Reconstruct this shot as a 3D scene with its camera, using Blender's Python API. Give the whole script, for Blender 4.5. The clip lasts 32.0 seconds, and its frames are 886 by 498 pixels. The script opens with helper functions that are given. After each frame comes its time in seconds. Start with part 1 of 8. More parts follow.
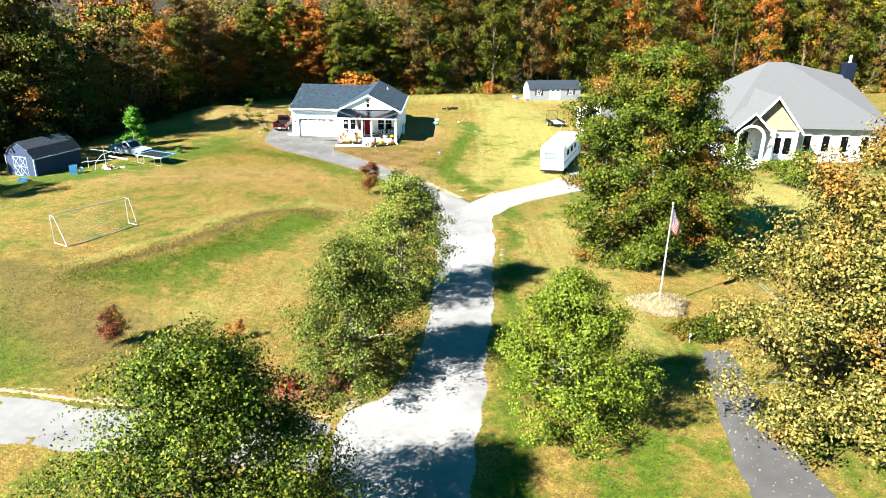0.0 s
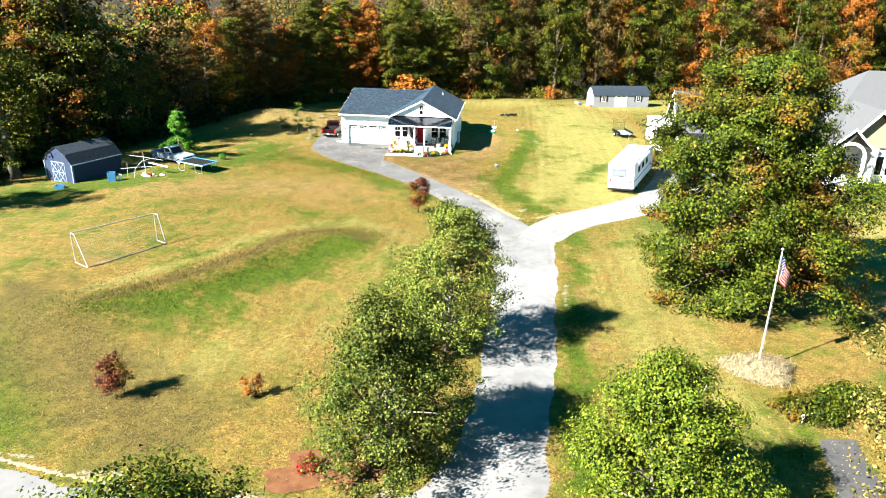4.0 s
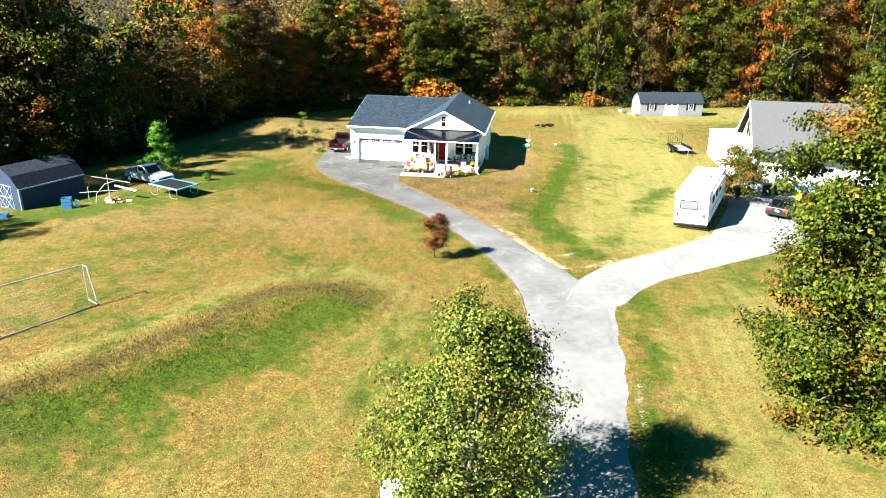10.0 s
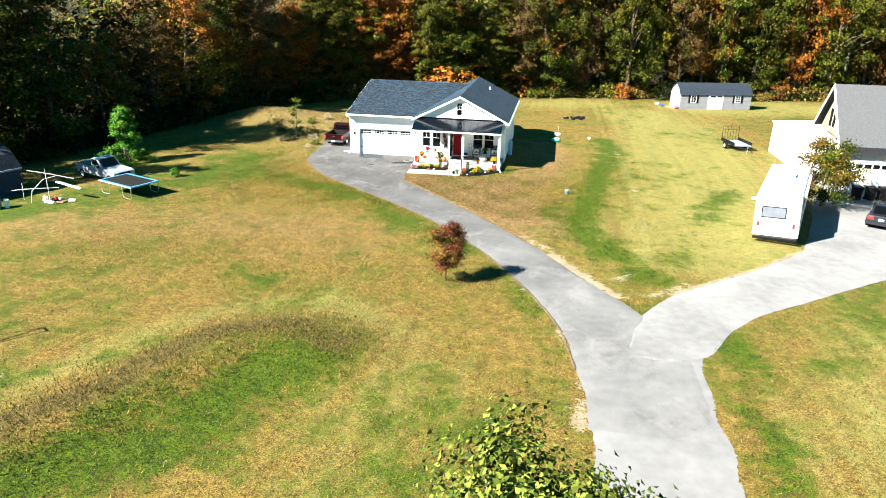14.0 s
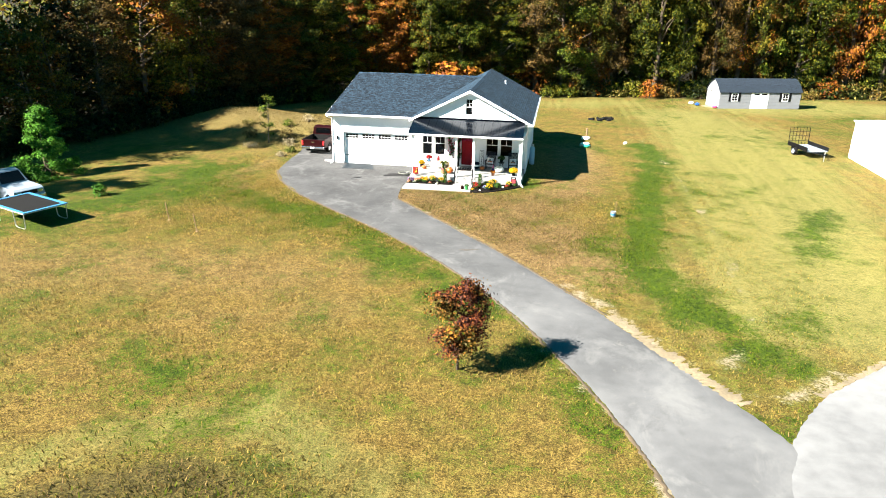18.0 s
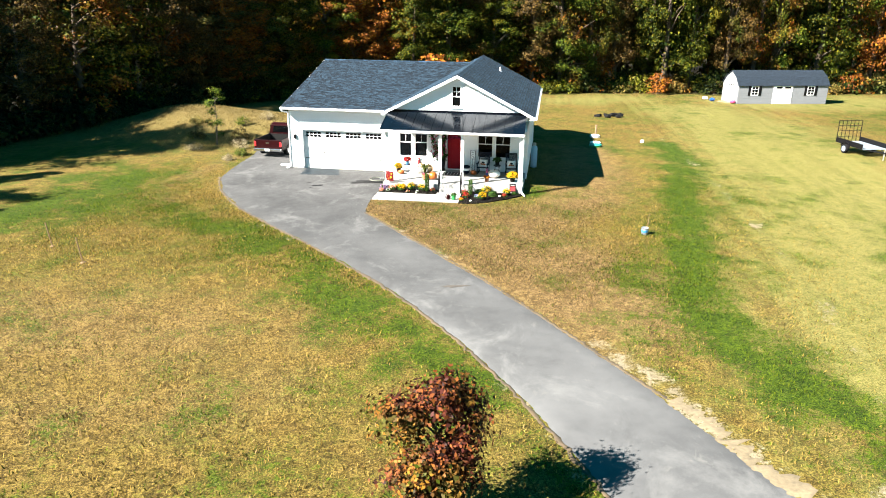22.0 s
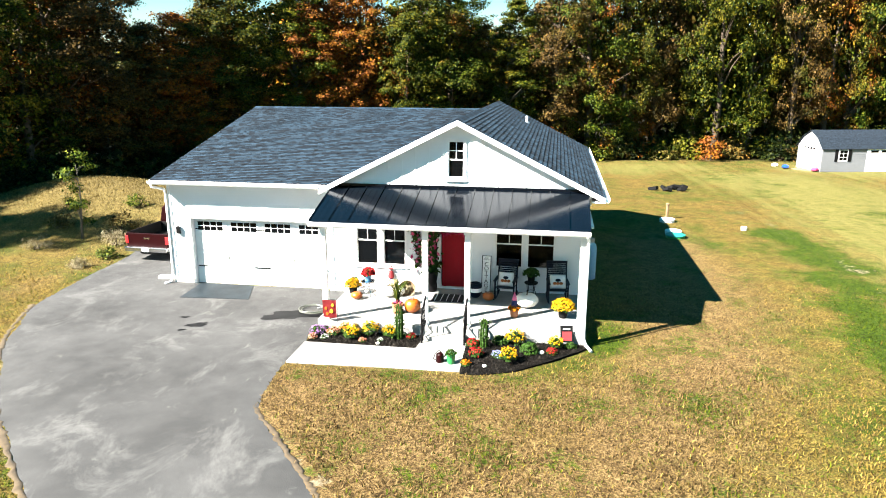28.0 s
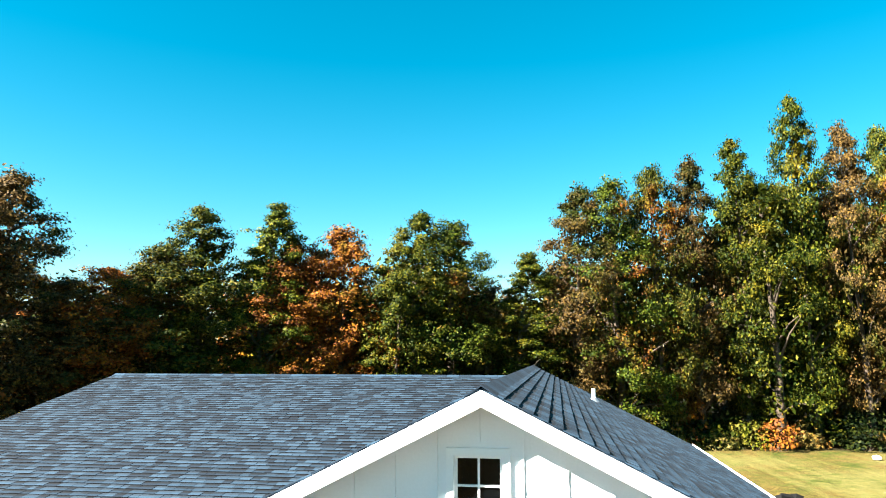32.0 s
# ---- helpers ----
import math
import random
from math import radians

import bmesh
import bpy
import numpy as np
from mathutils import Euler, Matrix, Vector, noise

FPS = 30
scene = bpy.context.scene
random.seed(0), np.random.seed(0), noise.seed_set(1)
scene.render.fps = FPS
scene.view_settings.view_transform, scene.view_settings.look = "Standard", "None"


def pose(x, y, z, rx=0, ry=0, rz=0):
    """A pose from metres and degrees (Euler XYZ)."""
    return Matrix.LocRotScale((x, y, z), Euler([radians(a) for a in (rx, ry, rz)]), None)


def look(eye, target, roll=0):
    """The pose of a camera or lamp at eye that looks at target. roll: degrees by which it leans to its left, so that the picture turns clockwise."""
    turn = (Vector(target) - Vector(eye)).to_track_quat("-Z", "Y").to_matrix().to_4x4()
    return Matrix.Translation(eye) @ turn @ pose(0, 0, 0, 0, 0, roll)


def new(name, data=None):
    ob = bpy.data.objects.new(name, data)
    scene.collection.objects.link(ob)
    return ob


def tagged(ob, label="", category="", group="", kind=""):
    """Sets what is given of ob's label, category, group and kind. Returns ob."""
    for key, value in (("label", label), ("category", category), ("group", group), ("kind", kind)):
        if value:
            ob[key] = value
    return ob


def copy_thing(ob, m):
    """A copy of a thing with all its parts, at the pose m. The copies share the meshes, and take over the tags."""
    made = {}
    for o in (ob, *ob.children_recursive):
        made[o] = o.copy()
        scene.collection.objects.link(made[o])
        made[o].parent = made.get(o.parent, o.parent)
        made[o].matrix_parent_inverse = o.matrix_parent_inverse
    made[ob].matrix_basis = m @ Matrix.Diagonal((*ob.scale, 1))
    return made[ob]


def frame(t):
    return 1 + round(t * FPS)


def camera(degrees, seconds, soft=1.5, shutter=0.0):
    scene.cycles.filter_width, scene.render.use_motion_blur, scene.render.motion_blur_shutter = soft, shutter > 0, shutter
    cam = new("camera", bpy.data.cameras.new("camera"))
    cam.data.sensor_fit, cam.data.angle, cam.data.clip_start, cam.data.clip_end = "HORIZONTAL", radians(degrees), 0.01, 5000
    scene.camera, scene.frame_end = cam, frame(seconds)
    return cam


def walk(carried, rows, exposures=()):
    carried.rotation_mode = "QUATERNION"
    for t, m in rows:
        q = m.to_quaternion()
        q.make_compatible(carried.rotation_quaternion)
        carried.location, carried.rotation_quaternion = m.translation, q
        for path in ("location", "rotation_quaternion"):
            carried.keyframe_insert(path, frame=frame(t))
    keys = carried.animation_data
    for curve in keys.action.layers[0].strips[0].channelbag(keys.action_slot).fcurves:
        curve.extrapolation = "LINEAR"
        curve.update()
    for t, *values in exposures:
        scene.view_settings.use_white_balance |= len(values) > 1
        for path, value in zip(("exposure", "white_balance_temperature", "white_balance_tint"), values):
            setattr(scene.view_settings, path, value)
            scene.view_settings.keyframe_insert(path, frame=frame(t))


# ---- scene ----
cam = camera(66.0, 32.0, 1.0)
PATH = [
    (0, (11.656, -89.613, 18.948), (11.635, -87.746, 18.229), 1.2),
    (0.5, (11.558, -88.898, 18.855), (11.507, -87.031, 18.139), 1.3),
    (1, (11.533, -88.126, 18.857), (11.462, -86.26, 18.14), 1.3),
    (1.5, (11.494, -87.313, 18.844), (11.414, -85.448, 18.126), 1.3),
    (2, (11.459, -86.484, 18.836), (11.355, -84.621, 18.117), 1.3),
    (2.5, (11.462, -85.717, 18.824), (11.324, -83.856, 18.105), 1.2),
    (3, (11.454, -84.923, 18.851), (11.287, -83.065, 18.13), 1.2),
    (3.5, (11.382, -84.164, 18.831), (11.208, -82.307, 18.11), 1.3),
    (5.5, (11.17, -80.747, 18.755), (10.996, -78.89, 18.033), 1.2),
    (6, (11.102, -79.669, 18.673), (10.928, -77.811, 17.952), 1.2),
    (6.5, (11.017, -78.579, 18.65), (10.837, -76.722, 17.929), 1.2),
    (7, (10.958, -77.486, 18.626), (10.768, -75.63, 17.905), 1.2),
    (7.5, (10.937, -76.322, 18.476), (10.736, -74.467, 17.756), 1.1),
    (8, (10.801, -75.147, 18.326), (10.588, -73.293, 17.608), 1.1),
    (8.5, (10.603, -73.895, 18.208), (10.374, -72.042, 17.49), 1.1),
    (9, (10.457, -72.699, 18.104), (10.21, -70.849, 17.386), 1.1),
    (9.5, (10.294, -71.518, 17.875), (10.044, -69.668, 17.158), 1.2),
    (10, (10.238, -70.334, 17.49), (9.985, -68.483, 16.775), 1.1),
    (10.5, (10.09, -69.128, 17.173), (9.835, -67.278, 16.458), 1.1),
    (11, (9.945, -67.862, 16.893), (9.688, -66.012, 16.178), 1.1),
    (11.5, (9.892, -66.546, 16.603), (9.627, -64.697, 15.887), 1.1),
    (12, (9.672, -65.184, 16.283), (9.389, -63.338, 15.567), 1.1),
    (12.5, (9.473, -63.78, 15.791), (9.183, -61.936, 15.074), 1.1),
    (13, (9.29, -62.4, 15.352), (8.998, -60.555, 14.637), 1.1),
    (13.5, (9.052, -61.033, 14.893), (8.759, -59.189, 14.176), 1.2),
    (14, (8.794, -59.674, 14.427), (8.498, -57.83, 13.712), 1.2),
    (14.5, (8.538, -58.295, 14.13), (8.237, -56.452, 13.414), 1.2),
    (16.5, (7.245, -52.179, 12.943), (6.943, -50.334, 12.233), 1.2),
    (17, (7.047, -50.498, 12.521), (6.742, -48.651, 11.818), 1.0),
    (17.5, (6.801, -48.881, 12.253), (6.497, -47.035, 11.548), 0.9),
    (18, (6.555, -47.422, 11.914), (6.251, -45.575, 11.211), 0.9),
    (18.5, (6.379, -46.109, 11.7), (6.073, -44.262, 10.997), 0.8),
    (19, (6.212, -44.846, 11.519), (5.906, -43.0, 10.812), 1.0),
    (19.5, (6.104, -43.64, 11.195), (5.804, -41.792, 10.489), 0.8),
    (20, (5.997, -42.587, 10.868), (5.706, -40.738, 10.164), 0.7),
    (20.5, (5.874, -41.528, 10.527), (5.592, -39.678, 9.822), 0.7),
    (21, (5.806, -40.473, 10.217), (5.523, -38.622, 9.514), 0.7),
    (21.5, (5.742, -39.472, 9.952), (5.458, -37.619, 9.254), 0.6),
    (22, (5.673, -38.431, 9.68), (5.387, -36.575, 8.991), 0.5),
    (22.5, (5.605, -37.465, 9.44), (5.316, -35.609, 8.752), 0.4),
    (23, (5.464, -36.509, 9.236), (5.177, -34.654, 8.544), 0.5),
    (23.5, (5.343, -35.542, 9.168), (5.052, -33.689, 8.475), 0.3),
    (24, (5.233, -34.138, 8.904), (4.94, -32.285, 8.211), 0.4),
    (24.5, (5.095, -32.655, 8.692), (4.799, -30.802, 7.999), 0.3),
    (26.5, (4.194, -25.795, 7.894), (3.894, -23.941, 7.205), 0.3),
    (27, (4.117, -24.262, 7.512), (3.804, -22.39, 6.88), -0.1),
    (27.5, (3.854, -22.803, 7.13), (3.536, -20.904, 6.588), -0.2),
    (28, (3.493, -21.013, 7.126), (3.177, -19.102, 6.63), 0.1),
    (28.5, (3.16, -19.581, 6.75), (2.843, -17.659, 6.298), -0.0),
    (29, (2.856, -17.762, 6.686), (2.538, -15.83, 6.277), 0.1),
    (29.5, (2.614, -16.142, 6.465), (2.291, -14.196, 6.137), 0.2),
    (30, (2.324, -14.439, 6.378), (2.003, -12.479, 6.147), 0.2),
    (30.5, (2.051, -12.772, 6.353), (1.732, -10.8, 6.249), 0.0),
    (31, (1.819, -11.159, 6.294), (1.499, -9.186, 6.328), 0.0),
    (31.5, (1.587, -9.655, 6.288), (1.266, -7.688, 6.459), 0.0),
    (32, (1.382, -7.982, 6.185), (1.06, -6.032, 6.494), 0.0),
]
walk(cam, [(t, look(eye, target, roll)) for t, eye, target, roll in PATH], [(0.0, 3.42), (9.0, 3.32), (14.0, 3.13), (24.0, 3.07), (28.0, 3.2), (31.0, 3.22), (32.0, 3.38)])


# ---- world, sun, exposure ----
SUN_AZ = math.atan2(-0.80, -0.60)
SUN_EL = radians(37)
world = bpy.data.worlds.new("sky")
scene.world = world
world.use_nodes = True
wn, wl = world.node_tree.nodes, world.node_tree.links
wn.clear()
sky = wn.new("ShaderNodeTexSky")
sky.sky_type = "NISHITA"
sky.sun_disc = False
sky.sun_elevation, sky.sun_rotation = SUN_EL, SUN_AZ
sky.air_density, sky.dust_density, sky.ozone_density = 1.0, 0.0, 1.5
hue = wn.new("ShaderNodeHueSaturation")
hue.inputs["Hue"].default_value, hue.inputs["Saturation"].default_value, hue.inputs["Value"].default_value = 0.466, 1.55, 0.45
back = wn.new("ShaderNodeBackground")
back.inputs["Strength"].default_value = 0.05
wout = wn.new("ShaderNodeOutputWorld")
wl.new(sky.outputs[0], hue.inputs["Color"])
wl.new(hue.outputs[0], back.inputs["Color"])
wl.new(back.outputs[0], wout.inputs["Surface"])
sun = new("sun", bpy.data.lights.new("sun", "SUN"))
sun.data.energy, sun.data.angle, sun.data.color = 5.0, radians(0.53), (1.0, 0.95, 0.86)
sun.matrix_world = look((0, 0, 60), (0.80 * math.cos(SUN_EL), 0.60 * math.cos(SUN_EL), 60 - math.sin(SUN_EL)))


# ---- materials ----
def nodes_of(name):
    m = bpy.data.materials.new(name)
    m.use_nodes = True
    n, l = m.node_tree.nodes, m.node_tree.links
    return m, n, l, n["Principled BSDF"]


def ramp_node(n, stops):
    r = n.new("ShaderNodeValToRGB")
    e = r.color_ramp.elements
    e[0].position, e[0].color = stops[0][0], (*stops[0][1], 1)
    e[1].position, e[1].color = stops[-1][0], (*stops[-1][1], 1)
    for p, c in stops[1:-1]:
        k = e.new(p)
        k.color = (*c, 1)
    return r


def plain(name, color, rough=0.6, metal=0.0, vary=0.12, scale=3.0, bump=0.0, grain=40.0, tone=0.0, spec=0.5):
    """A painted, plastic, metal or mineral surface with stains at one scale and grain at another."""
    m, n, l, b = nodes_of(name)
    tc = n.new("ShaderNodeTexCoord")
    big, fine = n.new("ShaderNodeTexNoise"), n.new("ShaderNodeTexNoise")
    big.inputs["Scale"].default_value, big.inputs["Detail"].default_value = scale, 4
    fine.inputs["Scale"].default_value, fine.inputs["Detail"].default_value = grain, 3
    for t in (big, fine):
        l.new(tc.outputs["Object"], t.inputs["Vector"])
    lo = tuple(c * (1 - vary) for c in color)
    hi = tuple(min(1, c * (1 + vary)) for c in color)
    r = ramp_node(n, ((0.3, lo), (0.7, hi)))
    add = n.new("ShaderNodeMath")
    add.operation = "MULTIPLY_ADD"
    add.inputs[1].default_value = 0.4
    l.new(fine.outputs[0], add.inputs[0])
    sc = n.new("ShaderNodeMath")
    sc.operation = "MULTIPLY"
    sc.inputs[1].default_value = 0.6
    l.new(big.outputs[0], sc.inputs[0])
    l.new(sc.outputs[0], add.inputs[2])
    l.new(add.outputs[0], r.inputs[0])
    col = r.outputs[0]
    if tone:
        oi = n.new("ShaderNodeObjectInfo")
        hs = n.new("ShaderNodeHueSaturation")
        mr = n.new("ShaderNodeMapRange")
        mr.inputs["To Min"].default_value, mr.inputs["To Max"].default_value = 1 - tone, 1 + tone
        l.new(oi.outputs["Random"], mr.inputs["Value"])
        l.new(mr.outputs[0], hs.inputs["Value"])
        l.new(col, hs.inputs["Color"])
        col = hs.outputs[0]
    l.new(col, b.inputs["Base Color"])
    b.inputs["Roughness"].default_value, b.inputs["Metallic"].default_value = rough, metal
    b.inputs["Specular IOR Level"].default_value = spec
    if bump:
        bp = n.new("ShaderNodeBump")
        bp.inputs["Strength"].default_value, bp.inputs["Distance"].default_value = bump, 0.02
        l.new(fine.outputs[0], bp.inputs["Height"])
        l.new(bp.outputs[0], b.inputs["Normal"])
    return m


def leafy(name, stops, patch=None, patch_scale=0.25, patch_from=0.58, through_light=0.14, rough=0.55):
    """Leaves: each leaf its own tone, whole boughs turning another colour."""
    m, n, l, b = nodes_of(name)
    geo, oi, tc = n.new("ShaderNodeNewGeometry"), n.new("ShaderNodeObjectInfo"), n.new("ShaderNodeTexCoord")
    r = ramp_node(n, stops)
    l.new(geo.outputs["Random Per Island"], r.inputs[0])
    col = r.outputs[0]
    if patch:
        nz = n.new("ShaderNodeTexNoise")
        nz.noise_dimensions = "4D"
        nz.inputs["Scale"].default_value, nz.inputs["Detail"].default_value = patch_scale, 3
        l.new(tc.outputs["Object"], nz.inputs["Vector"])
        w = n.new("ShaderNodeMath")
        w.operation = "MULTIPLY"
        w.inputs[1].default_value = 40
        l.new(oi.outputs["Random"], w.inputs[0])
        l.new(w.outputs[0], nz.inputs["W"])
        fac = n.new("ShaderNodeMapRange")
        fac.inputs["From Min"].default_value, fac.inputs["From Max"].default_value = patch_from, patch_from + 0.14
        l.new(nz.outputs[0], fac.inputs["Value"])
        r2 = ramp_node(n, patch)
        l.new(geo.outputs["Random Per Island"], r2.inputs[0])
        mx = n.new("ShaderNodeMix")
        mx.data_type = "RGBA"
        l.new(fac.outputs[0], mx.inputs["Factor"])
        l.new(col, mx.inputs[6])
        l.new(r2.outputs[0], mx.inputs[7])
        col = mx.outputs[2]
    hs = n.new("ShaderNodeHueSaturation")
    mr = n.new("ShaderNodeMapRange")
    mr.inputs["To Min"].default_value, mr.inputs["To Max"].default_value = 0.75, 1.25
    l.new(oi.outputs["Random"], mr.inputs["Value"])
    l.new(mr.outputs[0], hs.inputs["Value"])
    l.new(col, hs.inputs["Color"])
    l.new(hs.outputs[0], b.inputs["Base Color"])
    b.inputs["Roughness"].default_value = rough
    b.inputs["Specular IOR Level"].default_value = 0.05
    tr = n.new("ShaderNodeBsdfTranslucent")
    l.new(hs.outputs[0], tr.inputs["Color"])
    ms = n.new("ShaderNodeMixShader")
    ms.inputs[0].default_value = through_light
    l.new(b.outputs[0], ms.inputs[1])
    l.new(tr.outputs[0], ms.inputs[2])
    l.new(ms.outputs[0], n["Material Output"].inputs["Surface"])
    return m


M = {}
M["white_paint"] = plain("white_paint", (0.68, 0.68, 0.67), 0.5, vary=0.04)
M["white_trim"] = plain("white_trim", (0.70, 0.70, 0.70), 0.4, vary=0.03)
M["siding"] = plain("siding", (0.66, 0.67, 0.68), 0.5, vary=0.05, scale=1.0)
M["concrete"] = plain("concrete", (0.20, 0.195, 0.185), 0.85, vary=0.18, bump=0.2)
M["black_metal"] = plain("black_metal", (0.0035, 0.0035, 0.0041), 0.45, 0.0, spec=0.12)
M["black_paint"] = plain("black_paint", (0.0041, 0.0041, 0.0046), 0.5, spec=0.12)
M["dark_blue_paint"] = plain("dark_blue_paint", (0.0029, 0.0052, 0.0128), 0.5, spec=0.12)
M["red_paint"] = plain("red_paint", (0.2088, 0.0035, 0.0081), 0.6, spec=0.12)
M["maroon_car"] = plain("maroon_car", (0.0085, 0.0004, 0.0008), 0.35, 0.0, spec=0.12)
M["white_car"] = plain("white_car", (0.17, 0.20, 0.235), 0.3, spec=0.3)
M["black_car"] = plain("black_car", (0.0087, 0.0087, 0.0104), 0.15)
M["rubber"] = plain("rubber", (0.0046, 0.0046, 0.0046), 0.85, spec=0.12)
M["chrome"] = plain("chrome", (0.4, 0.41, 0.42), 0.2, 1.0)
M["grey_metal"] = plain("grey_metal", (0.35, 0.36, 0.37), 0.4, 0.8)
M["bark"] = plain("bark", (0.058, 0.0435, 0.0319), 0.95, vary=0.4, scale=2, bump=0.6, grain=18, spec=0.12)
M["pale_bark"] = plain("pale_bark", (0.1276, 0.1102, 0.087), 0.9, vary=0.45, scale=4, bump=0.5, grain=15, spec=0.12)
M["grey_bark"] = plain("grey_bark", (0.0638, 0.058, 0.0464), 0.95, vary=0.45, scale=3, bump=0.5, grain=16, spec=0.12)
M["mulch"] = plain("mulch", (0.0043, 0.0036, 0.003), 0.95, vary=0.5, scale=8, bump=0.8, spec=0.12)
M["rust_litter"] = plain("rust_litter", (0.0696, 0.0302, 0.0128), 0.95, vary=0.45, scale=2.0, bump=0.5, grain=20, spec=0.12)
M["wood"] = plain("wood", (0.1508, 0.0986, 0.058), 0.8, vary=0.25, scale=4, spec=0.12)
M["shed_roof"] = plain("shed_roof", (0.0105, 0.0155, 0.0225), 0.9, vary=0.8, scale=7, bump=0.4, grain=22, spec=0.12)
M["seam_metal"] = plain("seam_metal", (0.0050, 0.0082, 0.0142), 0.17, 0.7, vary=0.1)
M["shed_blue"] = plain("shed_blue", (0.012, 0.021, 0.043), 0.7, spec=0.15)
M["shed_grey"] = plain("shed_grey", (0.135, 0.14, 0.15), 0.6, vary=0.05)
M["blue_plastic"] = plain("blue_plastic", (0.0058, 0.0464, 0.2436), 0.35)
M["pale_blue"] = plain("pale_blue", (0.029, 0.1276, 0.2436), 0.4)
M["red_plastic"] = plain("red_plastic", (0.348, 0.0087, 0.0116), 0.35)
M["yellow_plastic"] = plain("yellow_plastic", (0.435, 0.29, 0.0116), 0.35)
M["green_plastic"] = plain("green_plastic", (0.0116, 0.1624, 0.0348), 0.35)
M["teal_plastic"] = plain("teal_plastic", (0.0174, 0.203, 0.1624), 0.4)
M["orange_skin"] = plain("orange_skin", (0.29, 0.0638, 0.0029), 0.4, vary=0.15)
M["white_skin"] = plain("white_skin", (0.75, 0.72, 0.65), 0.45)
M["tan_skin"] = plain("tan_skin", (0.319, 0.2436, 0.1276), 0.5, vary=0.2)
M["terracotta"] = plain("terracotta", (0.2436, 0.0928, 0.0406), 0.8)
M["cloth_white"] = plain("cloth_white", (0.2, 0.196, 0.184), 0.9)
M["pillow_cloth"] = plain("pillow_cloth", (0.58, 0.58, 0.57), 0.9)
M["cloth_red"] = plain("cloth_red", (0.174, 0.0058, 0.0087), 0.85)
M["cloth_blue"] = plain("cloth_blue", (0.0087, 0.0145, 0.0812), 0.85)
M["curtain"] = plain("curtain", (0.174, 0.1682, 0.1566), 0.9, vary=0.2)
M["dark_room"] = plain("dark_room", (0.0040, 0.0040, 0.0040), 0.9, spec=0.12)

mg, gn, gl, gb = nodes_of("pane_glass")
gb.inputs["Base Color"].default_value = (0.0015, 0.002, 0.0025, 1)
gb.inputs["Roughness"].default_value = 0.04
gb.inputs["Alpha"].default_value = 0.88
gb.inputs["Specular IOR Level"].default_value = 0.16
M["glass"] = mg

G_DARK, G_MID, G_LITE = (0.0035, 0.0090, 0.001), (0.021, 0.0300, 0.0020), (0.090, 0.083, 0.006)
YEL, ORA, RUST, RED = (0.1371, 0.093, 0.0059), (0.1469, 0.0416, 0.0049), (0.0539, 0.0171, 0.0059), (0.1273, 0.0098, 0.0059)
M["leaf_green"] = leafy("leaf_green", ((0, G_DARK), (0.55, G_MID), (1, G_LITE)), ((0, G_MID), (1, YEL)), 0.22, 0.55, through_light=0.05)
M["leaf_mixed"] = leafy("leaf_mixed", ((0, G_DARK), (0.5, (0.0282, 0.0366, 0.0045)), (1, (0.1013, 0.0844, 0.0078))), ((0, RUST), (0.6, ORA), (1, YEL)), 0.2, 0.5, through_light=0.05)
M["leaf_far"] = leafy("leaf_far", ((0, G_DARK), (0.5, (0.018, 0.020, 0.003)), (1, (0.060, 0.046, 0.005))), ((0, RUST), (0.6, (0.09, 0.03, 0.005)), (1, (0.09, 0.06, 0.006))), 0.03, 0.5, through_light=0.05)
M["leaf_orange"] = leafy("leaf_orange", ((0, RUST), (0.5, (0.1126, 0.0338, 0.0056)), (1, (0.1915, 0.0788, 0.0068))), ((0, G_MID), (1, G_LITE)), 0.25, 0.55, through_light=0.05)
M["leaf_rust"] = leafy("leaf_rust", ((0, (0.0146, 0.0101, 0.004)), (0.5, (0.0422, 0.0247, 0.0072)), (1, (0.0957, 0.0563, 0.0124))), ((0, G_DARK), (1, G_MID)), 0.25, 0.52, through_light=0.05)
M["leaf_yellow"] = leafy("leaf_yellow", ((0, (0.012, 0.018, 0.003)), (0.35, (0.044, 0.046, 0.008)), (0.7, (0.112, 0.090, 0.020)), (1, (0.195, 0.150, 0.050))), ((0, (0.06, 0.028, 0.007)), (1, (0.20, 0.100, 0.018))), 0.3, 0.53)
M["leaf_birch"] = leafy("leaf_birch", ((0, (0.008, 0.0185, 0.003)), (0.45, (0.033, 0.049, 0.006)), (1, (0.116, 0.128, 0.022))), ((0, (0.03, 0.038, 0.006)), (1, (0.112, 0.098, 0.02))), 0.5, 0.56, through_light=0.12)
M["leaf_oak"] = leafy("leaf_oak", ((0, (0.0031, 0.0088, 0.0011)), (0.45, (0.0176, 0.029, 0.002)), (1, (0.0581, 0.0669, 0.0048))), ((0, RUST), (0.5, (0.044, 0.037, 0.0044)), (1, ORA)), 0.35, 0.515, through_light=0.05)
M["leaf_birch_dark"] = leafy("leaf_birch_dark", ((0, (0.0058, 0.0144, 0.0019)), (0.5, (0.0215, 0.0383, 0.0038)), (1, (0.0958, 0.1101, 0.0106))), ((0, (0.0144, 0.0287, 0.0038)), (1, (0.1149, 0.1053, 0.0144))), 0.5, 0.58)
M["leaf_lime"] = leafy("leaf_lime", ((0, (0.011, 0.0238, 0.0026)), (0.4, (0.0408, 0.0646, 0.0043)), (1, (0.1148, 0.136, 0.0127))), ((0, (0.0425, 0.051, 0.0051)), (1, (0.1275, 0.1275, 0.0153))), 0.5, 0.58)
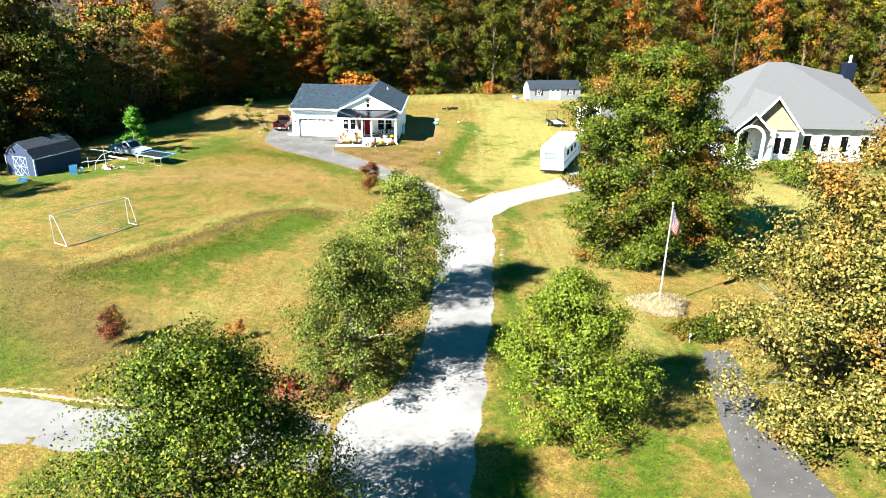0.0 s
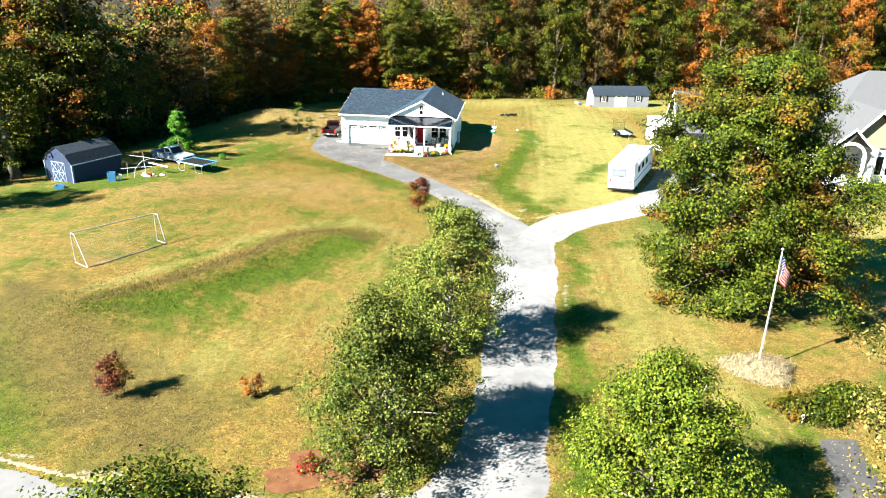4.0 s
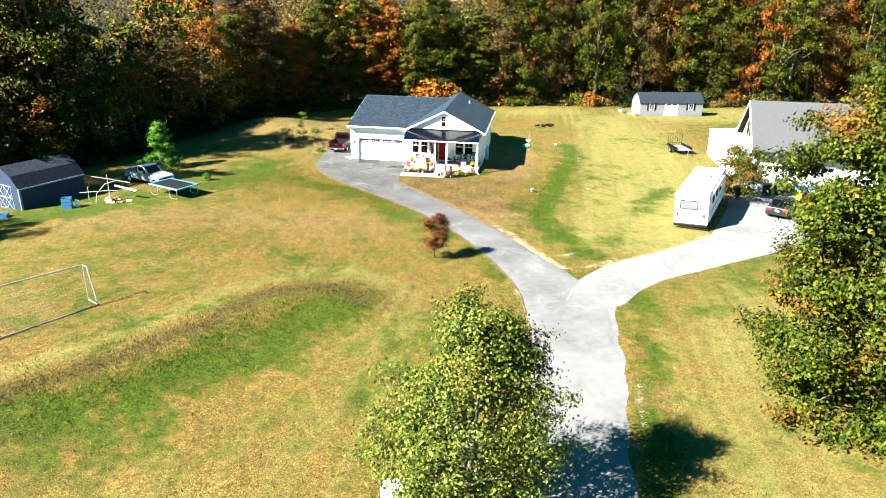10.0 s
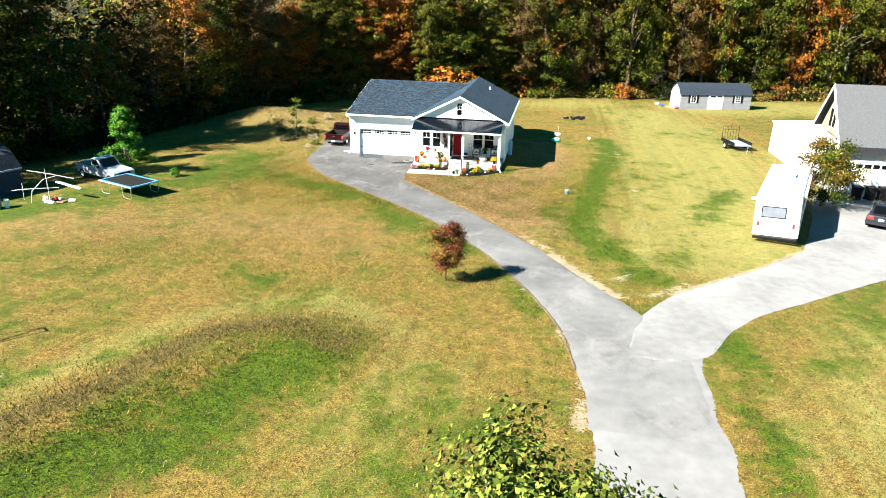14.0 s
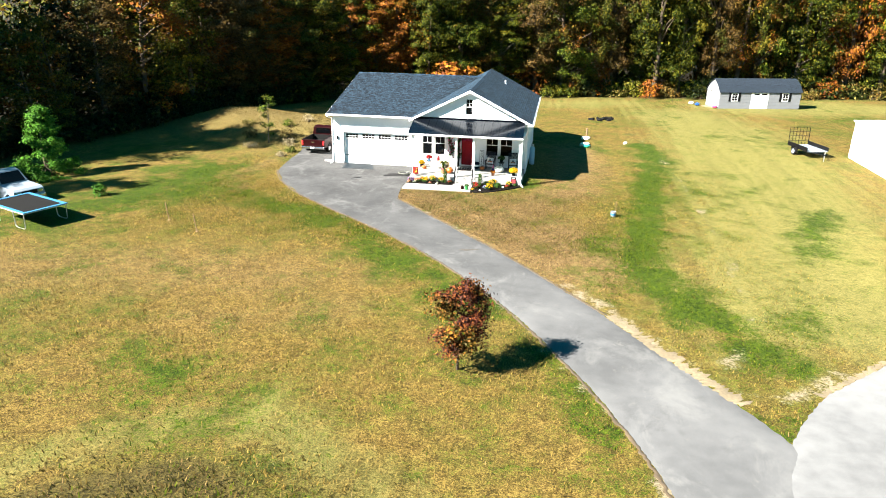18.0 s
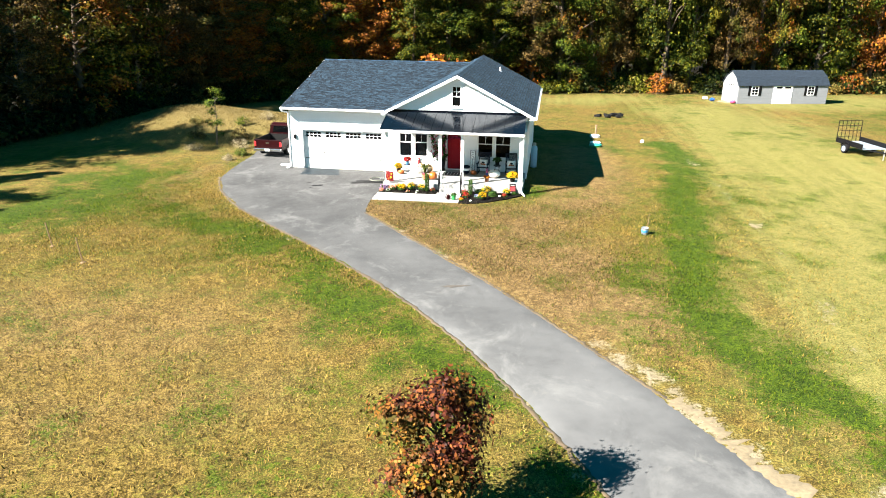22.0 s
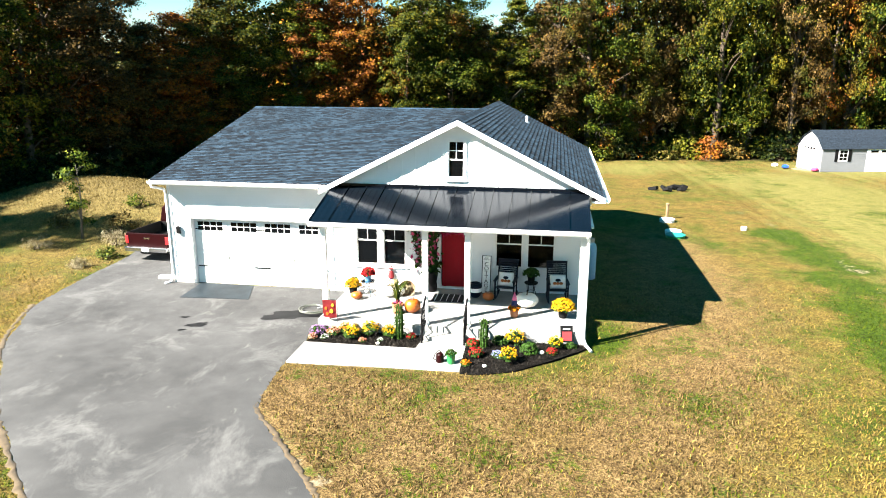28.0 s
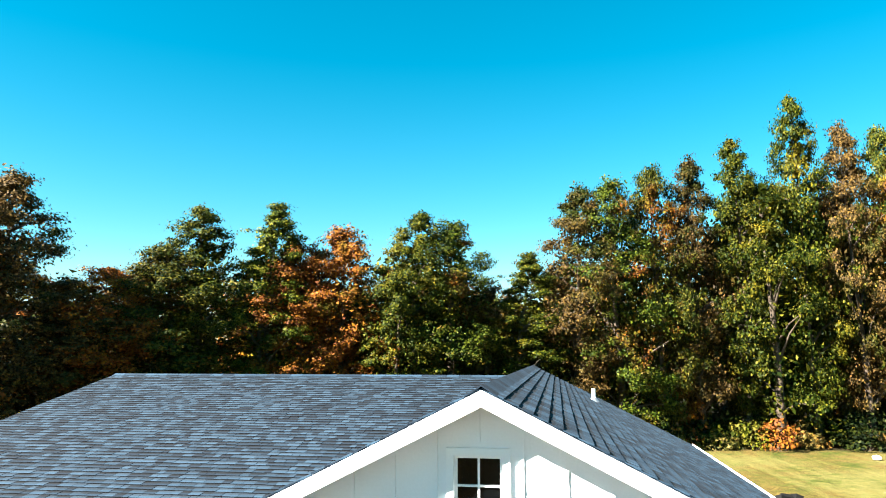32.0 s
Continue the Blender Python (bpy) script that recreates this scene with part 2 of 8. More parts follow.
# near-black leaves: the shade of the western woods put into their colour
M["leaf_shaded"] = leafy("leaf_shaded", ((0, (0.0014, 0.0039, 0.001)), (0.6, (0.0059, 0.0108, 0.0019)), (1, (0.0245, 0.0294, 0.0039))), ((0, (0.0059, 0.0049, 0.0019)), (1, (0.0343, 0.0245, 0.0049))), 0.25, 0.6, through_light=0.03)
M["leaf_red"] = leafy("leaf_red", ((0, (0.0092, 0.0051, 0.004)), (0.5, (0.0382, 0.0092, 0.0062)), (1, (0.1122, 0.0357, 0.0092))), ((0, G_MID), (0.5, (0.051, 0.0357, 0.0062)), (1, (0.153, 0.0714, 0.0102))), 0.9, 0.49)
M["leaf_pine"] = leafy("leaf_pine", ((0, (0.0068, 0.034, 0.0034)), (1, (0.051, 0.1292, 0.0109))), None)
M["leaf_shrub"] = leafy("leaf_shrub", ((0, (0.0171, 0.0147, 0.0049)), (0.5, (0.0392, 0.0318, 0.0068)), (1, (0.0979, 0.0539, 0.0122))), ((0, G_MID), (1, G_LITE)), 0.3, 0.5, through_light=0.05)
M["reed"] = leafy("reed", ((0, (0.1224, 0.0979, 0.052)), (1, (0.2816, 0.2386, 0.153))), None)


# ---- mesh helpers ----
def part(name, bm, material, parent=None, label="", smooth=False):
    me = bpy.data.meshes.new(name)
    bm.to_mesh(me)
    bm.free()
    me.materials.append(M[material] if isinstance(material, str) else material)
    if smooth:
        me.shade_smooth()
    ob = new(name, me)
    ob.parent = parent
    if label:
        tagged(ob, label)
    return ob


def raw(name, verts, faces, material, parent=None, smooth=False):
    me = bpy.data.meshes.new(name)
    me.from_pydata(verts, [], faces)
    me.materials.append(M[material] if isinstance(material, str) else material)
    if smooth:
        me.shade_smooth()
    ob = new(name, me)
    ob.parent = parent
    return ob


def quads(name, v, material, parent=None):
    """A mesh of loose quads from an array (n, 4, 3)."""
    v = np.asarray(v, np.float32)
    k = len(v)
    me = bpy.data.meshes.new(name)
    me.vertices.add(4 * k)
    me.vertices.foreach_set("co", v.ravel())
    me.loops.add(4 * k)
    me.loops.foreach_set("vertex_index", np.arange(4 * k, dtype=np.int32))
    me.polygons.add(k)
    me.polygons.foreach_set("loop_start", np.arange(0, 4 * k, 4, dtype=np.int32))
    me.polygons.foreach_set("loop_total", np.full(k, 4, np.int32))
    me.update(calc_edges=True)
    me.materials.append(M[material])
    ob = new(name, me)
    ob.parent = parent
    return ob


def thing(name, label, category, m=None, group="", kind=""):
    e = new(name)
    e.empty_display_size = 0.2
    if m is not None:
        e.matrix_world = m
    return tagged(e, label, category, group, kind)


def box(x0, x1, y0, y1, z0, z1, bevel=0.0, bm=None):
    own = bm is None
    bm = bm or bmesh.new()
    g = bmesh.ops.create_cube(bm, size=1)
    for v in g["verts"]:
        v.co = ((x0 + x1) / 2 + v.co.x * (x1 - x0), (y0 + y1) / 2 + v.co.y * (y1 - y0), (z0 + z1) / 2 + v.co.z * (z1 - z0))
    if bevel and own:
        bmesh.ops.bevel(bm, geom=bm.edges[:], offset=bevel, segments=2, affect="EDGES", profile=0.6)
    return bm


def prism(points, axis, a, b, bm=None):
    """A polygon of 2D points extruded along an axis from a to b; the points are the other two axes, in order."""
    bm = bm or bmesh.new()

    def put(p, w):
        return {"x": (w, p[0], p[1]), "y": (p[0], w, p[1]), "z": (p[0], p[1], w)}[axis]

    lo = [bm.verts.new(put(p, a)) for p in points]
    hi = [bm.verts.new(put(p, b)) for p in points]
    bm.faces.new(lo)
    bm.faces.new(hi[::-1])
    for i in range(len(points)):
        j = (i + 1) % len(points)
        bm.faces.new((lo[j], lo[i], hi[i], hi[j]))
    bmesh.ops.recalc_face_normals(bm, faces=bm.faces[:])
    return bm


def tube(path, radii, sides=6, bm=None, cap=True):
    bm = bm or bmesh.new()
    rings = []
    path = [Vector(p) for p in path]
    if not hasattr(radii, "__len__"):
        radii = [radii] * len(path)
    for i, p in enumerate(path):
        d = (path[min(i + 1, len(path) - 1)] - path[max(i - 1, 0)]).normalized()
        u = d.orthogonal().normalized() if i == 0 else (u - d * u.dot(d)).normalized()
        w = d.cross(u)
        rings.append([bm.verts.new(p + (u * math.cos(a) + w * math.sin(a)) * radii[i]) for a in [k * math.tau / sides for k in range(sides)]])
    for r, s in zip(rings, rings[1:]):
        for k in range(sides):
            bm.faces.new((r[k], r[(k + 1) % sides], s[(k + 1) % sides], s[k]))
    if cap:
        bm.faces.new(rings[0][::-1])
        bm.faces.new(rings[-1])
    return bm


def lathe(profile, sides=16, bm=None, at=(0, 0, 0)):
    """A turned body: profile of (radius, height)."""
    bm = bm or bmesh.new()
    rings = [[bm.verts.new((at[0] + r * math.cos(k * math.tau / sides), at[1] + r * math.sin(k * math.tau / sides), at[2] + z)) for k in range(sides)] for r, z in profile]
    for r, s in zip(rings, rings[1:]):
        for k in range(sides):
            bm.faces.new((r[k], r[(k + 1) % sides], s[(k + 1) % sides], s[k]))
    bm.faces.new(rings[0][::-1])
    bm.faces.new(rings[-1])
    return bm


def smoothstep(a, b, v):
    t = np.clip((v - a) / (b - a), 0, 1)
    return t * t * (3 - 2 * t)


# ---- the lie of the land ----
def seg_dist(x, y, line):
    """Distance to a polyline, vectorised."""
    d = np.full(np.shape(x), 1e9)
    for (ax, ay), (bx, by) in zip(line, line[1:]):
        ux, uy = bx - ax, by - ay
        t = np.clip(((x - ax) * ux + (y - ay) * uy) / (ux * ux + uy * uy), 0, 1)
        d = np.minimum(d, np.hypot(x - ax - t * ux, y - ay - t * uy))
    return d


BERM = ((-11.0, -50.8), (-7.6, -46.8), (-4.8, -41.8), (-2.6, -38.0), (0.0, -37.0))
MOUND = ((-25, 16), (-20, 13), (-14.5, 11))


def land(x, y):
    x, y = np.asarray(x, float), np.asarray(y, float)
    z = 0.031 * np.maximum(0, -5 - y) - 0.035 * np.maximum(0, np.minimum(y, 90) - 14)
    z = np.where(y < -110, 0.031 * 105, z)
    z = z - 0.05 * np.clip(-22 - x, 0, 30)
    z = z + 0.55 * np.exp(-((seg_dist(x, y, BERM) / 3.0) ** 2)) + 1.25 * np.exp(-((seg_dist(x, y, MOUND) / 4.6) ** 2)) * smoothstep(-10.2, -13.5, x)
    return z


def land_at(x, y):
    return float(land(x, y))


# ---- ground, drives ----
HOUSE_DRIVE_L = ((-13.6, 5.5), (-13.3, 3.3), (-13.1, 0.0), (-12.7, -2.8), (-11.6, -5.2), (-9.2, -8.4), (-6.2, -11.2), (-2.2, -14.8), (1.2, -18.2), (4.1, -21.9), (6.6, -26.0), (8.5, -29.8), (9.8, -33.2), (10.3, -36.5), (10.4, -40.5))
HOUSE_DRIVE_R = ((-9.75, 5.5), (-9.75, 3.3), (-9.7, 0.5), (-8.9, 0.28), (-3.2, 0.28), (-3.1, -5.9), (-2.75, -8.4), (0.9, -12.8), (4.0, -16.6), (6.6, -20.2), (8.9, -23.5), (10.5, -26.3), (12.4, -29.2), (15.0, -33.5), (15.2, -40.5))
LANE_L = ((10.35, -34.5), (10.4, -40.0), (10.4, -48.0), (10.3, -55.0), (9.7, -60.4), (8.6, -63.6), (6.4, -65.2), (7.0, -69.5), (9.0, -71.5), (9.6, -80.0), (9.6, -110.0))
LANE_R = ((15.6, -34.5), (15.4, -40.0), (14.9, -48.0), (14.4, -55.0), (13.9, -60.4), (13.7, -63.6), (13.5, -65.2), (13.2, -69.5), (13.1, -71.5), (12.8, -80.0), (12.6, -110.0))
SPUR_U = ((12.45, -34.3), (12.75, -32.4), (13.6, -30.3), (15.0, -28.2), (17.0, -26.3), (20.3, -23.3), (23.6, -19.6), (24.6, -17.2), (26.4, -12.4), (27.6, -8.4), (29.0, -4.6))
SPUR_L = ((12.7, -35.1), (14.2, -35.3), (15.7, -34.3), (16.9, -31.9), (18.6, -29.8), (21.0, -27.9), (24.4, -25.1), (27.2, -22.9), (33.0, -18.8), (38.6, -13.0), (39.5, -4.6))
ROAD_N = ((-60, -58.5), (-30, -61.5), (-8.2, -63.9), (-3.1, -64.9), (6.9, -65.4))
ROAD_S = ((-60, -62.5), (-30, -65.8), (-8.2, -68.0), (-3.1, -68.4), (6.9, -69.4))
PATH_L = ((24.6, -58.5), (24.2, -60.1), (23.3, -64.6), (22.5, -69.7), (22.0, -76.0), (21.8, -110))
PATH_R = ((26.4, -58.3), (26.1, -60.1), (25.7, -64.6), (26.0, -69.7), (26.2, -76.0), (26.3, -110))


def resample(line, n):
    p = np.array(line, float)
    s = np.concatenate([[0], np.cumsum(np.hypot(*np.diff(p, axis=0).T))])
    # rounded bends: a running mean over a fine resampling
    q = np.linspace(0, s[-1], n)
    return np.stack([np.interp(q, s, p[:, 0]), np.interp(q, s, p[:, 1])], 1)


def by_index(line, n):
    p = np.array(line, float)
    q = np.linspace(0, len(p) - 1, n)
    r = np.stack([np.interp(q, range(len(p)), p[:, 0]), np.interp(q, range(len(p)), p[:, 1])], 1)
    k = max(3, n // (2 * len(p))) | 1
    pad = np.concatenate([np.repeat(r[:1], k // 2, 0), r, np.repeat(r[-1:], k // 2, 0)])
    sm = np.stack([np.convolve(pad[:, i], np.ones(k) / k, "valid") for i in (0, 1)], 1)
    sm[0], sm[-1] = r[0], r[-1]
    return sm


def strip(name, left, right, material, lift, rows=160, cols=10, ragged=0.06, label="", run_out=None):
    """A paved strip between two edges, laid on the land, with ragged edges and a thin side."""
    a, b = by_index(left, rows), by_index(right, rows)
    rnd = np.random.RandomState(len(name))
    va, vb = rnd.randn(rows) * ragged, rnd.randn(rows) * ragged
    ac = (b - a) / np.linalg.norm(b - a, axis=1, keepdims=True)
    a, b = a - ac * va[:, None], b + ac * vb[:, None]
    pts = []
    for i in range(rows):
        for j in range(cols + 1):
            p = a[i] + (b[i] - a[i]) * j / cols
            edge = -0.05 if j in (0, cols) else 0.0
            up = lift if run_out is None else lift + (run_out - lift) * max(0.0, 1 - (rows - 1 - i) / 60)
            pts.append((p[0], p[1], land_at(p[0], p[1]) + up + edge))
    faces = [(i * (cols + 1) + j, i * (cols + 1) + j + 1, (i + 1) * (cols + 1) + j + 1, (i + 1) * (cols + 1) + j) for i in range(rows - 1) for j in range(cols)]
    ob = raw(name, pts, faces, material, smooth=True)
    return tagged(ob, label, "driveway", kind="structure")


def asphalt(name, base, pale, seed, scale=0.35, fine=60, worn=None, scuffs=()):
    m, n, l, b = nodes_of(name)
    tc = n.new("ShaderNodeTexCoord")
    big, mid, grit = (n.new("ShaderNodeTexNoise") for _ in range(3))
    for t, s, d in ((big, scale, 5), (mid, 2.2, 6), (grit, fine, 2)):
        t.inputs["Scale"].default_value, t.inputs["Detail"].default_value = s, d
        mp = n.new("ShaderNodeMapping")
        mp.inputs["Location"].default_value = (seed, seed * 2, 0)
        l.new(tc.outputs["Object"], mp.inputs["Vector"])
        l.new(mp.outputs[0], t.inputs["Vector"])
    mixv = n.new("ShaderNodeMath")
    mixv.operation = "MULTIPLY_ADD"
    mixv.inputs[1].default_value = 0.35
    l.new(mid.outputs[0], mixv.inputs[0])
    sc = n.new("ShaderNodeMath")
    sc.operation = "MULTIPLY_ADD"
    sc.inputs[1].default_value = 0.6
    sc.inputs[2].default_value = -0.05
    l.new(big.outputs[0], sc.inputs[0])
    l.new(sc.outputs[0], mixv.inputs[2])
    g2 = n.new("ShaderNodeMath")
    g2.operation = "MULTIPLY_ADD"
    g2.inputs[1].default_value = 0.12
    l.new(grit.outputs[0], g2.inputs[0])
    l.new(mixv.outputs[0], g2.inputs[2])
    r = ramp_node(n, ((0.36, base), (0.50, tuple((p + q) / 2 for p, q in zip(base, pale))), (0.66, pale)))
    l.new(g2.outputs[0], r.inputs[0])
    col = r.outputs[0]
    if worn:
        # bleached where it runs into the lane
        r2 = ramp_node(n, ((0.36, worn[0]), (0.66, worn[1])))
        l.new(g2.outputs[0], r2.inputs[0])
        xyz, mr, mx, add = n.new("ShaderNodeSeparateXYZ"), n.new("ShaderNodeMapRange"), n.new("ShaderNodeMix"), n.new("ShaderNodeMath")
        l.new(tc.outputs["Object"], xyz.inputs[0])
        add.operation = "MULTIPLY_ADD"
        add.inputs[1].default_value = 8.0
        l.new(mid.outputs[0], add.inputs[0])
        l.new(xyz.outputs["Y"], add.inputs[2])
        mr.inputs["From Min"].default_value, mr.inputs["From Max"].default_value = worn[2], worn[3]
        l.new(add.outputs[0], mr.inputs["Value"])
        mx.data_type = "RGBA"
        l.new(mr.outputs[0], mx.inputs["Factor"])
        l.new(col, mx.inputs[6])
        l.new(r2.outputs[0], mx.inputs[7])
        col = mx.outputs[2]
    # smears with a shape of their own: tyre dust, spilt chalk, old oil
    for (colour, size, start, soft, most), turn in zip(scuffs, (40, -25, 70)):
        mp, nz, mr, mx = n.new("ShaderNodeMapping"), n.new("ShaderNodeTexNoise"), n.new("ShaderNodeMapRange"), n.new("ShaderNodeMix")
        mp.inputs["Location"].default_value, mp.inputs["Rotation"].default_value, mp.inputs["Scale"].default_value = (seed + turn, turn * 0.3, 0), (0, 0, radians(turn)), (1.0, 0.7, 1.0)
        nz.inputs["Scale"].default_value, nz.inputs["Detail"].default_value, nz.inputs["Roughness"].default_value, nz.inputs["Distortion"].default_value = size, 9, 0.72, 0.5
        mr.inputs["From Min"].default_value, mr.inputs["From Max"].default_value, mr.inputs["To Max"].default_value = start, start + soft, most
        l.new(tc.outputs["Object"], mp.inputs["Vector"])
        l.new(mp.outputs[0], nz.inputs["Vector"])
        l.new(nz.outputs[0], mr.inputs["Value"])
        mx.data_type = "RGBA"
        l.new(mr.outputs[0], mx.inputs["Factor"])
        l.new(col, mx.inputs[6])
        mx.inputs[7].default_value = (*colour, 1)
        col = mx.outputs[2]
    l.new(col, b.inputs["Base Color"])
    b.inputs["Roughness"].default_value = 0.9
    bp = n.new("ShaderNodeBump")
    bp.inputs["Strength"].default_value, bp.inputs["Distance"].default_value = 0.4, 0.01
    l.new(grit.outputs[0], bp.inputs["Height"])
    l.new(bp.outputs[0], b.inputs["Normal"])
    return m


M["asphalt_worn"] = asphalt("asphalt_worn", (0.0125, 0.0124, 0.0125), (0.0430, 0.0425, 0.0425), 3, worn=((0.0648, 0.0654, 0.0670), (0.1145, 0.1145, 0.1161), -4.0, -40.0), scuffs=(((0.128, 0.126, 0.122), 0.55, 0.53, 0.2, 0.6), ((0.012, 0.0118, 0.012), 0.7, 0.56, 0.16, 0.38), ((0.10, 0.098, 0.09), 2.4, 0.60, 0.1, 0.5)))
M["gravel_pale"] = asphalt("gravel_pale", (0.0734, 0.0734, 0.0747), (0.1276, 0.1276, 0.1282), 9, 0.3, 30)
M["gravel_lane"] = asphalt("gravel_lane", (0.0648, 0.0654, 0.067), (0.1145, 0.1145, 0.1161), 3, 0.35, 60)
M["asphalt_dark"] = asphalt("asphalt_dark", (0.0151, 0.0151, 0.0162), (0.029, 0.029, 0.029), 17)
M["road_grey"] = asphalt("road_grey", (0.0557, 0.0557, 0.058), (0.0882, 0.0882, 0.0882), 23)

strip("lane", LANE_L, LANE_R, "gravel_lane", 0.020, 700, 8, 0.03, "pale worn tar-and-chip lane between lawns")
strip("neighbour_drive", SPUR_U, SPUR_L, "gravel_pale", 0.064, 160, 12, 0.02, "bleached gravel drive to the neighbouring garage")
strip("house_drive", HOUSE_DRIVE_L, HOUSE_DRIVE_R, "asphalt_worn", 0.050, 420, 12, 0.018, "worn grey asphalt driveway curving to the garage", 0.022)
tagged(part("drive_edge", box(-9.6, -3.05, -2.2, 0.06, 0.0, 0.045), "asphalt_worn"), "worn grey asphalt up to the garage door", "driveway", kind="structure")
strip("side_road", ROAD_N, ROAD_S, "road_grey", 0.012, 420, 8, 0.03, "pale grey side road joining the lane")
strip("garden_path", PATH_L, PATH_R, "asphalt_dark", 0.03, 360, 6, 0.03, "dark asphalt path strewn with leaves")


def verge(line, width, rows, label, soil="verge_soil"):
    """A ragged strip of bare sandy soil along a paved edge, on the side away from the paving."""
    p = by_index(line, 40)
    d = np.gradient(p, axis=0)
    out = np.stack([-d[:, 1], d[:, 0]], 1) / np.linalg.norm(d, axis=1, keepdims=True) * width
    ob = strip("verge", [tuple(q) for q in p - out * 0.3], [tuple(q) for q in p + out], soil, 0.016, rows, 4, abs(width) * 0.3, label)
    ob["category"] = "verge"


M["verge_soil"] = plain("verge_soil", (0.046, 0.031, 0.015), 0.95, vary=0.5, scale=1.6, bump=0.5, grain=12)
M["washed_sand"] = plain("washed_sand", (0.115, 0.088, 0.050), 0.95, vary=0.45, scale=1.2, bump=0.5, grain=12)
verge(HOUSE_DRIVE_L[3:14], -0.13, 300, "thin sandy verge along the driveway")
verge(HOUSE_DRIVE_R[6:11], 0.13, 240, "thin sandy verge beside the driveway and lawn")
verge(HOUSE_DRIVE_R[10:13], 0.55, 90, "broad sandy washout where the drives meet", "washed_sand")
verge(SPUR_U[3:7], 0.30, 140, "sandy verge along the gravel drive", "washed_sand")
verge(ROAD_N, 0.22, 260, "pale gravel verge along the side road", "washed_sand")


def ground_axis(lo, hi, step, far):
    mid = np.arange(lo, hi + step / 2, step)
    out = np.geomspace(step, far, 26)
    return np.concatenate([(lo - np.cumsum(out))[::-1], mid, hi + np.cumsum(out)])


# grass tints: how green (watered strips and wet hollows), how bare and brown, how pale
GREEN_LINES = (
    (((-11.2, -51.5), (-7.0, -50.0), (-4.6, -46.6), (-2.6, -43.4), (-1.2, -40.5), (0.5, -38.2)), 1.9, 1.05),
    (((-10.5, -43.8), (-8.4, -40.3), (-6.5, -38.0)), 0.9, 0.55),
    (((-8.0, -53.2), (-4.0, -50.5)), 1.6, 0.6),
    (((14.0, 12.0), (14.2, 6.0), (12.6, -4.0), (11.9, -9.0), (11.0, -15.0), (11.3, -19.5), (12.6, -22.8), (14.4, -26.0)), 1.3, 1.2),
    (((9.4, -12.5), (9.1, -16.5), (9.7, -21.0)), 1.1, 0.62),
    (((22.4, -6.2), (20.5, -10.0), (19.2, -13.5)), 1.4, 0.98), (((15.9, -23.0), (16.8, -21.0)), 0.9, 0.6),
    (((16.8, -35.8), (17.1, -33.0)), 1.0, 0.9), (((19.7, -34.2), (22.2, -33.6)), 0.8, 0.7), (((16.2, -38.2), (16.5, -42.0)), 0.9, 0.75),
    (((-36, -27), (-27, -20), (-17.0, -7.5), (-10.5, -10.8), (-6.4, -12.8), (-3.0, -15.9), (0.2, -19.4), (4.4, -23.6)), 1.6, 0.72),
    (((-38, -30), (-30, -26), (-22, -19), (-17, -10), (-18, -4)), 3.0, 1.0), (((-5.0, -31.0), (-3.0, -33.0)), 2.0, 0.6), (((7.2, -28.6), (8.5, -31.5)), 0.9, 0.6),
    (((15.6, -46.0), (15.3, -54.0), (14.7, -66.0), (14.2, -71.0)), 0.8, 0.95),
    (((20.5, -67.5), (18.9, -69.0), (17, -74)), 2.2, 0.85), (((-15, -51), (-13, -57), (-9, -62)), 3.0, 0.85), (((-4, -62), (0, -63)), 1.6, 0.5), (((4.9, -3.3), (5.4, -2.2)), 0.6, 1.0), (((10.1, -11.2), (10.7, -11.4)), 0.5, 0.7))
BROWN_LINES = (
    (((-2, -7.2), (5, -7.2)), 2.0, 0.9), (((-1, -9.5), (4, -12.5), (8.0, -17)), 4.6, 1.0), (((5, -9), (7.5, -4), (8, 3), (8, 9)), 2.6, 0.85),
    (((-5, -22), (-12, -22.5), (-22, -25)), 4.6, 0.50), (((-2, -20.5), (-1, -25), (-6, -27)), 2.4, 0.4),
    (((-10.5, -49.7), (-8.1, -46.2), (-5.6, -41.5), (-4.2, -36.8), (-1.4, -35.2), (1.2, -37.0)), 0.95, 0.3),
    (((9, 8), (9.5, 0)), 2.0, 0.6), (((-14, 2), (-15, -6), (-12.5, -9)), 1.0, 0.5), (((16.3, -44.0), (16.2, -52.0)), 0.8, 0.5))
RANK_LINES = (
    (((-11.2, -50.6), (-8.1, -46.4), (-5.6, -41.7), (-4.2, -37.0), (-1.6, -35.6), (1.0, -37.2)), 0.9, 1.1),
    (((-16, -50.5), (-9, -56.5), (-2.5, -61)), 4.0, 0.85))
SAND_LINES = (
    (HOUSE_DRIVE_L[3:], 0.22, 0.95), (((-2.6, -8.4), (1.0, -12.7), (4.1, -16.5)), 0.2, 0.95),
    (((7.1, -20.3), (9.4, -23.6), (10.4, -25.4), (11.3, -27.2), (12.6, -28.7), (14.4, -28.2), (16.5, -26.2)), 0.55, 1.05), (((11.6, -26.6), (12.9, -26.6), (13.2, -25.6)), 0.5, 0.8),
    (((9.3, -30.6), (9.9, -33.6)), 0.4, 0.7), (((3.4, -15.4), (9.0, -23.0)), 0.3, 0.62), (((7.4, -63.2), (9.4, -60.6)), 0.8, 0.7),
    (((13.7, 18.0), (14.8, 4.0), (15.3, -8.0), (15.1, -12.5), (14.75, -18.0), (14.2, -23.5)), 0.42, 0.66),
    (((-60, -58.2), (-8.2, -63.6), (4.0, -65.3), (6.9, -65.2), (8.2, -63.3)), 0.3, 0.85), (((15.6, -40), (14.6, -55)), 0.25, 0.55))
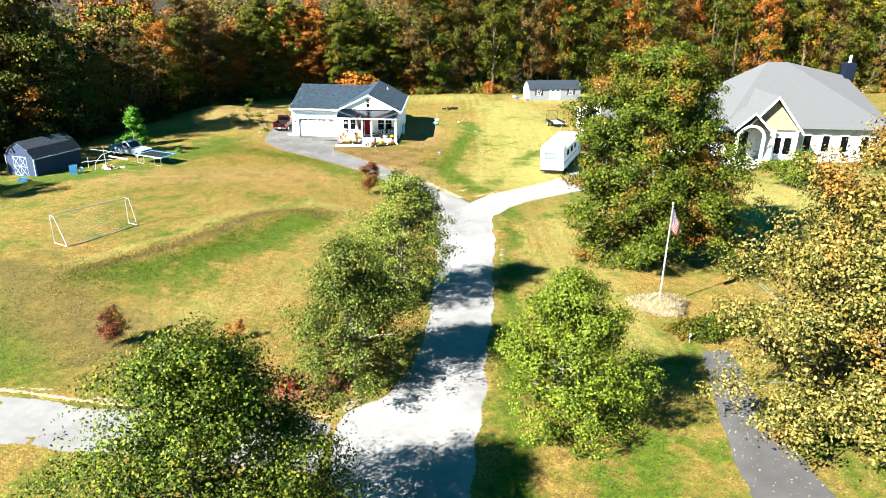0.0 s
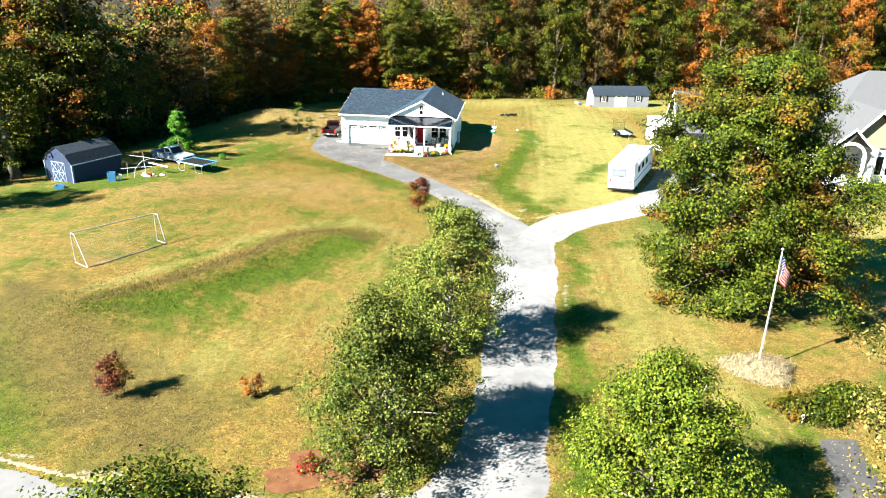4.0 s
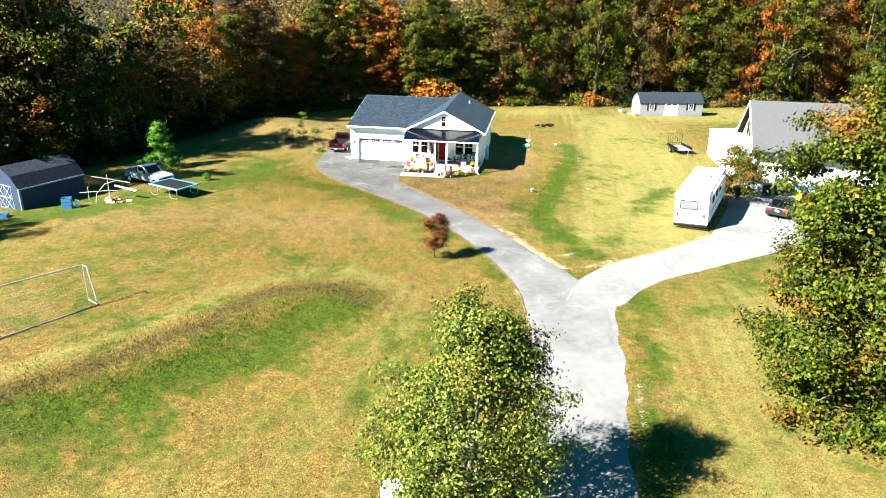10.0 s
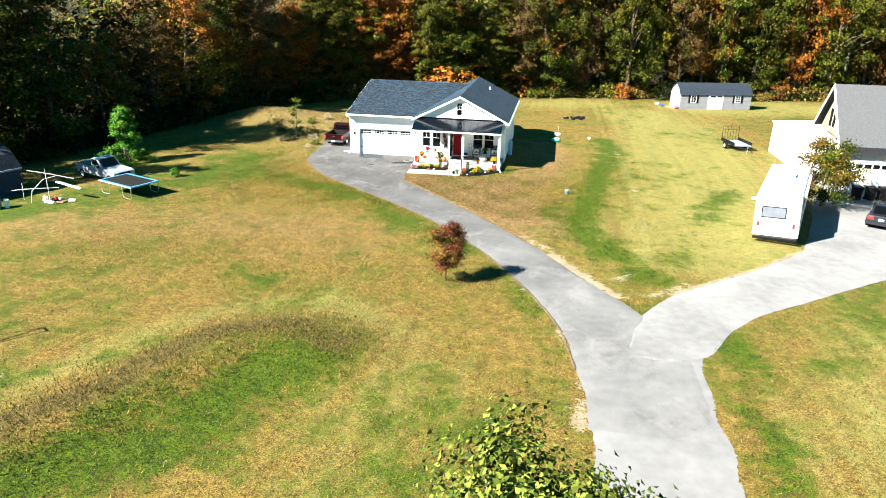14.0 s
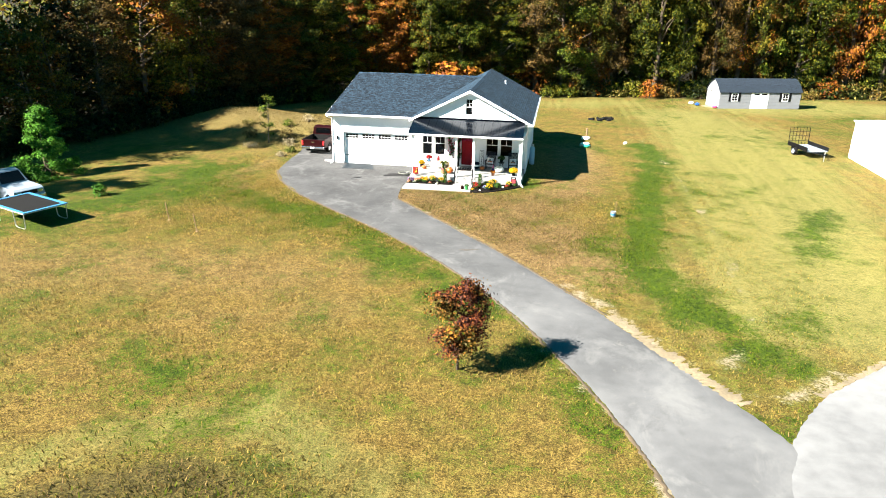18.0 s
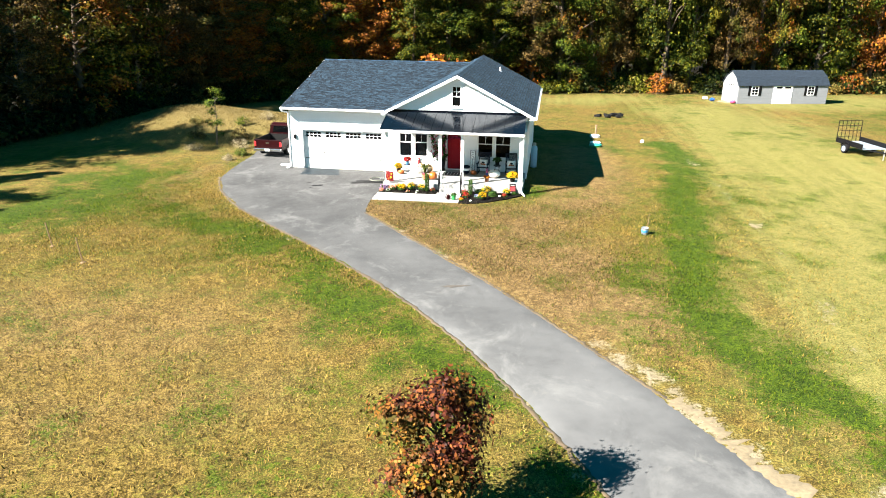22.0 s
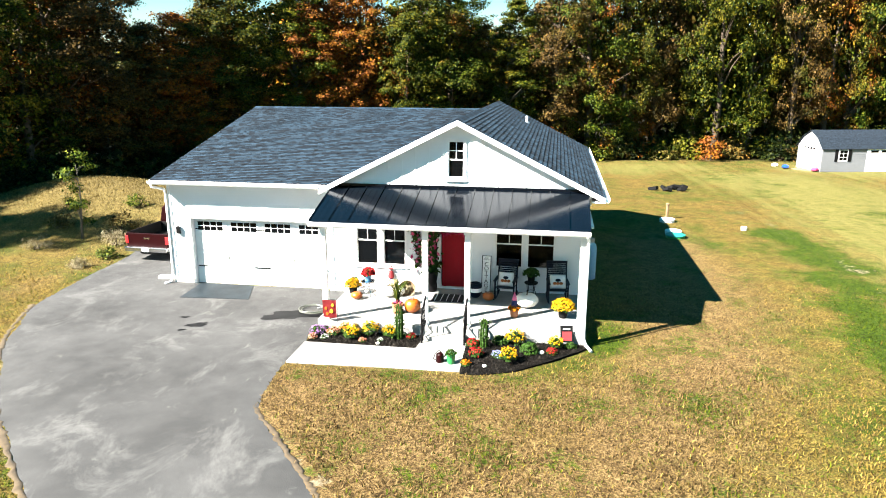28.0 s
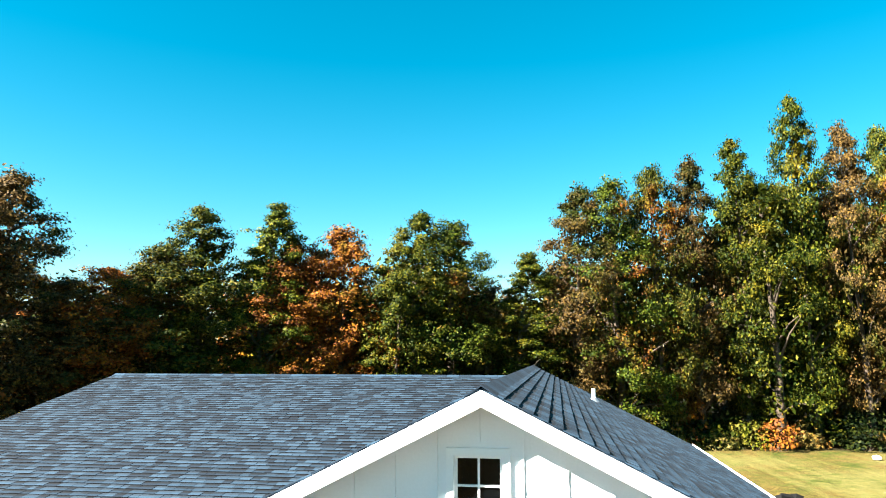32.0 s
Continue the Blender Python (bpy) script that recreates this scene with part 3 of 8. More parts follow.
LIME_LINES = (
    (((20, 34), (22, 22), (21, 8), (20, -6), (17.5, -20)), 7.0, 1.0), (((30, 44), (44, 48)), 9.0, 0.9), (((8, 40), (14, 44)), 6.0, 0.7),
    (((-12.8, -49.0), (-10.6, -45.0), (-8.2, -40.8), (-6.5, -36.5), (-3.5, -33.3), (-1.0, -32.3), (3.5, -35.5)), 1.4, 0.6),
    (((4, -38), (3, -46), (1.5, -53), (-4, -56.5)), 3.2, 0.4), (((21, -60), (20, -50), (20, -40), (24, -32)), 4.0, 0.6), (((-24, -44), (-20, -52)), 6, 0.2), (((40, -30), (48, -24)), 9.0, 0.8))
gx, gy = ground_axis(-46, 46, 0.6, 260), ground_axis(-92, 62, 0.6, 260)
XX, YY = np.meshgrid(gx, gy)
ZZ = land(XX, YY) + 0.03 * np.sin(XX * 1.7 + YY * 0.6) * np.cos(YY * 1.3) * 0.5
WOODS = ((-46, -110), (-46, -36), (-41, -20), (-37.5, -8), (-35, 6), (-31.5, 16), (-28.5, 28), (-20, 37), (-8, 43), (5, 49), (14, 53), (24, 54), (43, 60), (60, 66), (110, 74), (190, 90))


def woods_side(x, y):
    """Positive inside the woods, metres from their edge."""
    d = seg_dist(x, y, WOODS)
    wx = np.interp(y, [p[1] for p in WOODS], [p[0] for p in WOODS])
    wy = np.interp(x, [p[0] for p in WOODS], [p[1] for p in WOODS])
    inside = (x < wx) & (y < 40) | (y > wy) & (x > -46) | (x < -46)
    return np.where(inside, d, -d)


def tint_at(x, y, lines):
    out = np.zeros(np.shape(x))
    for line, w, amt in lines:
        out = np.maximum(out, amt * np.exp(-((seg_dist(x, y, line) / w) ** 2)))
    return out


green, brown, sand, lime, rank = (tint_at(XX, YY, lines) for lines in (GREEN_LINES, BROWN_LINES, SAND_LINES, LIME_LINES, RANK_LINES))
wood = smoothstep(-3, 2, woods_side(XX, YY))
hay = np.exp(-((seg_dist(XX, YY, MOUND) / 7.0) ** 2)) * smoothstep(-10.5, -13, XX)
nx, ny = len(gx), len(gy)
verts = np.stack([XX, YY, ZZ], -1).reshape(-1, 3)
idx = np.arange(nx * ny).reshape(ny, nx)
faces = np.stack([idx[:-1, :-1], idx[:-1, 1:], idx[1:, 1:], idx[1:, :-1]], -1).reshape(-1, 4)
me = bpy.data.meshes.new("ground")
me.from_pydata(verts.tolist(), [], faces.tolist())
for nm, arr in (("tint", np.stack([green, brown, sand, rank], -1)), ("cover", np.stack([wood, hay, lime, np.ones_like(hay)], -1))):
    at = me.attributes.new(nm, "FLOAT_COLOR", "POINT")
    at.data.foreach_set("color", arr.reshape(-1).astype(np.float32))
me.shade_smooth()
mgr, n, l, b = nodes_of("lawn")
tc = n.new("ShaderNodeTexCoord")


def noise_at(scale, detail, rough=0.5):
    t = n.new("ShaderNodeTexNoise")
    t.inputs["Scale"].default_value, t.inputs["Detail"].default_value, t.inputs["Roughness"].default_value = scale, detail, rough
    l.new(tc.outputs["Object"], t.inputs["Vector"])
    return t.outputs[0]


def mix_col(fac, a, bcol):
    mx = n.new("ShaderNodeMix")
    mx.data_type = "RGBA"
    l.new(fac, mx.inputs["Factor"])
    for s, v in ((mx.inputs[6], a), (mx.inputs[7], bcol)):
        if isinstance(v, tuple):
            s.default_value = (*v, 1)
        else:
            l.new(v, s)
    return mx.outputs[2]


def math_n(op, a, c, clamp=False):
    k = n.new("ShaderNodeMath")
    k.operation, k.use_clamp = op, clamp
    for s, v in zip(k.inputs, (a, c)):
        if isinstance(v, (int, float)):
            s.default_value = v
        else:
            l.new(v, s)
    return k.outputs[0]


def ranged(v, a, c):
    k = n.new("ShaderNodeMapRange")
    k.inputs["From Min"].default_value, k.inputs["From Max"].default_value = a, c
    l.new(v, k.inputs["Value"])
    return k.outputs[0]


big, mid, fine, blade = noise_at(0.09, 4), noise_at(0.55, 8, 0.72), noise_at(9, 6, 0.8), noise_at(24, 4, 0.8)
ta, ca = n.new("ShaderNodeAttribute"), n.new("ShaderNodeAttribute")
ta.attribute_name, ca.attribute_name = "tint", "cover"
st, sc2 = n.new("ShaderNodeSeparateColor"), n.new("ShaderNodeSeparateColor")
l.new(ta.outputs["Color"], st.inputs[0])
l.new(ca.outputs["Color"], sc2.inputs[0])
speck = math_n("ADD", math_n("MULTIPLY", fine, 0.42), math_n("MULTIPLY", blade, 0.63))
# the mower's passes, along the length of the lawns
mp = n.new("ShaderNodeMapping")
mp.inputs["Scale"].default_value, mp.inputs["Rotation"].default_value = (1.5, 0.05, 1), (0, 0, radians(5))
l.new(tc.outputs["Object"], mp.inputs["Vector"])
sw = n.new("ShaderNodeTexNoise")
sw.inputs["Scale"].default_value, sw.inputs["Detail"].default_value = 1.0, 4
l.new(mp.outputs[0], sw.inputs["Vector"])
swath = math_n("SUBTRACT", sw.outputs[0], 0.5)
speck = math_n("ADD", speck, math_n("MULTIPLY", math_n("MULTIPLY", swath, sc2.outputs[2]), 0.09))
speck = math_n("ADD", speck, math_n("MULTIPLY", math_n("SUBTRACT", noise_at(2.6, 5, 0.6), 0.5), 0.14))


def tone(stops):
    r = ramp_node(n, stops)
    l.new(speck, r.inputs[0])
    return r.outputs[0]


dry = tone(((0.44, (0.0197, 0.0129, 0.0034)), (0.525, (0.0736, 0.0489, 0.0102)), (0.61, (0.1841, 0.1251, 0.0334))))
lush = tone(((0.44, (0.0025, 0.0059, 0.0004)), (0.525, (0.0187, 0.0355, 0.0011)), (0.61, (0.0590, 0.0810, 0.0040))))
bare = tone(((0.44, (0.0231, 0.0135, 0.0055)), (0.525, (0.0924, 0.0578, 0.0209)), (0.61, (0.2035, 0.1382, 0.0616))))
pale = tone(((0.44, (0.0440, 0.0450, 0.0104)), (0.525, (0.0941, 0.0841, 0.0218)), (0.61, (0.1688, 0.1451, 0.0473))))
olive = tone(((0.44, (0.0146, 0.0153, 0.0032)), (0.525, (0.0568, 0.0496, 0.0085)), (0.61, (0.1422, 0.1157, 0.0236))))
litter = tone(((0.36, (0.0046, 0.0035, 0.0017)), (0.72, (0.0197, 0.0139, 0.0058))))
hayr = tone(((0.42, (0.0249, 0.0169, 0.005)), (0.51, (0.0748, 0.0549, 0.0175)), (0.62, (0.1496, 0.1147, 0.0449))))
dirt_c = tone(((0.42, (0.0754, 0.0568, 0.0319)), (0.61, (0.1972, 0.1653, 0.1102))))
weedy = tone(((0.44, (0.0080, 0.0070, 0.0020)), (0.525, (0.0400, 0.0310, 0.0075)), (0.61, (0.0980, 0.0750, 0.0200))))
wob = math_n("SUBTRACT", mid, 0.5)
fac_g = math_n("MAXIMUM", math_n("MULTIPLY", ranged(big, 0.48, 0.72), 0.55), st.outputs[0])
fac_g = math_n("SUBTRACT", fac_g, math_n("MULTIPLY", sc2.outputs[2], 0.18))
fac_g = ranged(math_n("ADD", math_n("ADD", math_n("MULTIPLY", fac_g, 0.84), math_n("MULTIPLY", wob, 3.7)), math_n("MULTIPLY", math_n("SUBTRACT", fine, 0.5), 3.8)), 0.24, 0.58)
fac_b = ranged(math_n("ADD", st.outputs[1], math_n("MULTIPLY", wob, 1.0)), 0.22, 0.75)
fac_s = ranged(math_n("ADD", math_n("ADD", math_n("MULTIPLY", st.outputs[2], 0.56), math_n("MULTIPLY", wob, 2.2)), math_n("MULTIPLY", math_n("SUBTRACT", fine, 0.5), 1.2)), 0.44, 0.60)
fac_l = ranged(math_n("ADD", math_n("ADD", sc2.outputs[2], math_n("MULTIPLY", wob, 0.9)), math_n("MULTIPLY", swath, 0.9)), 0.2, 0.75)
col = mix_col(ranged(math_n("ADD", mid, math_n("MULTIPLY", big, 0.6)), 0.68, 0.92), dry, olive)
col = mix_col(fac_b, col, bare)
col = mix_col(fac_l, col, pale)
col = mix_col(fac_g, col, lush)
fac_r = ranged(math_n("ADD", math_n("ADD", ta.outputs["Alpha"], math_n("MULTIPLY", wob, 2.2)), math_n("MULTIPLY", math_n("SUBTRACT", fine, 0.5), 1.6)), 0.30, 0.85)
col = mix_col(fac_r, col, weedy)
col = mix_col(sc2.outputs[1], col, hayr)
col = mix_col(fac_s, col, dirt_c)
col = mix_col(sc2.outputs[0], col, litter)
l.new(col, b.inputs["Base Color"])
b.inputs["Roughness"].default_value = 0.95
b.inputs["Specular IOR Level"].default_value = 0.1
bp = n.new("ShaderNodeBump")
bp.inputs["Strength"].default_value, bp.inputs["Distance"].default_value = 0.7, 0.035
l.new(math_n("ADD", math_n("MULTIPLY", fine, 0.6), blade), bp.inputs["Height"])
l.new(bp.outputs[0], b.inputs["Normal"])
me.materials.append(mgr)
tagged(new("ground", me), "sunburnt autumn lawn with green strips", "lawn", kind="structure")


# ---- trees ----
PROFILES = {
    "round": ((0.0, 0.35), (0.15, 0.8), (0.4, 1.0), (0.7, 0.8), (0.9, 0.45), (1.0, 0.12)),
    "oval": ((0.0, 0.45), (0.2, 0.9), (0.4, 1.0), (0.65, 0.82), (0.85, 0.5), (1.0, 0.1)),
    "tall": ((0.0, 0.5), (0.22, 0.85), (0.42, 1.0), (0.68, 0.74), (0.87, 0.40), (1.0, 0.04)),
    "cone": ((0.0, 1.0), (0.3, 0.75), (0.6, 0.45), (0.85, 0.2), (1.0, 0.03)),
    "dome": ((0.0, 0.72), (0.12, 0.95), (0.28, 1.0), (0.55, 0.84), (0.8, 0.54), (0.93, 0.28), (1.0, 0.06)),
    "ovate": ((0.0, 0.62), (0.14, 0.95), (0.3, 1.0), (0.5, 0.80), (0.7, 0.53), (0.86, 0.28), (0.95, 0.12), (1.0, 0.02)),
    "broad": ((0.0, 0.6), (0.12, 0.92), (0.35, 1.0), (0.65, 0.85), (0.85, 0.55), (1.0, 0.15)),
}


def leaf_quads(centers, spread, outward, count, size, rs, flat=0.6, droop=0.0, slim=0.62):
    """count diamond leaves about each centre, turned partly outward and up."""
    k = len(centers)
    c = np.repeat(centers, count, 0)
    sp = np.repeat(spread, count)[:, None]
    off = rs.randn(k * count, 3) * sp * np.array([1, 1, flat])
    p = c + off
    nrm = rs.randn(k * count, 3) * 0.5 + np.repeat(outward, count, 0) * 0.55 + off / (sp + 1e-6) * np.array([0.55, 0.55, 0.8]) + np.array([0, 0, 0.45])
    nrm /= np.linalg.norm(nrm, axis=1, keepdims=True)
    t = rs.randn(k * count, 3)
    t[:, 2] -= droop
    t -= nrm * (t * nrm).sum(1, keepdims=True)
    t /= np.linalg.norm(t, axis=1, keepdims=True) + 1e-9
    s = np.cross(nrm, t)
    ln = size * (0.6 + 0.8 * rs.rand(k * count, 1))
    wd = ln * slim
    bend = nrm * ln * 0.18
    return np.stack([p - t * ln * 0.5, p + s * wd * 0.5 - bend, p + t * ln * 0.5, p - s * wd * 0.5 - bend], 1)


def make_tree(name, label, height, radius, clear, profile, clusters, per, leaf, leaf_mat, bark_mat, seed, limbs=16, lean=0.03, tuft=0.14, squash=1.0, stems=1, droop=0.0, group="", bough=0.22, hollow=False, low=0.9):
    rs = np.random.RandomState(seed)
    e = thing(name, label, "tree", group=group)
    prof = np.array(PROFILES[profile])
    base, top = clear * height, height
    bm = bmesh.new()
    lx, ly = rs.randn(2) * lean * height
    r0 = 0.018 * height + 0.04 * min(1, height / 8) ** 2 - 0.025 * (height < 4)

    def axis_at(z):
        q = z / height
        return np.array([lx * q * q + 0.02 * height * math.sin(q * 5 + seed), ly * q * q + 0.015 * height * math.cos(q * 4 + seed), z])

    axis0 = axis_at(0)
    for s in range(stems):
        a = s * math.tau / max(stems, 1) + seed
        fan = 0.0 if stems == 1 else 0.28 * radius
        pts, rad = [], []
        for i in range(9):
            q = i / 8
            p = axis_at(q * height * 0.84) - axis0 * (1 - q)
            pts.append((p[0] + math.cos(a) * fan * q, p[1] + math.sin(a) * fan * q, p[2] - (0.15 if i == 0 else 0)))
            rad.append(max(0.012, r0 / stems ** 0.5 * (1.35 if i == 0 else 1) * (1 - 0.93 * q)))
        tube(pts, rad, 7, bm)
    # boughs, and tufts of foliage about each
    nb = max(8, clusters // 9)
    u = (np.arange(nb) + rs.rand(nb)) / nb
    u = u ** low
    w = np.interp(u, prof[:, 0], prof[:, 1])
    az = rs.rand(nb) * math.tau
    surf = 0.6 if hollow else 0.35
    lump = 1 + 0.12 * np.sin(az * 3 + seed + u * 4) + 0.10 * np.sin(az * 5 - u * 9 + seed * 2)
    rr = radius * w * lump * (surf + (0.95 - surf) * rs.rand(nb) ** 0.6) * (0.74 + 0.5 * rs.rand(nb))
    z = base + (top - base) * u * 0.96
    pick = np.repeat(np.arange(nb), int(math.ceil(clusters / nb)))[:clusters]
    clusters = len(pick)
    spreadb = radius * bough * (0.6 + 0.8 * rs.rand(nb)) * (0.45 + 0.55 * w)
    ax = np.array([axis_at(q) for q in z])
    bc = np.stack([ax[:, 0] + rr * np.cos(az), ax[:, 1] + rr * np.sin(az) * squash, z], 1)
    cen = bc[pick] + rs.randn(clusters, 3) * spreadb[pick][:, None] * np.array([1, 1, 0.55])
    over = cen[:, 2] > top - 0.02 * height
    cen[over, 2] = top - 0.02 * height - rs.rand(over.sum()) * 0.05 * height
    cen[:, 2] = np.maximum(cen[:, 2], 0.5 * base + 0.02 * height)
    out = np.stack([np.cos(az[pick]), np.sin(az[pick]), 0.25 * np.ones(clusters)], 1)
    rr, z = rr[pick], z[pick]
    for k in rs.permutation(clusters)[:limbs]:
        s = max(0.12 * height, z[k] - rr[k] * (0.5 + 0.4 * rs.rand()))
        a = axis_at(s)
        c = a + (bc[pick[k]] - a) * 0.85
        mid = a + (c - a) * 0.5 + np.array([0, 0, 0.08 * rr[k]])
        r = 0.25 * r0 + 0.1 * r0 * rs.rand()
        k0 = len(bm.verts)
        tube([tuple(a), tuple(mid), tuple(c)], [r, r * 0.6, r * 0.2], 5, bm, cap=False)
        bm.verts.ensure_lookup_table()
        at = Vector(tuple(a))
        near = min(bm.verts[:63 * stems], key=lambda q: (q.co - at).length_squared)
        bm.faces.new((near, bm.verts[k0], bm.verts[k0 + 1]))
    part("trunk", bm, bark_mat, e, smooth=True)
    spread = radius * tuft * (0.7 + 0.6 * rs.rand(clusters))
    lv = leaf_quads(cen, spread, out, per, leaf, rs, droop=droop)
    if hollow:
        # the shaded inner leaves
        k = clusters * per // 9
        ui = rs.rand(k)
        ri = radius * np.interp(ui, prof[:, 0], prof[:, 1]) * 0.72 * rs.rand(k) ** 0.5
        ai = rs.rand(k) * math.tau
        ci = np.stack([ri * np.cos(ai), ri * np.sin(ai) * squash, base + (top - base) * (0.05 + 0.82 * ui)], 1)
        lv = np.concatenate([lv, leaf_quads(ci, np.full(k, 0.05), np.tile([0, 0, 0.3], (k, 1)), 1, leaf * 1.6, rs)])
    quads("crown", lv, leaf_mat, e)
    return e


def plant(ob, x, y, s=1.0, turn=0.0, sz=None, sink=0.0):
    ob.matrix_world = Matrix.Translation((x, y, land_at(x, y) - sink)) @ Matrix.Rotation(turn, 4, "Z") @ Matrix.Diagonal((s, s, sz or s, 1))
    return ob


def replant(ob, x, y, s=1.0, turn=0.0, sz=None):
    c = copy_thing(ob, Matrix())
    return plant(c, x, y, s, turn, sz)


# trees beside the lane
plant(make_tree("birch", "river birch with thinning yellow-green leaves by the lane", 8.6, 3.0, 0.05, "ovate", 820, 54, 0.098, "leaf_birch", "pale_bark", 11, 70, 0.015, 0.066, stems=3, droop=0.7, group="lane birches", bough=0.15, hollow=True), 8.75, -53.0)
plant(make_tree("birch", "river birch leaning over the lane edge", 7.6, 3.0, 0.05, "ovate", 820, 54, 0.098, "leaf_birch", "pale_bark", 12, 70, 0.02, 0.066, stems=3, droop=0.7, group="lane birches", bough=0.15, hollow=True), 7.25, -62.2)
plant(make_tree("birch", "tall dark green river birch at the road corner", 9.2, 3.8, 0.2, "ovate", 1050, 60, 0.092, "leaf_birch_dark", "grey_bark", 13, 110, 0.015, 0.060, stems=3, droop=0.6, group="lane birches", bough=0.13, hollow=True), 5.3, -74.8)
plant(make_tree("birch", "bushy bright green birch on the verge", 7.4, 2.95, 0.02, "ovate", 840, 56, 0.098, "leaf_lime", "pale_bark", 14, 70, 0.015, 0.066, stems=3, droop=0.7, group="lane birches", bough=0.15, hollow=True), 16.8, -65.0)
plant(make_tree("oak", "large dense oak with rusty patches on the lawn", 16.4, 5.9, 0.02, "dome", 1900, 74, 0.155, "leaf_oak", "bark", 15, 60, 0.01, 0.050, bough=0.085, hollow=True), 25.2, -43.6)
plant(make_tree("sycamore", "broad tree with yellowing leaves over the path", 13.6, 5.6, 0.05, "broad", 1350, 76, 0.142, "leaf_yellow", "grey_bark", 16, 90, 0.01, 0.055, bough=0.10, hollow=True), 29.2, -65.4)
plant(make_tree("ornamental_pear", "small dark red ornamental tree on the lawn", 3.25, 0.86, 0.22, "oval", 300, 32, 0.085, "leaf_red", "bark", 17, 30, 0.0, 0.15, bough=0.22), 4.0, -28.7)
plant(make_tree("sapling", "small orange and green sapling on the lawn", 2.0, 0.58, 0.2, "oval", 130, 34, 0.08, "leaf_red", "bark", 18, 14, 0.0, 0.2, bough=0.35), -5.25, -59.3)
plant(make_tree("sapling", "very small orange sapling on the lawn", 1.2, 0.5, 0.1, "round", 34, 26, 0.09, "leaf_orange", "bark", 19, 10, 0.01, 0.2), 0.8, -58.6)

# the woods: a few kinds, planted in rows along their edge
SPECS = (("poplar", "tall green tulip poplar at the edge of the woods", 20, 4.1, 0.06, "tall", "leaf_green", "bark"),
         ("maple", "autumn maple turning orange in the woods", 18, 4.4, 0.08, "oval", "leaf_mixed", "bark"),
         ("maple", "orange autumn maple in the woods", 17, 4.2, 0.10, "oval", "leaf_orange", "bark"),
         ("oak", "rust-brown oak thinning of leaves in the woods", 20, 4.4, 0.10, "tall", "leaf_rust", "bark"),
         ("poplar", "slender pale-stemmed poplar with yellow-green leaves", 22, 3.6, 0.08, "tall", "leaf_green", "grey_bark"),
         ("gum_tree", "dense dark green tree in the woods", 19, 4.6, 0.04, "oval", "leaf_oak", "bark"),
         ("cedar", "evergreen cedar in the woods with shade-dark leaf colour", 16, 3.9, 0.03, "tall", "leaf_shaded", "bark"))
OWN = [s[2] for s in SPECS]
HERO = [make_tree(s[0], s[1], s[2], s[3], s[4], s[5], 900, 30, 0.185, s[6], s[7], 71 + k, 30, 0.015, 0.06, group="woods", bough=0.115, hollow=True) for k, s in enumerate(SPECS[:6])]
NEAR = [make_tree(s[0], s[1], s[2], s[3], s[4], s[5], 430, 26, 0.235, s[6], s[7], 31 + k, 20, 0.02, 0.075, group="woods", bough=0.14, hollow=True) for k, s in enumerate(SPECS)]
FAR = [make_tree(s[0], s[1], s[2], s[3], s[4], s[5], 140, 10, 0.60, s[6], s[7], 51 + k, 10, 0.02, 0.13, group="woods", hollow=True) for k, s in enumerate(SPECS)]
UNUSED = {id(o) for o in NEAR + FAR + HERO}
rs = np.random.RandomState(5)


def wood_tree(kind, x, y, height, near=True, wide=None, hero=False):
    src = (HERO if hero else NEAR if near else FAR)[kind]
    s = height / OWN[kind]
    wide = wide or min(1.2, s * (0.85 + 0.35 * rs.rand())) * (0.85 if x > 4 else 1.0)
    if id(src) in UNUSED:
        UNUSED.discard(id(src))
        return plant(src, x, y, wide, rs.rand() * 6.28, s)
    return replant(src, x, y, wide, rs.rand() * 6.28, s)


def bearing(x, y):
    return math.degrees(math.atan2(x - 1.35, y + 8.1))


def tops(x, y):
    """How high the woods stand, going round their edge; the west set for shadows."""
    return float(np.interp(bearing(x, y), (-107, -104.5, -103, -101, -96, -93, -90, -79, -75, -66, -58, -44, -38, -35, -31, -28, -23, -18, -12, -8.6, -6, -3, -1, 2, 5, 8, 11, 14.5, 18.5, 21.6, 26, 45), (9, 18, 18, 11, 11, 20, 20, 15, 11, 11, 16, 18, 12.5, 10.5, 13, 15.5, 16.5, 15.5, 16.5, 16.5, 15, 13.8, 15, 19, 20, 22, 23.5, 25, 26.5, 26.5, 26, 26)))


edge = resample(WOODS, 400)
seg = np.concatenate([[0], np.cumsum(np.hypot(*np.diff(edge, axis=0).T))])
way = [bearing(*p) for p in edge]
# the trees that make the skyline: bearing, height, kind
LEADERS = ((-43, 17.2, 3), (-47, 16.8, 3), (-38.5, 11.4, 3), (-36.0, 12.2, 2), (-33.5, 12.2, 3), (-31.0, 14.0, 1), (-28.5, 16.9, 0), (-23.4, 17.8, 4), (-20.5, 15.0, 2), (-17.7, 16.4, 2), (-11.8, 17.9, 0), (-8.4, 17.5, 5), (-2.9, 15.2, 4), (1.9, 21.0, 3), (4.7, 22.0, 5), (7.9, 23.6, 1), (11.0, 24.6, 3), (14.5, 26.4, 0), (18.5, 30.2, 0), (21.8, 27.8, 3), (24.5, 27.6, 1))
stand = []
for q, hgt, kind in LEADERS:
    i = min(range(len(edge)), key=lambda k: abs(way[k] - q) if edge[k][1] > 0 else 1e9)
    p = edge[i] + np.array([math.sin(radians(q)), math.cos(radians(q))]) * 2.0
    wood_tree(kind, p[0], p[1], hgt * 1.04 + 0.4, True, 1.08 if q < 5 else 0.88, True)
    stand.append((p[0], p[1]))
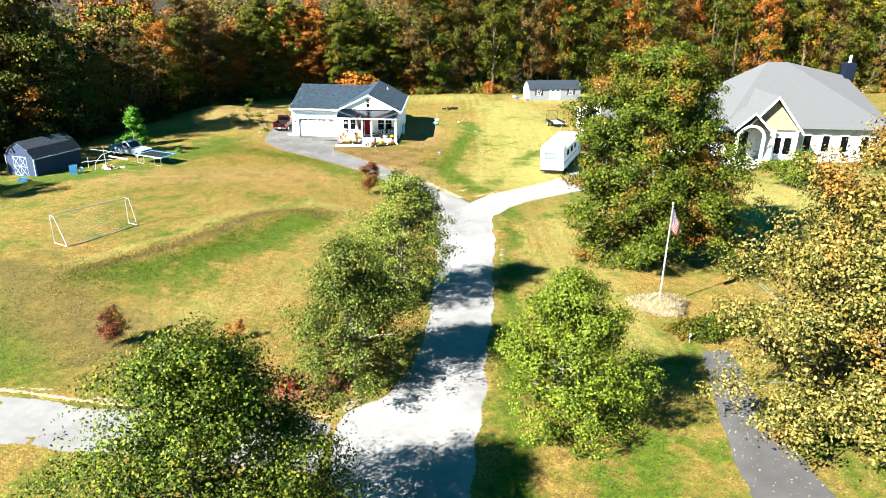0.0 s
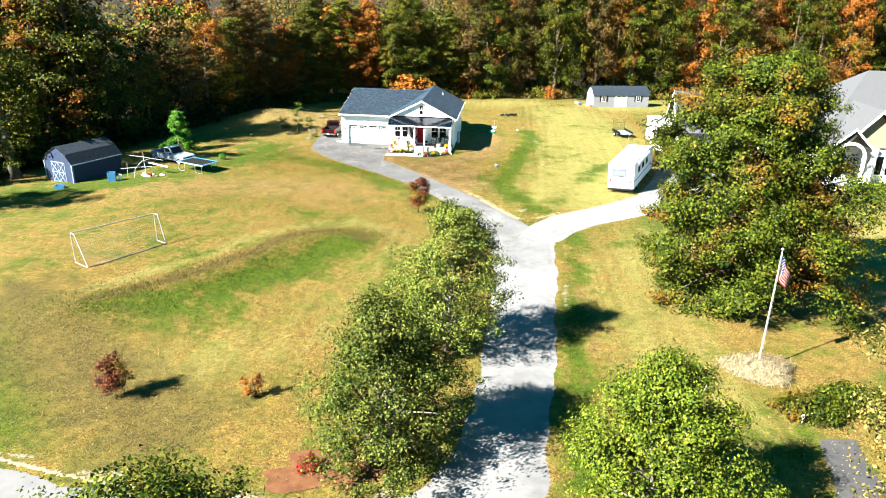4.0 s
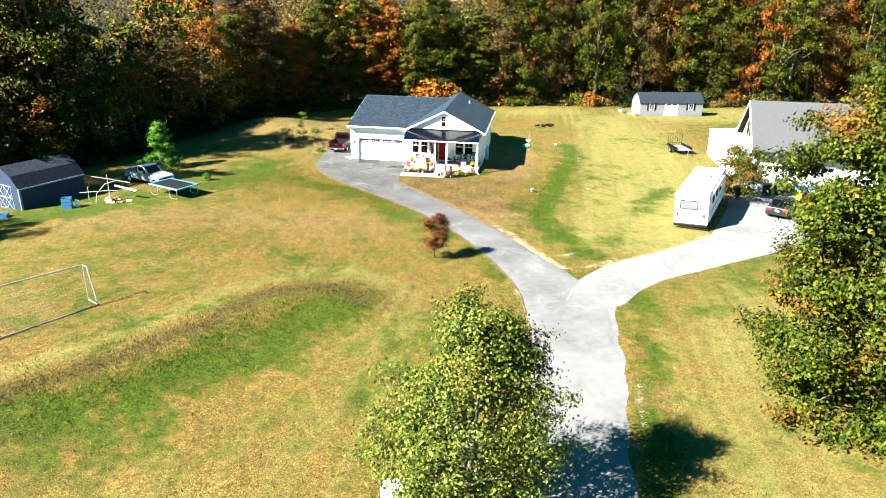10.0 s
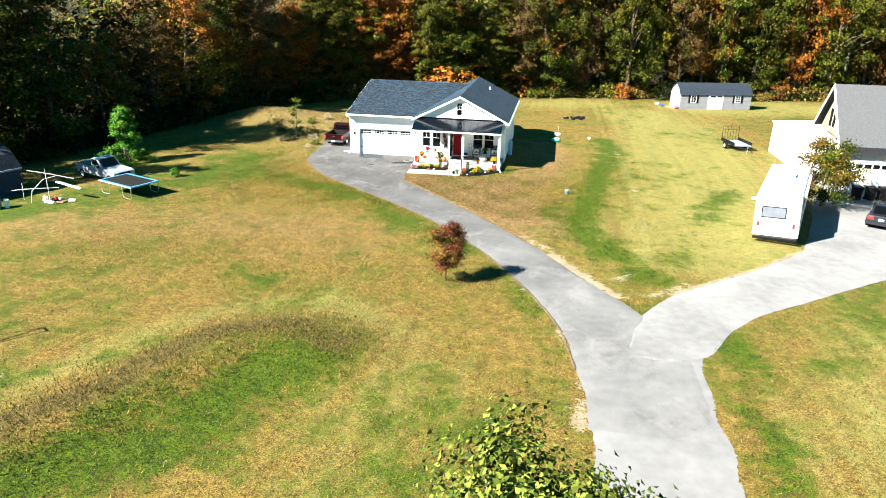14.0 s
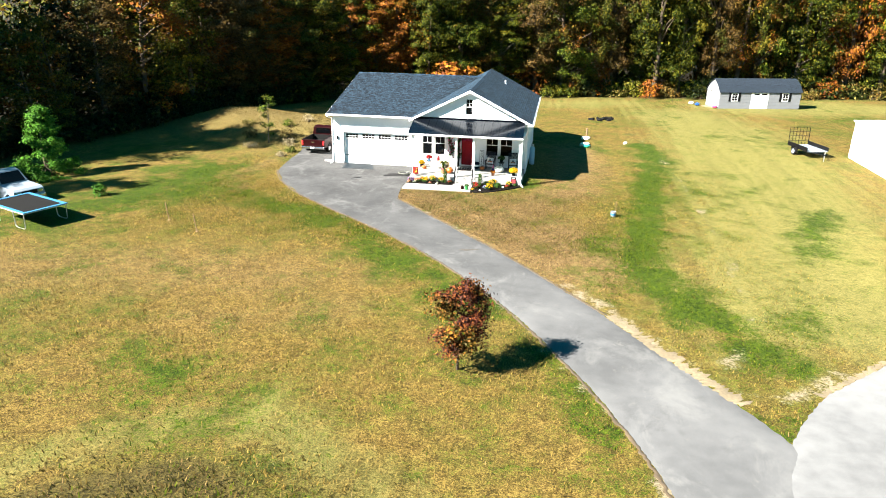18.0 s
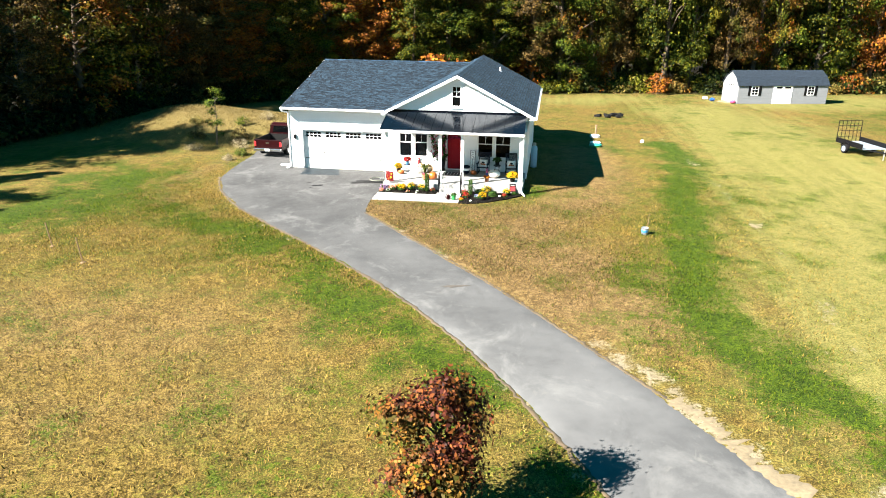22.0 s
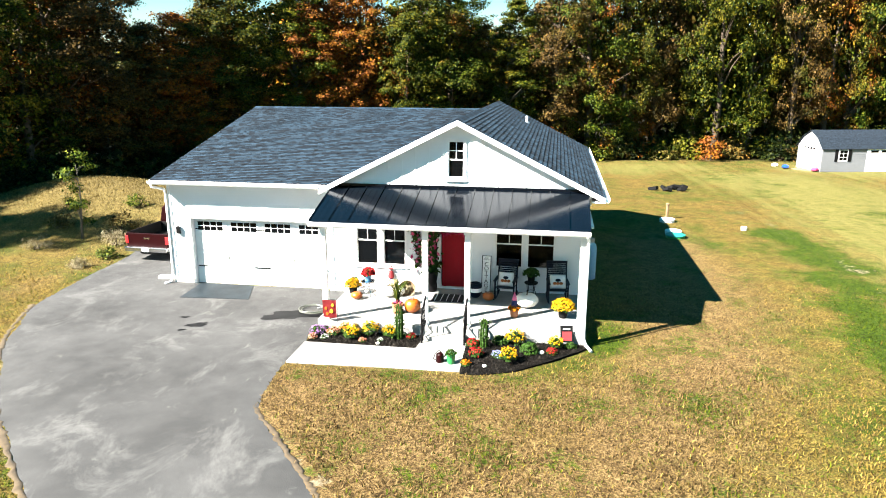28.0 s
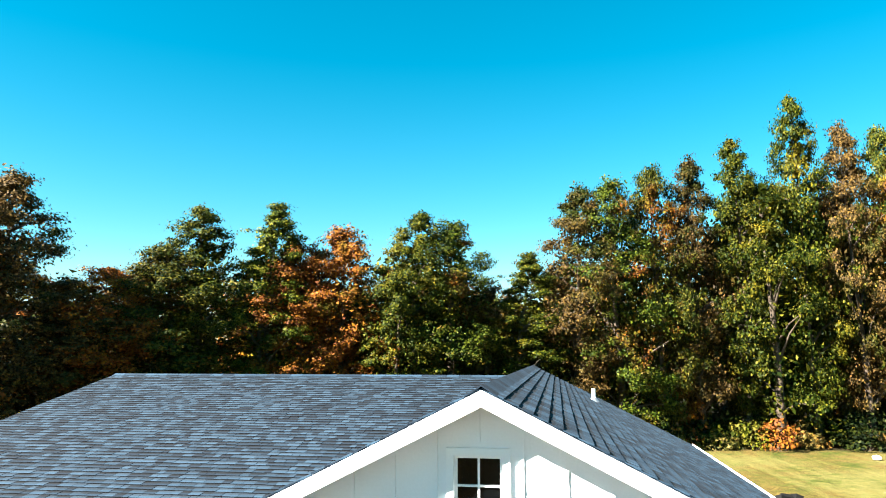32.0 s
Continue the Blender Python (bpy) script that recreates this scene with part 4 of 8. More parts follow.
for row in range(8):
    s = 45.0 + rs.rand() * 2
    while s < seg[-1] - 12:
        i = int(np.searchsorted(seg, s))
        d = edge[min(i + 2, 399)] - edge[max(i - 2, 0)]
        nrm = np.array([-d[1], d[0]]) / np.linalg.norm(d)
        p = edge[i] + nrm * (1.6 + row * 4.4 + rs.randn() * 1.0)
        s += 4.2 * (0.7 + 0.6 * rs.rand()) * (1 + 0.14 * row)
        if row == 0 and any(math.hypot(p[0] - a, p[1] - b) < 2.6 for a, b in stand):
            continue
        hgt = tops(*p) * ((0.90, 0.86, 0.88, 0.92, 0.95, 1.0, 1.05, 1.1)[row] + 0.16 * rs.rand())
        q = bearing(*p)
        # western rows out of view, their heights chosen for the shade they cast
        if row >= 2 and q < -106:
            hgt = (15.5, 21)[row > 2] * (0.9 + 0.2 * rs.rand())
        # deep western rows kept tall to shade the woods before them
        if row >= 2 and -93.5 < q < -70:
            hgt = 24 * (0.9 + 0.2 * rs.rand())
        if row > 3 and not -52 < q < 4:
            continue
        if q < -30:
            kind = rs.choice(7, p=(0.26, 0.14, 0.07, 0.17, 0.08, 0.18, 0.10))
        elif q < 3:
            kind = rs.choice(7, p=(0.32, 0.14, 0.14, 0.08, 0.14, 0.14, 0.04))
        else:
            kind = rs.choice(7, p=(0.18, 0.11, 0.05, 0.24, 0.12, 0.20, 0.10))
        wood_tree(int(kind), p[0], p[1], hgt, row == 0)

# added western trees, placed for their shadows on mound, shed roof and lawn
for x, y, hgt, kind in ((-43.5, -37.5, 15, 3), (-45.0, -42.0, 20, 1), (-37.8, -21.3, 19, 4), (-38.8, -8.6, 25.0, 0), (-40.0, -6.2, 22.5, 3)):
    wood_tree(kind, x, y, hgt)

# any kind not yet planted stands deep in the woods
for k, ob in enumerate(o for o in NEAR + FAR + HERO if id(o) in UNUSED):
    plant(ob, 20 + 6 * k, 72)

# single trees: pine, crape myrtle, young tree on the mound
plant(make_tree("pine", "young bright green pine beside the old truck", 5.7, 2.1, 0.01, "cone", 560, 44, 0.12, "leaf_pine", "bark", 91, 30, 0.01, 0.075, bough=0.09, low=1.6), -27.4, -7.2)
plant(make_tree("crape_myrtle", "olive green crape myrtle beside the motorhome", 5.2, 2.2, 0.14, "round", 190, 50, 0.16, "leaf_oak", "pale_bark", 92, 24, 0.02, 0.15, stems=3), 28.3, -8.2)
plant(make_tree("young_tree", "thin young tree with few green leaves on the mound", 3.9, 0.95, 0.14, "oval", 56, 18, 0.12, "leaf_birch_dark", "grey_bark", 93, 18, 0.02, 0.14), -16.7, 4.9)

# the depth of the woods behind
rs = np.random.RandomState(8)


def deep_woods(count, near, far, per, leaf, spread, rise=0.85, floor=0.0):
    cen = []
    for k in range(count):
        i = rs.randint(60, 399)
        d = edge[min(i + 2, 399)] - edge[max(i - 2, 0)]
        nrm = np.array([-d[1], d[0]]) / np.linalg.norm(d)
        p = edge[i] + nrm * (near + (far - near) * rs.rand())
        cen.append((p[0], p[1], land_at(p[0], p[1]) + max(tops(*p), floor) * (0.05 + rise * rs.rand() ** 0.8)))
    cen = np.array(cen)
    return leaf_quads(cen, np.full(len(cen), spread), np.tile([0, -0.6, 0.3], (len(cen), 1)), per, leaf, rs)


tagged(quads("far_woods", np.concatenate([deep_woods(4600, 19, 53, 12, 0.65, 1.5), deep_woods(7500, 52, 230, 13, 0.9, 2.6, 0.95, 17.0)]), "leaf_far"), "deep autumn woods behind the front trees", "woods", kind="stuff")


# ---- the white house ----
def shingle_material(name, stops, rough=0.9):
    m, n, l, b = nodes_of(name)
    geo, oi, tc = n.new("ShaderNodeNewGeometry"), n.new("ShaderNodeObjectInfo"), n.new("ShaderNodeTexCoord")
    ad, fr = n.new("ShaderNodeMath"), n.new("ShaderNodeMath")
    ad.operation, fr.operation = "ADD", "FRACT"
    l.new(geo.outputs["Random Per Island"], ad.inputs[0])
    l.new(oi.outputs["Random"], ad.inputs[1])
    l.new(ad.outputs[0], fr.inputs[0])
    r = ramp_node(n, stops)
    nz = n.new("ShaderNodeTexNoise")
    nz.inputs["Scale"].default_value, nz.inputs["Detail"].default_value = 180, 2
    l.new(tc.outputs["Object"], nz.inputs["Vector"])
    mxv = n.new("ShaderNodeMath")
    mxv.operation = "MULTIPLY_ADD"
    mxv.inputs[1].default_value, mxv.inputs[2].default_value = 0.5, -0.25
    l.new(nz.outputs[0], mxv.inputs[0])
    ad2 = n.new("ShaderNodeMath")
    ad2.operation = "ADD"
    l.new(fr.outputs[0], ad2.inputs[0])
    l.new(mxv.outputs[0], ad2.inputs[1])
    l.new(ad2.outputs[0], r.inputs[0])
    l.new(r.outputs[0], b.inputs["Base Color"])
    b.inputs["Roughness"].default_value = rough
    b.inputs["Specular IOR Level"].default_value = 0.2
    bp = n.new("ShaderNodeBump")
    bp.inputs["Strength"].default_value, bp.inputs["Distance"].default_value = 0.5, 0.004
    l.new(nz.outputs[0], bp.inputs["Height"])
    l.new(bp.outputs[0], b.inputs["Normal"])
    return m


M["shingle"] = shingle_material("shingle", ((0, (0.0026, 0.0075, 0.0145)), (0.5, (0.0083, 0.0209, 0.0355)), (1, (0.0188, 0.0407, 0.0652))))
# dark band of each shingle: course and tab shadows put into the colour
M["shingle_shade_band"] = shingle_material("shingle_shade_band", ((0, (0.0014, 0.0023, 0.0040)), (0.45, (0.0030, 0.0052, 0.0080)), (0.55, (0.0099, 0.0174, 0.0267)), (1, (0.0148, 0.0249, 0.0360))))
# butt edges near black: the shadow line below each course put into colour
M["shingle_shade_edge"] = plain("shingle_shade_edge", (0.0030, 0.0035, 0.0045), 0.95, vary=0.4, scale=20, spec=0.12)
M["shingle_grey"] = plain("shingle_grey", (0.044, 0.046, 0.050), 0.9, vary=0.25, scale=9, bump=0.6, grain=16, spec=0.2)

house = thing("house", "white ranch house with dark shingle roof and front porch", "house")
GX0, GX1, WX0, WX1 = -9.5, -3.1, -3.1, 4.55
EAVE, RIDGE_Y, RIDGE_Z = 3.72, 8.2, 5.70
WR_X, WR_Z, WR_S = 0.70, 5.88, 0.5


def pierced(x0, x1, z0, z1, y0, y1, holes):
    """A wall in the x-z plane with rectangular openings through it."""
    bm = bmesh.new()
    xs = sorted({x0, x1, *[h[0] for h in holes], *[h[1] for h in holes]})
    for a, c in zip(xs, xs[1:]):
        cut = sorted((h[2], h[3]) for h in holes if h[0] <= a + 1e-6 and h[1] >= c - 1e-6)
        z = z0
        for lo, hi in cut:
            if lo > z:
                box(a, c, y0, y1, z, lo, bm=bm)
            z = hi
        if z < z1:
            box(a, c, y0, y1, z, z1, bm=bm)
    bmesh.ops.remove_doubles(bm, verts=bm.verts[:], dist=1e-4)
    return bm


def lap_boards(parent, x0, x1, z0, z1, y, holes, step=0.15):
    """Lap siding in front of a wall that faces -y, stopping at the openings."""
    z = z0
    while z < z1 - 0.03:
        top = min(z + step, z1)
        spans = [(x0, x1)]
        for h in holes:
            if h[2] - 0.05 < top and h[3] + 0.05 > z:
                spans = [s for a, c in spans for s in ((a, min(c, h[0] - 0.07)), (max(a, h[1] + 0.07), c)) if s[1] - s[0] > 0.03]
        for a, c in spans:
            part("siding_board", prism(((y, z), (y - 0.022, z), (y - 0.006, top), (y, top)), "x", a, c), "siding", parent)
        z = top


GDOOR = (-8.75, -3.85, -0.1, 2.36)
garage = part("garage_wall", pierced(GX0, GX1, -0.1, EAVE - 0.05, 0.13, 0.33, [GDOOR]), "siding", house)
part("left_wall", box(GX0, GX0 + 0.2, 0.33, 15.6, -0.1, EAVE - 0.05), "siding", house)
part("left_gable", prism(((0.13, EAVE - 0.05), (15.6, EAVE - 0.05), (RIDGE_Y, RIDGE_Z - 0.12)), "x", GX0, GX0 + 0.2), "siding", house)
part("back_wall", box(GX0 + 0.2, 0.2, 15.4, 15.6, -0.1, EAVE - 0.05), "siding", house)
part("inner_wall", box(0.0, 0.2, 12.0, 15.4, -0.1, EAVE - 0.05), "siding", house)
lap_boards(garage, GX0, GX1, 0.0, EAVE - 0.06, 0.13, [GDOOR], 0.17)
WIN = [(-2.84, -2.14, 1.06, 2.38), (-1.94, -1.22, 1.06, 2.38), (1.72, 2.56, 1.16, 2.40), (2.72, 3.56, 1.16, 2.40)]
DOOR = (-0.05, 0.87, 0.36, 2.40)
front = part("front_wall", pierced(WX0, WX1, -0.1, 3.5, 0.0, 0.18, WIN + [DOOR]), "siding", house)
lap_boards(front, WX0 + 0.03, WX1 - 0.12, 0.40, 3.12, 0.0, WIN + [DOOR], 0.15)
part("right_wall", box(WX1 - 0.18, WX1, 0.18, 12.0, -0.1, EAVE - 0.02), "siding", house)
part("rear_wall", box(0.2, WX1 - 0.18, 11.82, 12.0, -0.1, EAVE - 0.02), "siding", house)
part("rear_gable", prism(((-3.0, EAVE - 0.02), (4.5, EAVE - 0.02), (WR_X, WR_Z - 0.14)), "y", 11.82, 12.0), "siding", house)
part("dark_interior", box(GX0 + 0.25, WX1 - 0.25, 3.0, 3.1, 0, 3.2), "dark_room", house)
part("interior_floor", box(GX0 + 0.25, WX1 - 0.25, 0.4, 3.0, 0.0, 0.05), "dark_room", house)
part("garage_ceiling", box(GX0 + 0.2, WX1 - 0.18, 0.35, 11.8, 3.3, 3.36), "dark_room", house)
part("foundation", box(GX0 + 0.03, -8.78, 0.06, 0.12, -0.1, 0.22), "concrete", house)

# gable over the porch, vertical boards and battens
GW = (0.40, 0.86, 4.20, 5.26)


def gable_top(x):
    return WR_Z - 0.125 - WR_S * abs(x - WR_X)


gable = part("gable_wall", prism(((WX0, 3.5), (GW[0], 3.5), (GW[0], gable_top(GW[0])), (WX0, gable_top(WX0))), "y", -1.40, -1.25), "siding", house)
part("gable_wall", prism(((GW[1], 3.5), (WX1, 3.5), (WX1, gable_top(WX1)), (GW[1], gable_top(GW[1]))), "y", -1.40, -1.25), "siding", house)
part("gable_wall", box(GW[0], GW[1], -1.40, -1.25, 3.5, GW[2]), "siding", house)
part("gable_wall", prism(((GW[0], GW[3]), (GW[1], GW[3]), (GW[1], gable_top(GW[1])), (WR_X, gable_top(WR_X)), (GW[0], gable_top(GW[0]))), "y", -1.40, -1.25), "siding", house)
for k in range(-9, 10):
    x = 0.63 + k * 0.405
    lo = 3.95 if not GW[0] - 0.1 < x < GW[1] + 0.1 else GW[3] + 0.12
    if gable_top(x) - lo > 0.05 and WX0 < x < WX1:
        part("batten", box(x - 0.02, x + 0.02, -1.417, -1.40, lo, gable_top(x) - 0.01), "siding", gable)
part("porch_ceiling", box(WX0, WX1, -3.20, 0.0, 3.225, 3.265), "white_paint", house)


def window(name, hole, y, parent, rows, cols, upper=0.42, trim=0.07, curtain=False, lite="upper", sill=True):
    """A double-hung window set in an opening of a wall that faces -y."""
    x0, x1, z0, z1 = hole
    w = thing(name, "", "")
    for key in ("label", "category"):
        if key in w:
            del w[key]
    w.parent = parent
    bm = bmesh.new()
    for a, c, d, e in ((x0 - trim, x0, z0 - trim, z1 + trim), (x1, x1 + trim, z0 - trim, z1 + trim), (x0, x1, z1, z1 + trim), (x0, x1, z0 - trim, z0)):
        box(a, c, y - 0.035, y - 0.001, d, e, bm=bm)
    part("window_frame", bm, "white_trim", w)
    if sill:
        part("window_sill", box(x0 - trim - 0.03, x1 + trim + 0.03, y - 0.07, y - 0.036, z0 - trim - 0.03, z0 - trim + 0.02), "white_trim", w)
    bm = bmesh.new()
    zm = z1 - (z1 - z0) * upper
    s = 0.028
    for a, c, d, e in ((x0, x0 + s, z0, z1), (x1 - s, x1, z0, z1), (x0 + s, x1 - s, z1 - s, z1), (x0 + s, x1 - s, z0, z0 + s), (x0 + s, x1 - s, zm - s, zm + s * 0.4)):
        box(a, c, y + 0.02, y + 0.06, d, e, bm=bm)
    for j in range(1, cols):
        x = x0 + (x1 - x0) * j / cols
        box(x - 0.01, x + 0.01, y + 0.025, y + 0.05, zm, z1 - s, bm=bm)
    for j in range(1, rows):
        z = zm + (z1 - s - zm) * j / rows
        box(x0 + s, x1 - s, y + 0.026, y + 0.049, z - 0.01, z + 0.01, bm=bm)
    part("sash", bm, "white_trim", w)
    part("pane", box(x0 + s, x1 - s, y + 0.045, y + 0.052, zm, z1 - s), "glass", w)
    part("pane", box(x0 + s, x1 - s, y + 0.045, y + 0.052, z0 + s, zm - s), "glass", w)
    if curtain:
        for a, c in ((x0, x0 + 0.26), (x1 - 0.26, x1)):
            bm = bmesh.new()
            n = 12
            lo = [bm.verts.new((a + (c - a) * i / n, y + 0.14 + 0.02 * math.sin(i * 2.1), z0 - 0.05)) for i in range(n + 1)]
            hi = [bm.verts.new((a + (c - a) * i / n, y + 0.14 + 0.02 * math.sin(i * 2.1), z1 + 0.05)) for i in range(n + 1)]
            for i in range(n):
                bm.faces.new((lo[i], lo[i + 1], hi[i + 1], hi[i]))
            bmesh.ops.solidify(bm, geom=bm.faces[:], thickness=0.006)
            part("curtain", bm, "curtain", w)
    return w


for i, h in enumerate(WIN):
    window("window", h, 0.0, house, 1, 2, 0.38, curtain=i > 1)
window("gable_window", GW, -1.40, house, 2, 2, 0.50)
part("gable_window_back", box(GW[0] - 0.2, GW[1] + 0.2, -0.9, -0.85, GW[2] - 0.2, gable_top(GW[1]) - 0.15), "dark_room", house)

# front door
door = part("front_door", box(DOOR[0] + 0.03, DOOR[1] - 0.03, 0.06, 0.11, DOOR[2] + 0.05, DOOR[3] - 0.03, 0.004), "red_paint", house, "dark red panelled front door")
for k in range(6):
    x = DOOR[0] + 0.09 + k * 0.128
    part("door_board", box(x, x + 0.10, 0.052, 0.06, DOOR[2] + 0.14, DOOR[3] - 0.12), "red_paint", door)
part("door_handle", tube([(0.76, 0.06, 1.36), (0.76, 0.0, 1.36), (0.70, -0.01, 1.36)], 0.012, 8), "black_metal", door)
bm = bmesh.new()
for a, c, d, e in ((DOOR[0] - 0.11, DOOR[0], 0.36, 2.51), (DOOR[1], DOOR[1] + 0.11, 0.36, 2.51), (DOOR[0], DOOR[1], 2.40, 2.51)):
    box(a, c, -0.04, -0.001, d, e, bm=bm)
part("door_frame", bm, "white_trim", house)
part("threshold", box(DOOR[0], DOOR[1], -0.06, 0.12, 0.361, 0.41, 0.004), "white_trim", house)

# garage door: four sections, arched-panel stamping, one row of lights
gdoor = part("garage_door", box(GDOOR[0] - 0.02, GDOOR[1] + 0.02, 0.345, 0.36, 0.0, 2.42), "white_paint", house, "white sectional double garage door with small windows")
for s in range(4):
    z0, z1 = 0.01 + s * 0.587, 0.01 + (s + 1) * 0.587 - 0.008
    for c in range(4):
        x0 = GDOOR[0] + 0.02 + c * 1.22
        sec = part("door_section", box(x0, x0 + 1.215, 0.30, 0.344, z0, z1, 0.006), "white_paint", gdoor)
        if s == 3:
            part("light_frame", box(x0 + 0.11, x0 + 1.09, 0.285, 0.299, z0 + 0.12, z1 - 0.10, 0.004), "white_trim", gdoor)
            for a in range(4):
                for r in range(2):
                    px, pz = x0 + 0.135 + a * 0.234, z0 + 0.142 + r * 0.164
                    part("pane", box(px, px + 0.205, 0.279, 0.284, pz, pz + 0.14), "glass", gdoor)
        else:
            for a in range(2):
                part("stamped_panel", box(x0 + 0.08 + a * 0.56, x0 + 0.57 + a * 0.56, 0.292, 0.299, z0 + 0.07, z1 - 0.07, 0.003), "white_paint", gdoor)
for x in (-7.56, -5.10):
    for dx in (-0.05, 0.05):
        part("pull_handle", tube([(x + dx, 0.29, 1.12), (x + dx, 0.25, 1.08), (x + dx, 0.25, 0.94), (x + dx, 0.29, 0.90)], 0.011, 6), "black_metal", gdoor)
for x0, x1, z in ((-8.7, -8.35, 1.95), (-8.7, -8.35, 0.63), (-6.62, -6.02, 1.97), (-6.62, -6.02, 0.64), (-4.2, -3.9, 1.97), (-4.2, -3.9, 0.64)):
    part("strap_hinge", box(x0, x1, 0.284, 0.298, z - 0.018, z + 0.018, 0.003), "black_metal", gdoor)
bm = bmesh.new()
for a, c, d, e in ((GDOOR[0] - 0.16, GDOOR[0] + 0.005, 0.0, 2.54), (GDOOR[1] - 0.005, GDOOR[1] + 0.16, 0.0, 2.54), (GDOOR[0] + 0.005, GDOOR[1] - 0.005, 2.355, 2.54)):
    box(a, c, 0.085, 0.329, d, e, bm=bm)
part("garage_door_frame", bm, "white_trim", house)
part("corner_board", box(GX0 - 0.02, GX0 + 0.09, 0.09, 0.2, 0.0, EAVE - 0.06), "white_trim", house)
part("corner_board", box(WX1 - 0.10, WX1 + 0.02, -0.03, 0.08, 0.36, 3.28), "white_trim", house)

# roofs: deck, fascia, soffit, then the shingles
MS = (RIDGE_Z - (EAVE + 0.0)) / (RIDGE_Y + 0.40)
part("roof_deck", prism(((-0.40, EAVE), (RIDGE_Y, RIDGE_Z), (16.0, EAVE + 0.1), (16.0, EAVE), (RIDGE_Y, RIDGE_Z - 0.10), (-0.40, EAVE - 0.10)), "x", -9.78, 0.5), "shingle", house)
part("wing_roof_deck", prism(((-3.45, WR_Z - 4.15 * WR_S), (WR_X, WR_Z), (4.89, WR_Z - 4.19 * WR_S), (4.89, WR_Z - 4.19 * WR_S - 0.05), (WR_X, WR_Z - 0.12), (-3.45, WR_Z - 4.15 * WR_S - 0.05)), "y", -1.72, 12.38), "shingle", house)
part("soffit", box(-9.78, -3.1, -0.38, 0.13, EAVE - 0.15, EAVE - 0.11), "white_trim", house)
part("soffit", box(4.55, 4.87, -1.7, 12.3, 3.62, 3.66), "white_trim", house)
for x0, z0, x1, z1 in ((-3.47, WR_Z - 4.17 * WR_S, WR_X, WR_Z), (WR_X, WR_Z, 4.91, WR_Z - 4.21 * WR_S)):
    part("rake_board", prism(((x0, z0 - 0.15), (x1, z1 - 0.15), (x1, z1 - 0.002), (x0, z0 - 0.002)), "y", -1.765, -1.722), "white_trim", house)
    part("rake_soffit", prism(((x0, z0 - 0.14), (x1, z1 - 0.14), (x1, z1 - 0.122), (x0, z0 - 0.122)), "y", -1.72, -1.40), "white_trim", house)
    part("rear_rake_board", prism(((x0, z0 - 0.235), (x1, z1 - 0.235), (x1, z1 - 0.002), (x0, z0 - 0.002)), "y", 12.382, 12.42), "white_trim", house)
for y0, z0, y1, z1 in ((-0.42, EAVE, RIDGE_Y, RIDGE_Z), (RIDGE_Y, RIDGE_Z, 16.0, EAVE + 0.1)):
    part("rake_board", prism(((y0, z0 - 0.20), (y1, z1 - 0.20), (y1, z1 - 0.002), (y0, z0 - 0.002)), "x", -9.82, -9.782), "white_trim", house)


def gutter(points, drop=None):
    """A half-round gutter along a straight line of two points."""
    a, c = Vector(points[0]), Vector(points[1])
    d = (c - a).normalized()
    s = Vector((d.y, -d.x, 0))
    prof = [(0.0, 0.0), (0.0, -0.09), (0.03, -0.12), (0.08, -0.12), (0.11, -0.08), (0.12, 0.0), (0.11, 0.0), (0.10, -0.075), (0.075, -0.108), (0.033, -0.108), (0.01, -0.085), (0.01, 0.0)]
    bm = bmesh.new()
    r = [[bm.verts.new(p + s * u + Vector((0, 0, v))) for u, v in prof] for p in (a, c)]
    for k in range(len(prof)):
        j = (k + 1) % len(prof)
        bm.faces.new((r[0][k], r[0][j], r[1][j], r[1][k]))
    bm.faces.new(r[0])
    bm.faces.new(r[1][::-1])
    bmesh.ops.recalc_face_normals(bm, faces=bm.faces[:])
    return part("gutter", bm, "white_trim", house)


part("fascia", box(-9.78, -3.46, -0.425, -0.402, EAVE - 0.16, EAVE - 0.01), "white_trim", house)
part("fascia", box(4.892, 4.915, -1.72, 12.38, 3.62, 3.77), "white_trim", house)
gutter(((-9.82, -0.427, EAVE - 0.02), (-3.46, -0.427, EAVE - 0.02)))
gutter(((4.917, -1.74, 3.77), (4.917, 12.4, 3.77)))
part("downspout", tube([(-9.72, -0.48, EAVE - 0.12), (-9.72, -0.46, EAVE - 0.22), (-9.56, 0.02, EAVE - 0.38), (-9.56, 0.06, EAVE - 0.5), (-9.56, 0.06, 0.25), (-9.60, -0.05, 0.10), (-9.75, -0.2, 0.06)], 0.042, 8), "white_trim", house)


def shingle_mesh(w):
    return [(0, 0, 0.002), (w, 0, 0.002), (w, 0.20, 0.004), (0, 0.20, 0.004), (0, 0, 0.024), (w, 0, 0.024), (w, 0.20, 0.006), (0, 0.20, 0.006), (0, 0.078, 0.0170), (w, 0.078, 0.0170)]


SH_FACES = [(0, 1, 5, 4), (4, 5, 9, 8), (8, 9, 6, 7), (0, 4, 8, 7, 3), (1, 2, 6, 9, 5)]
SH_W = (0.14, 0.19, 0.24, 0.11)
SH_MESH = []
for w in SH_W:
    sm = bpy.data.meshes.new("shingle")
    sm.from_pydata([(x, y, z + 0.002) for x, y, z in shingle_mesh(w - 0.006)], [], SH_FACES)
    sm.materials.append(M["shingle"])
    sm.materials.append(M["shingle_shade_band"])
    sm.materials.append(M["shingle_shade_edge"])
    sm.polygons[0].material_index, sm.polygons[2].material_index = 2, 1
    SH_MESH.append(sm)


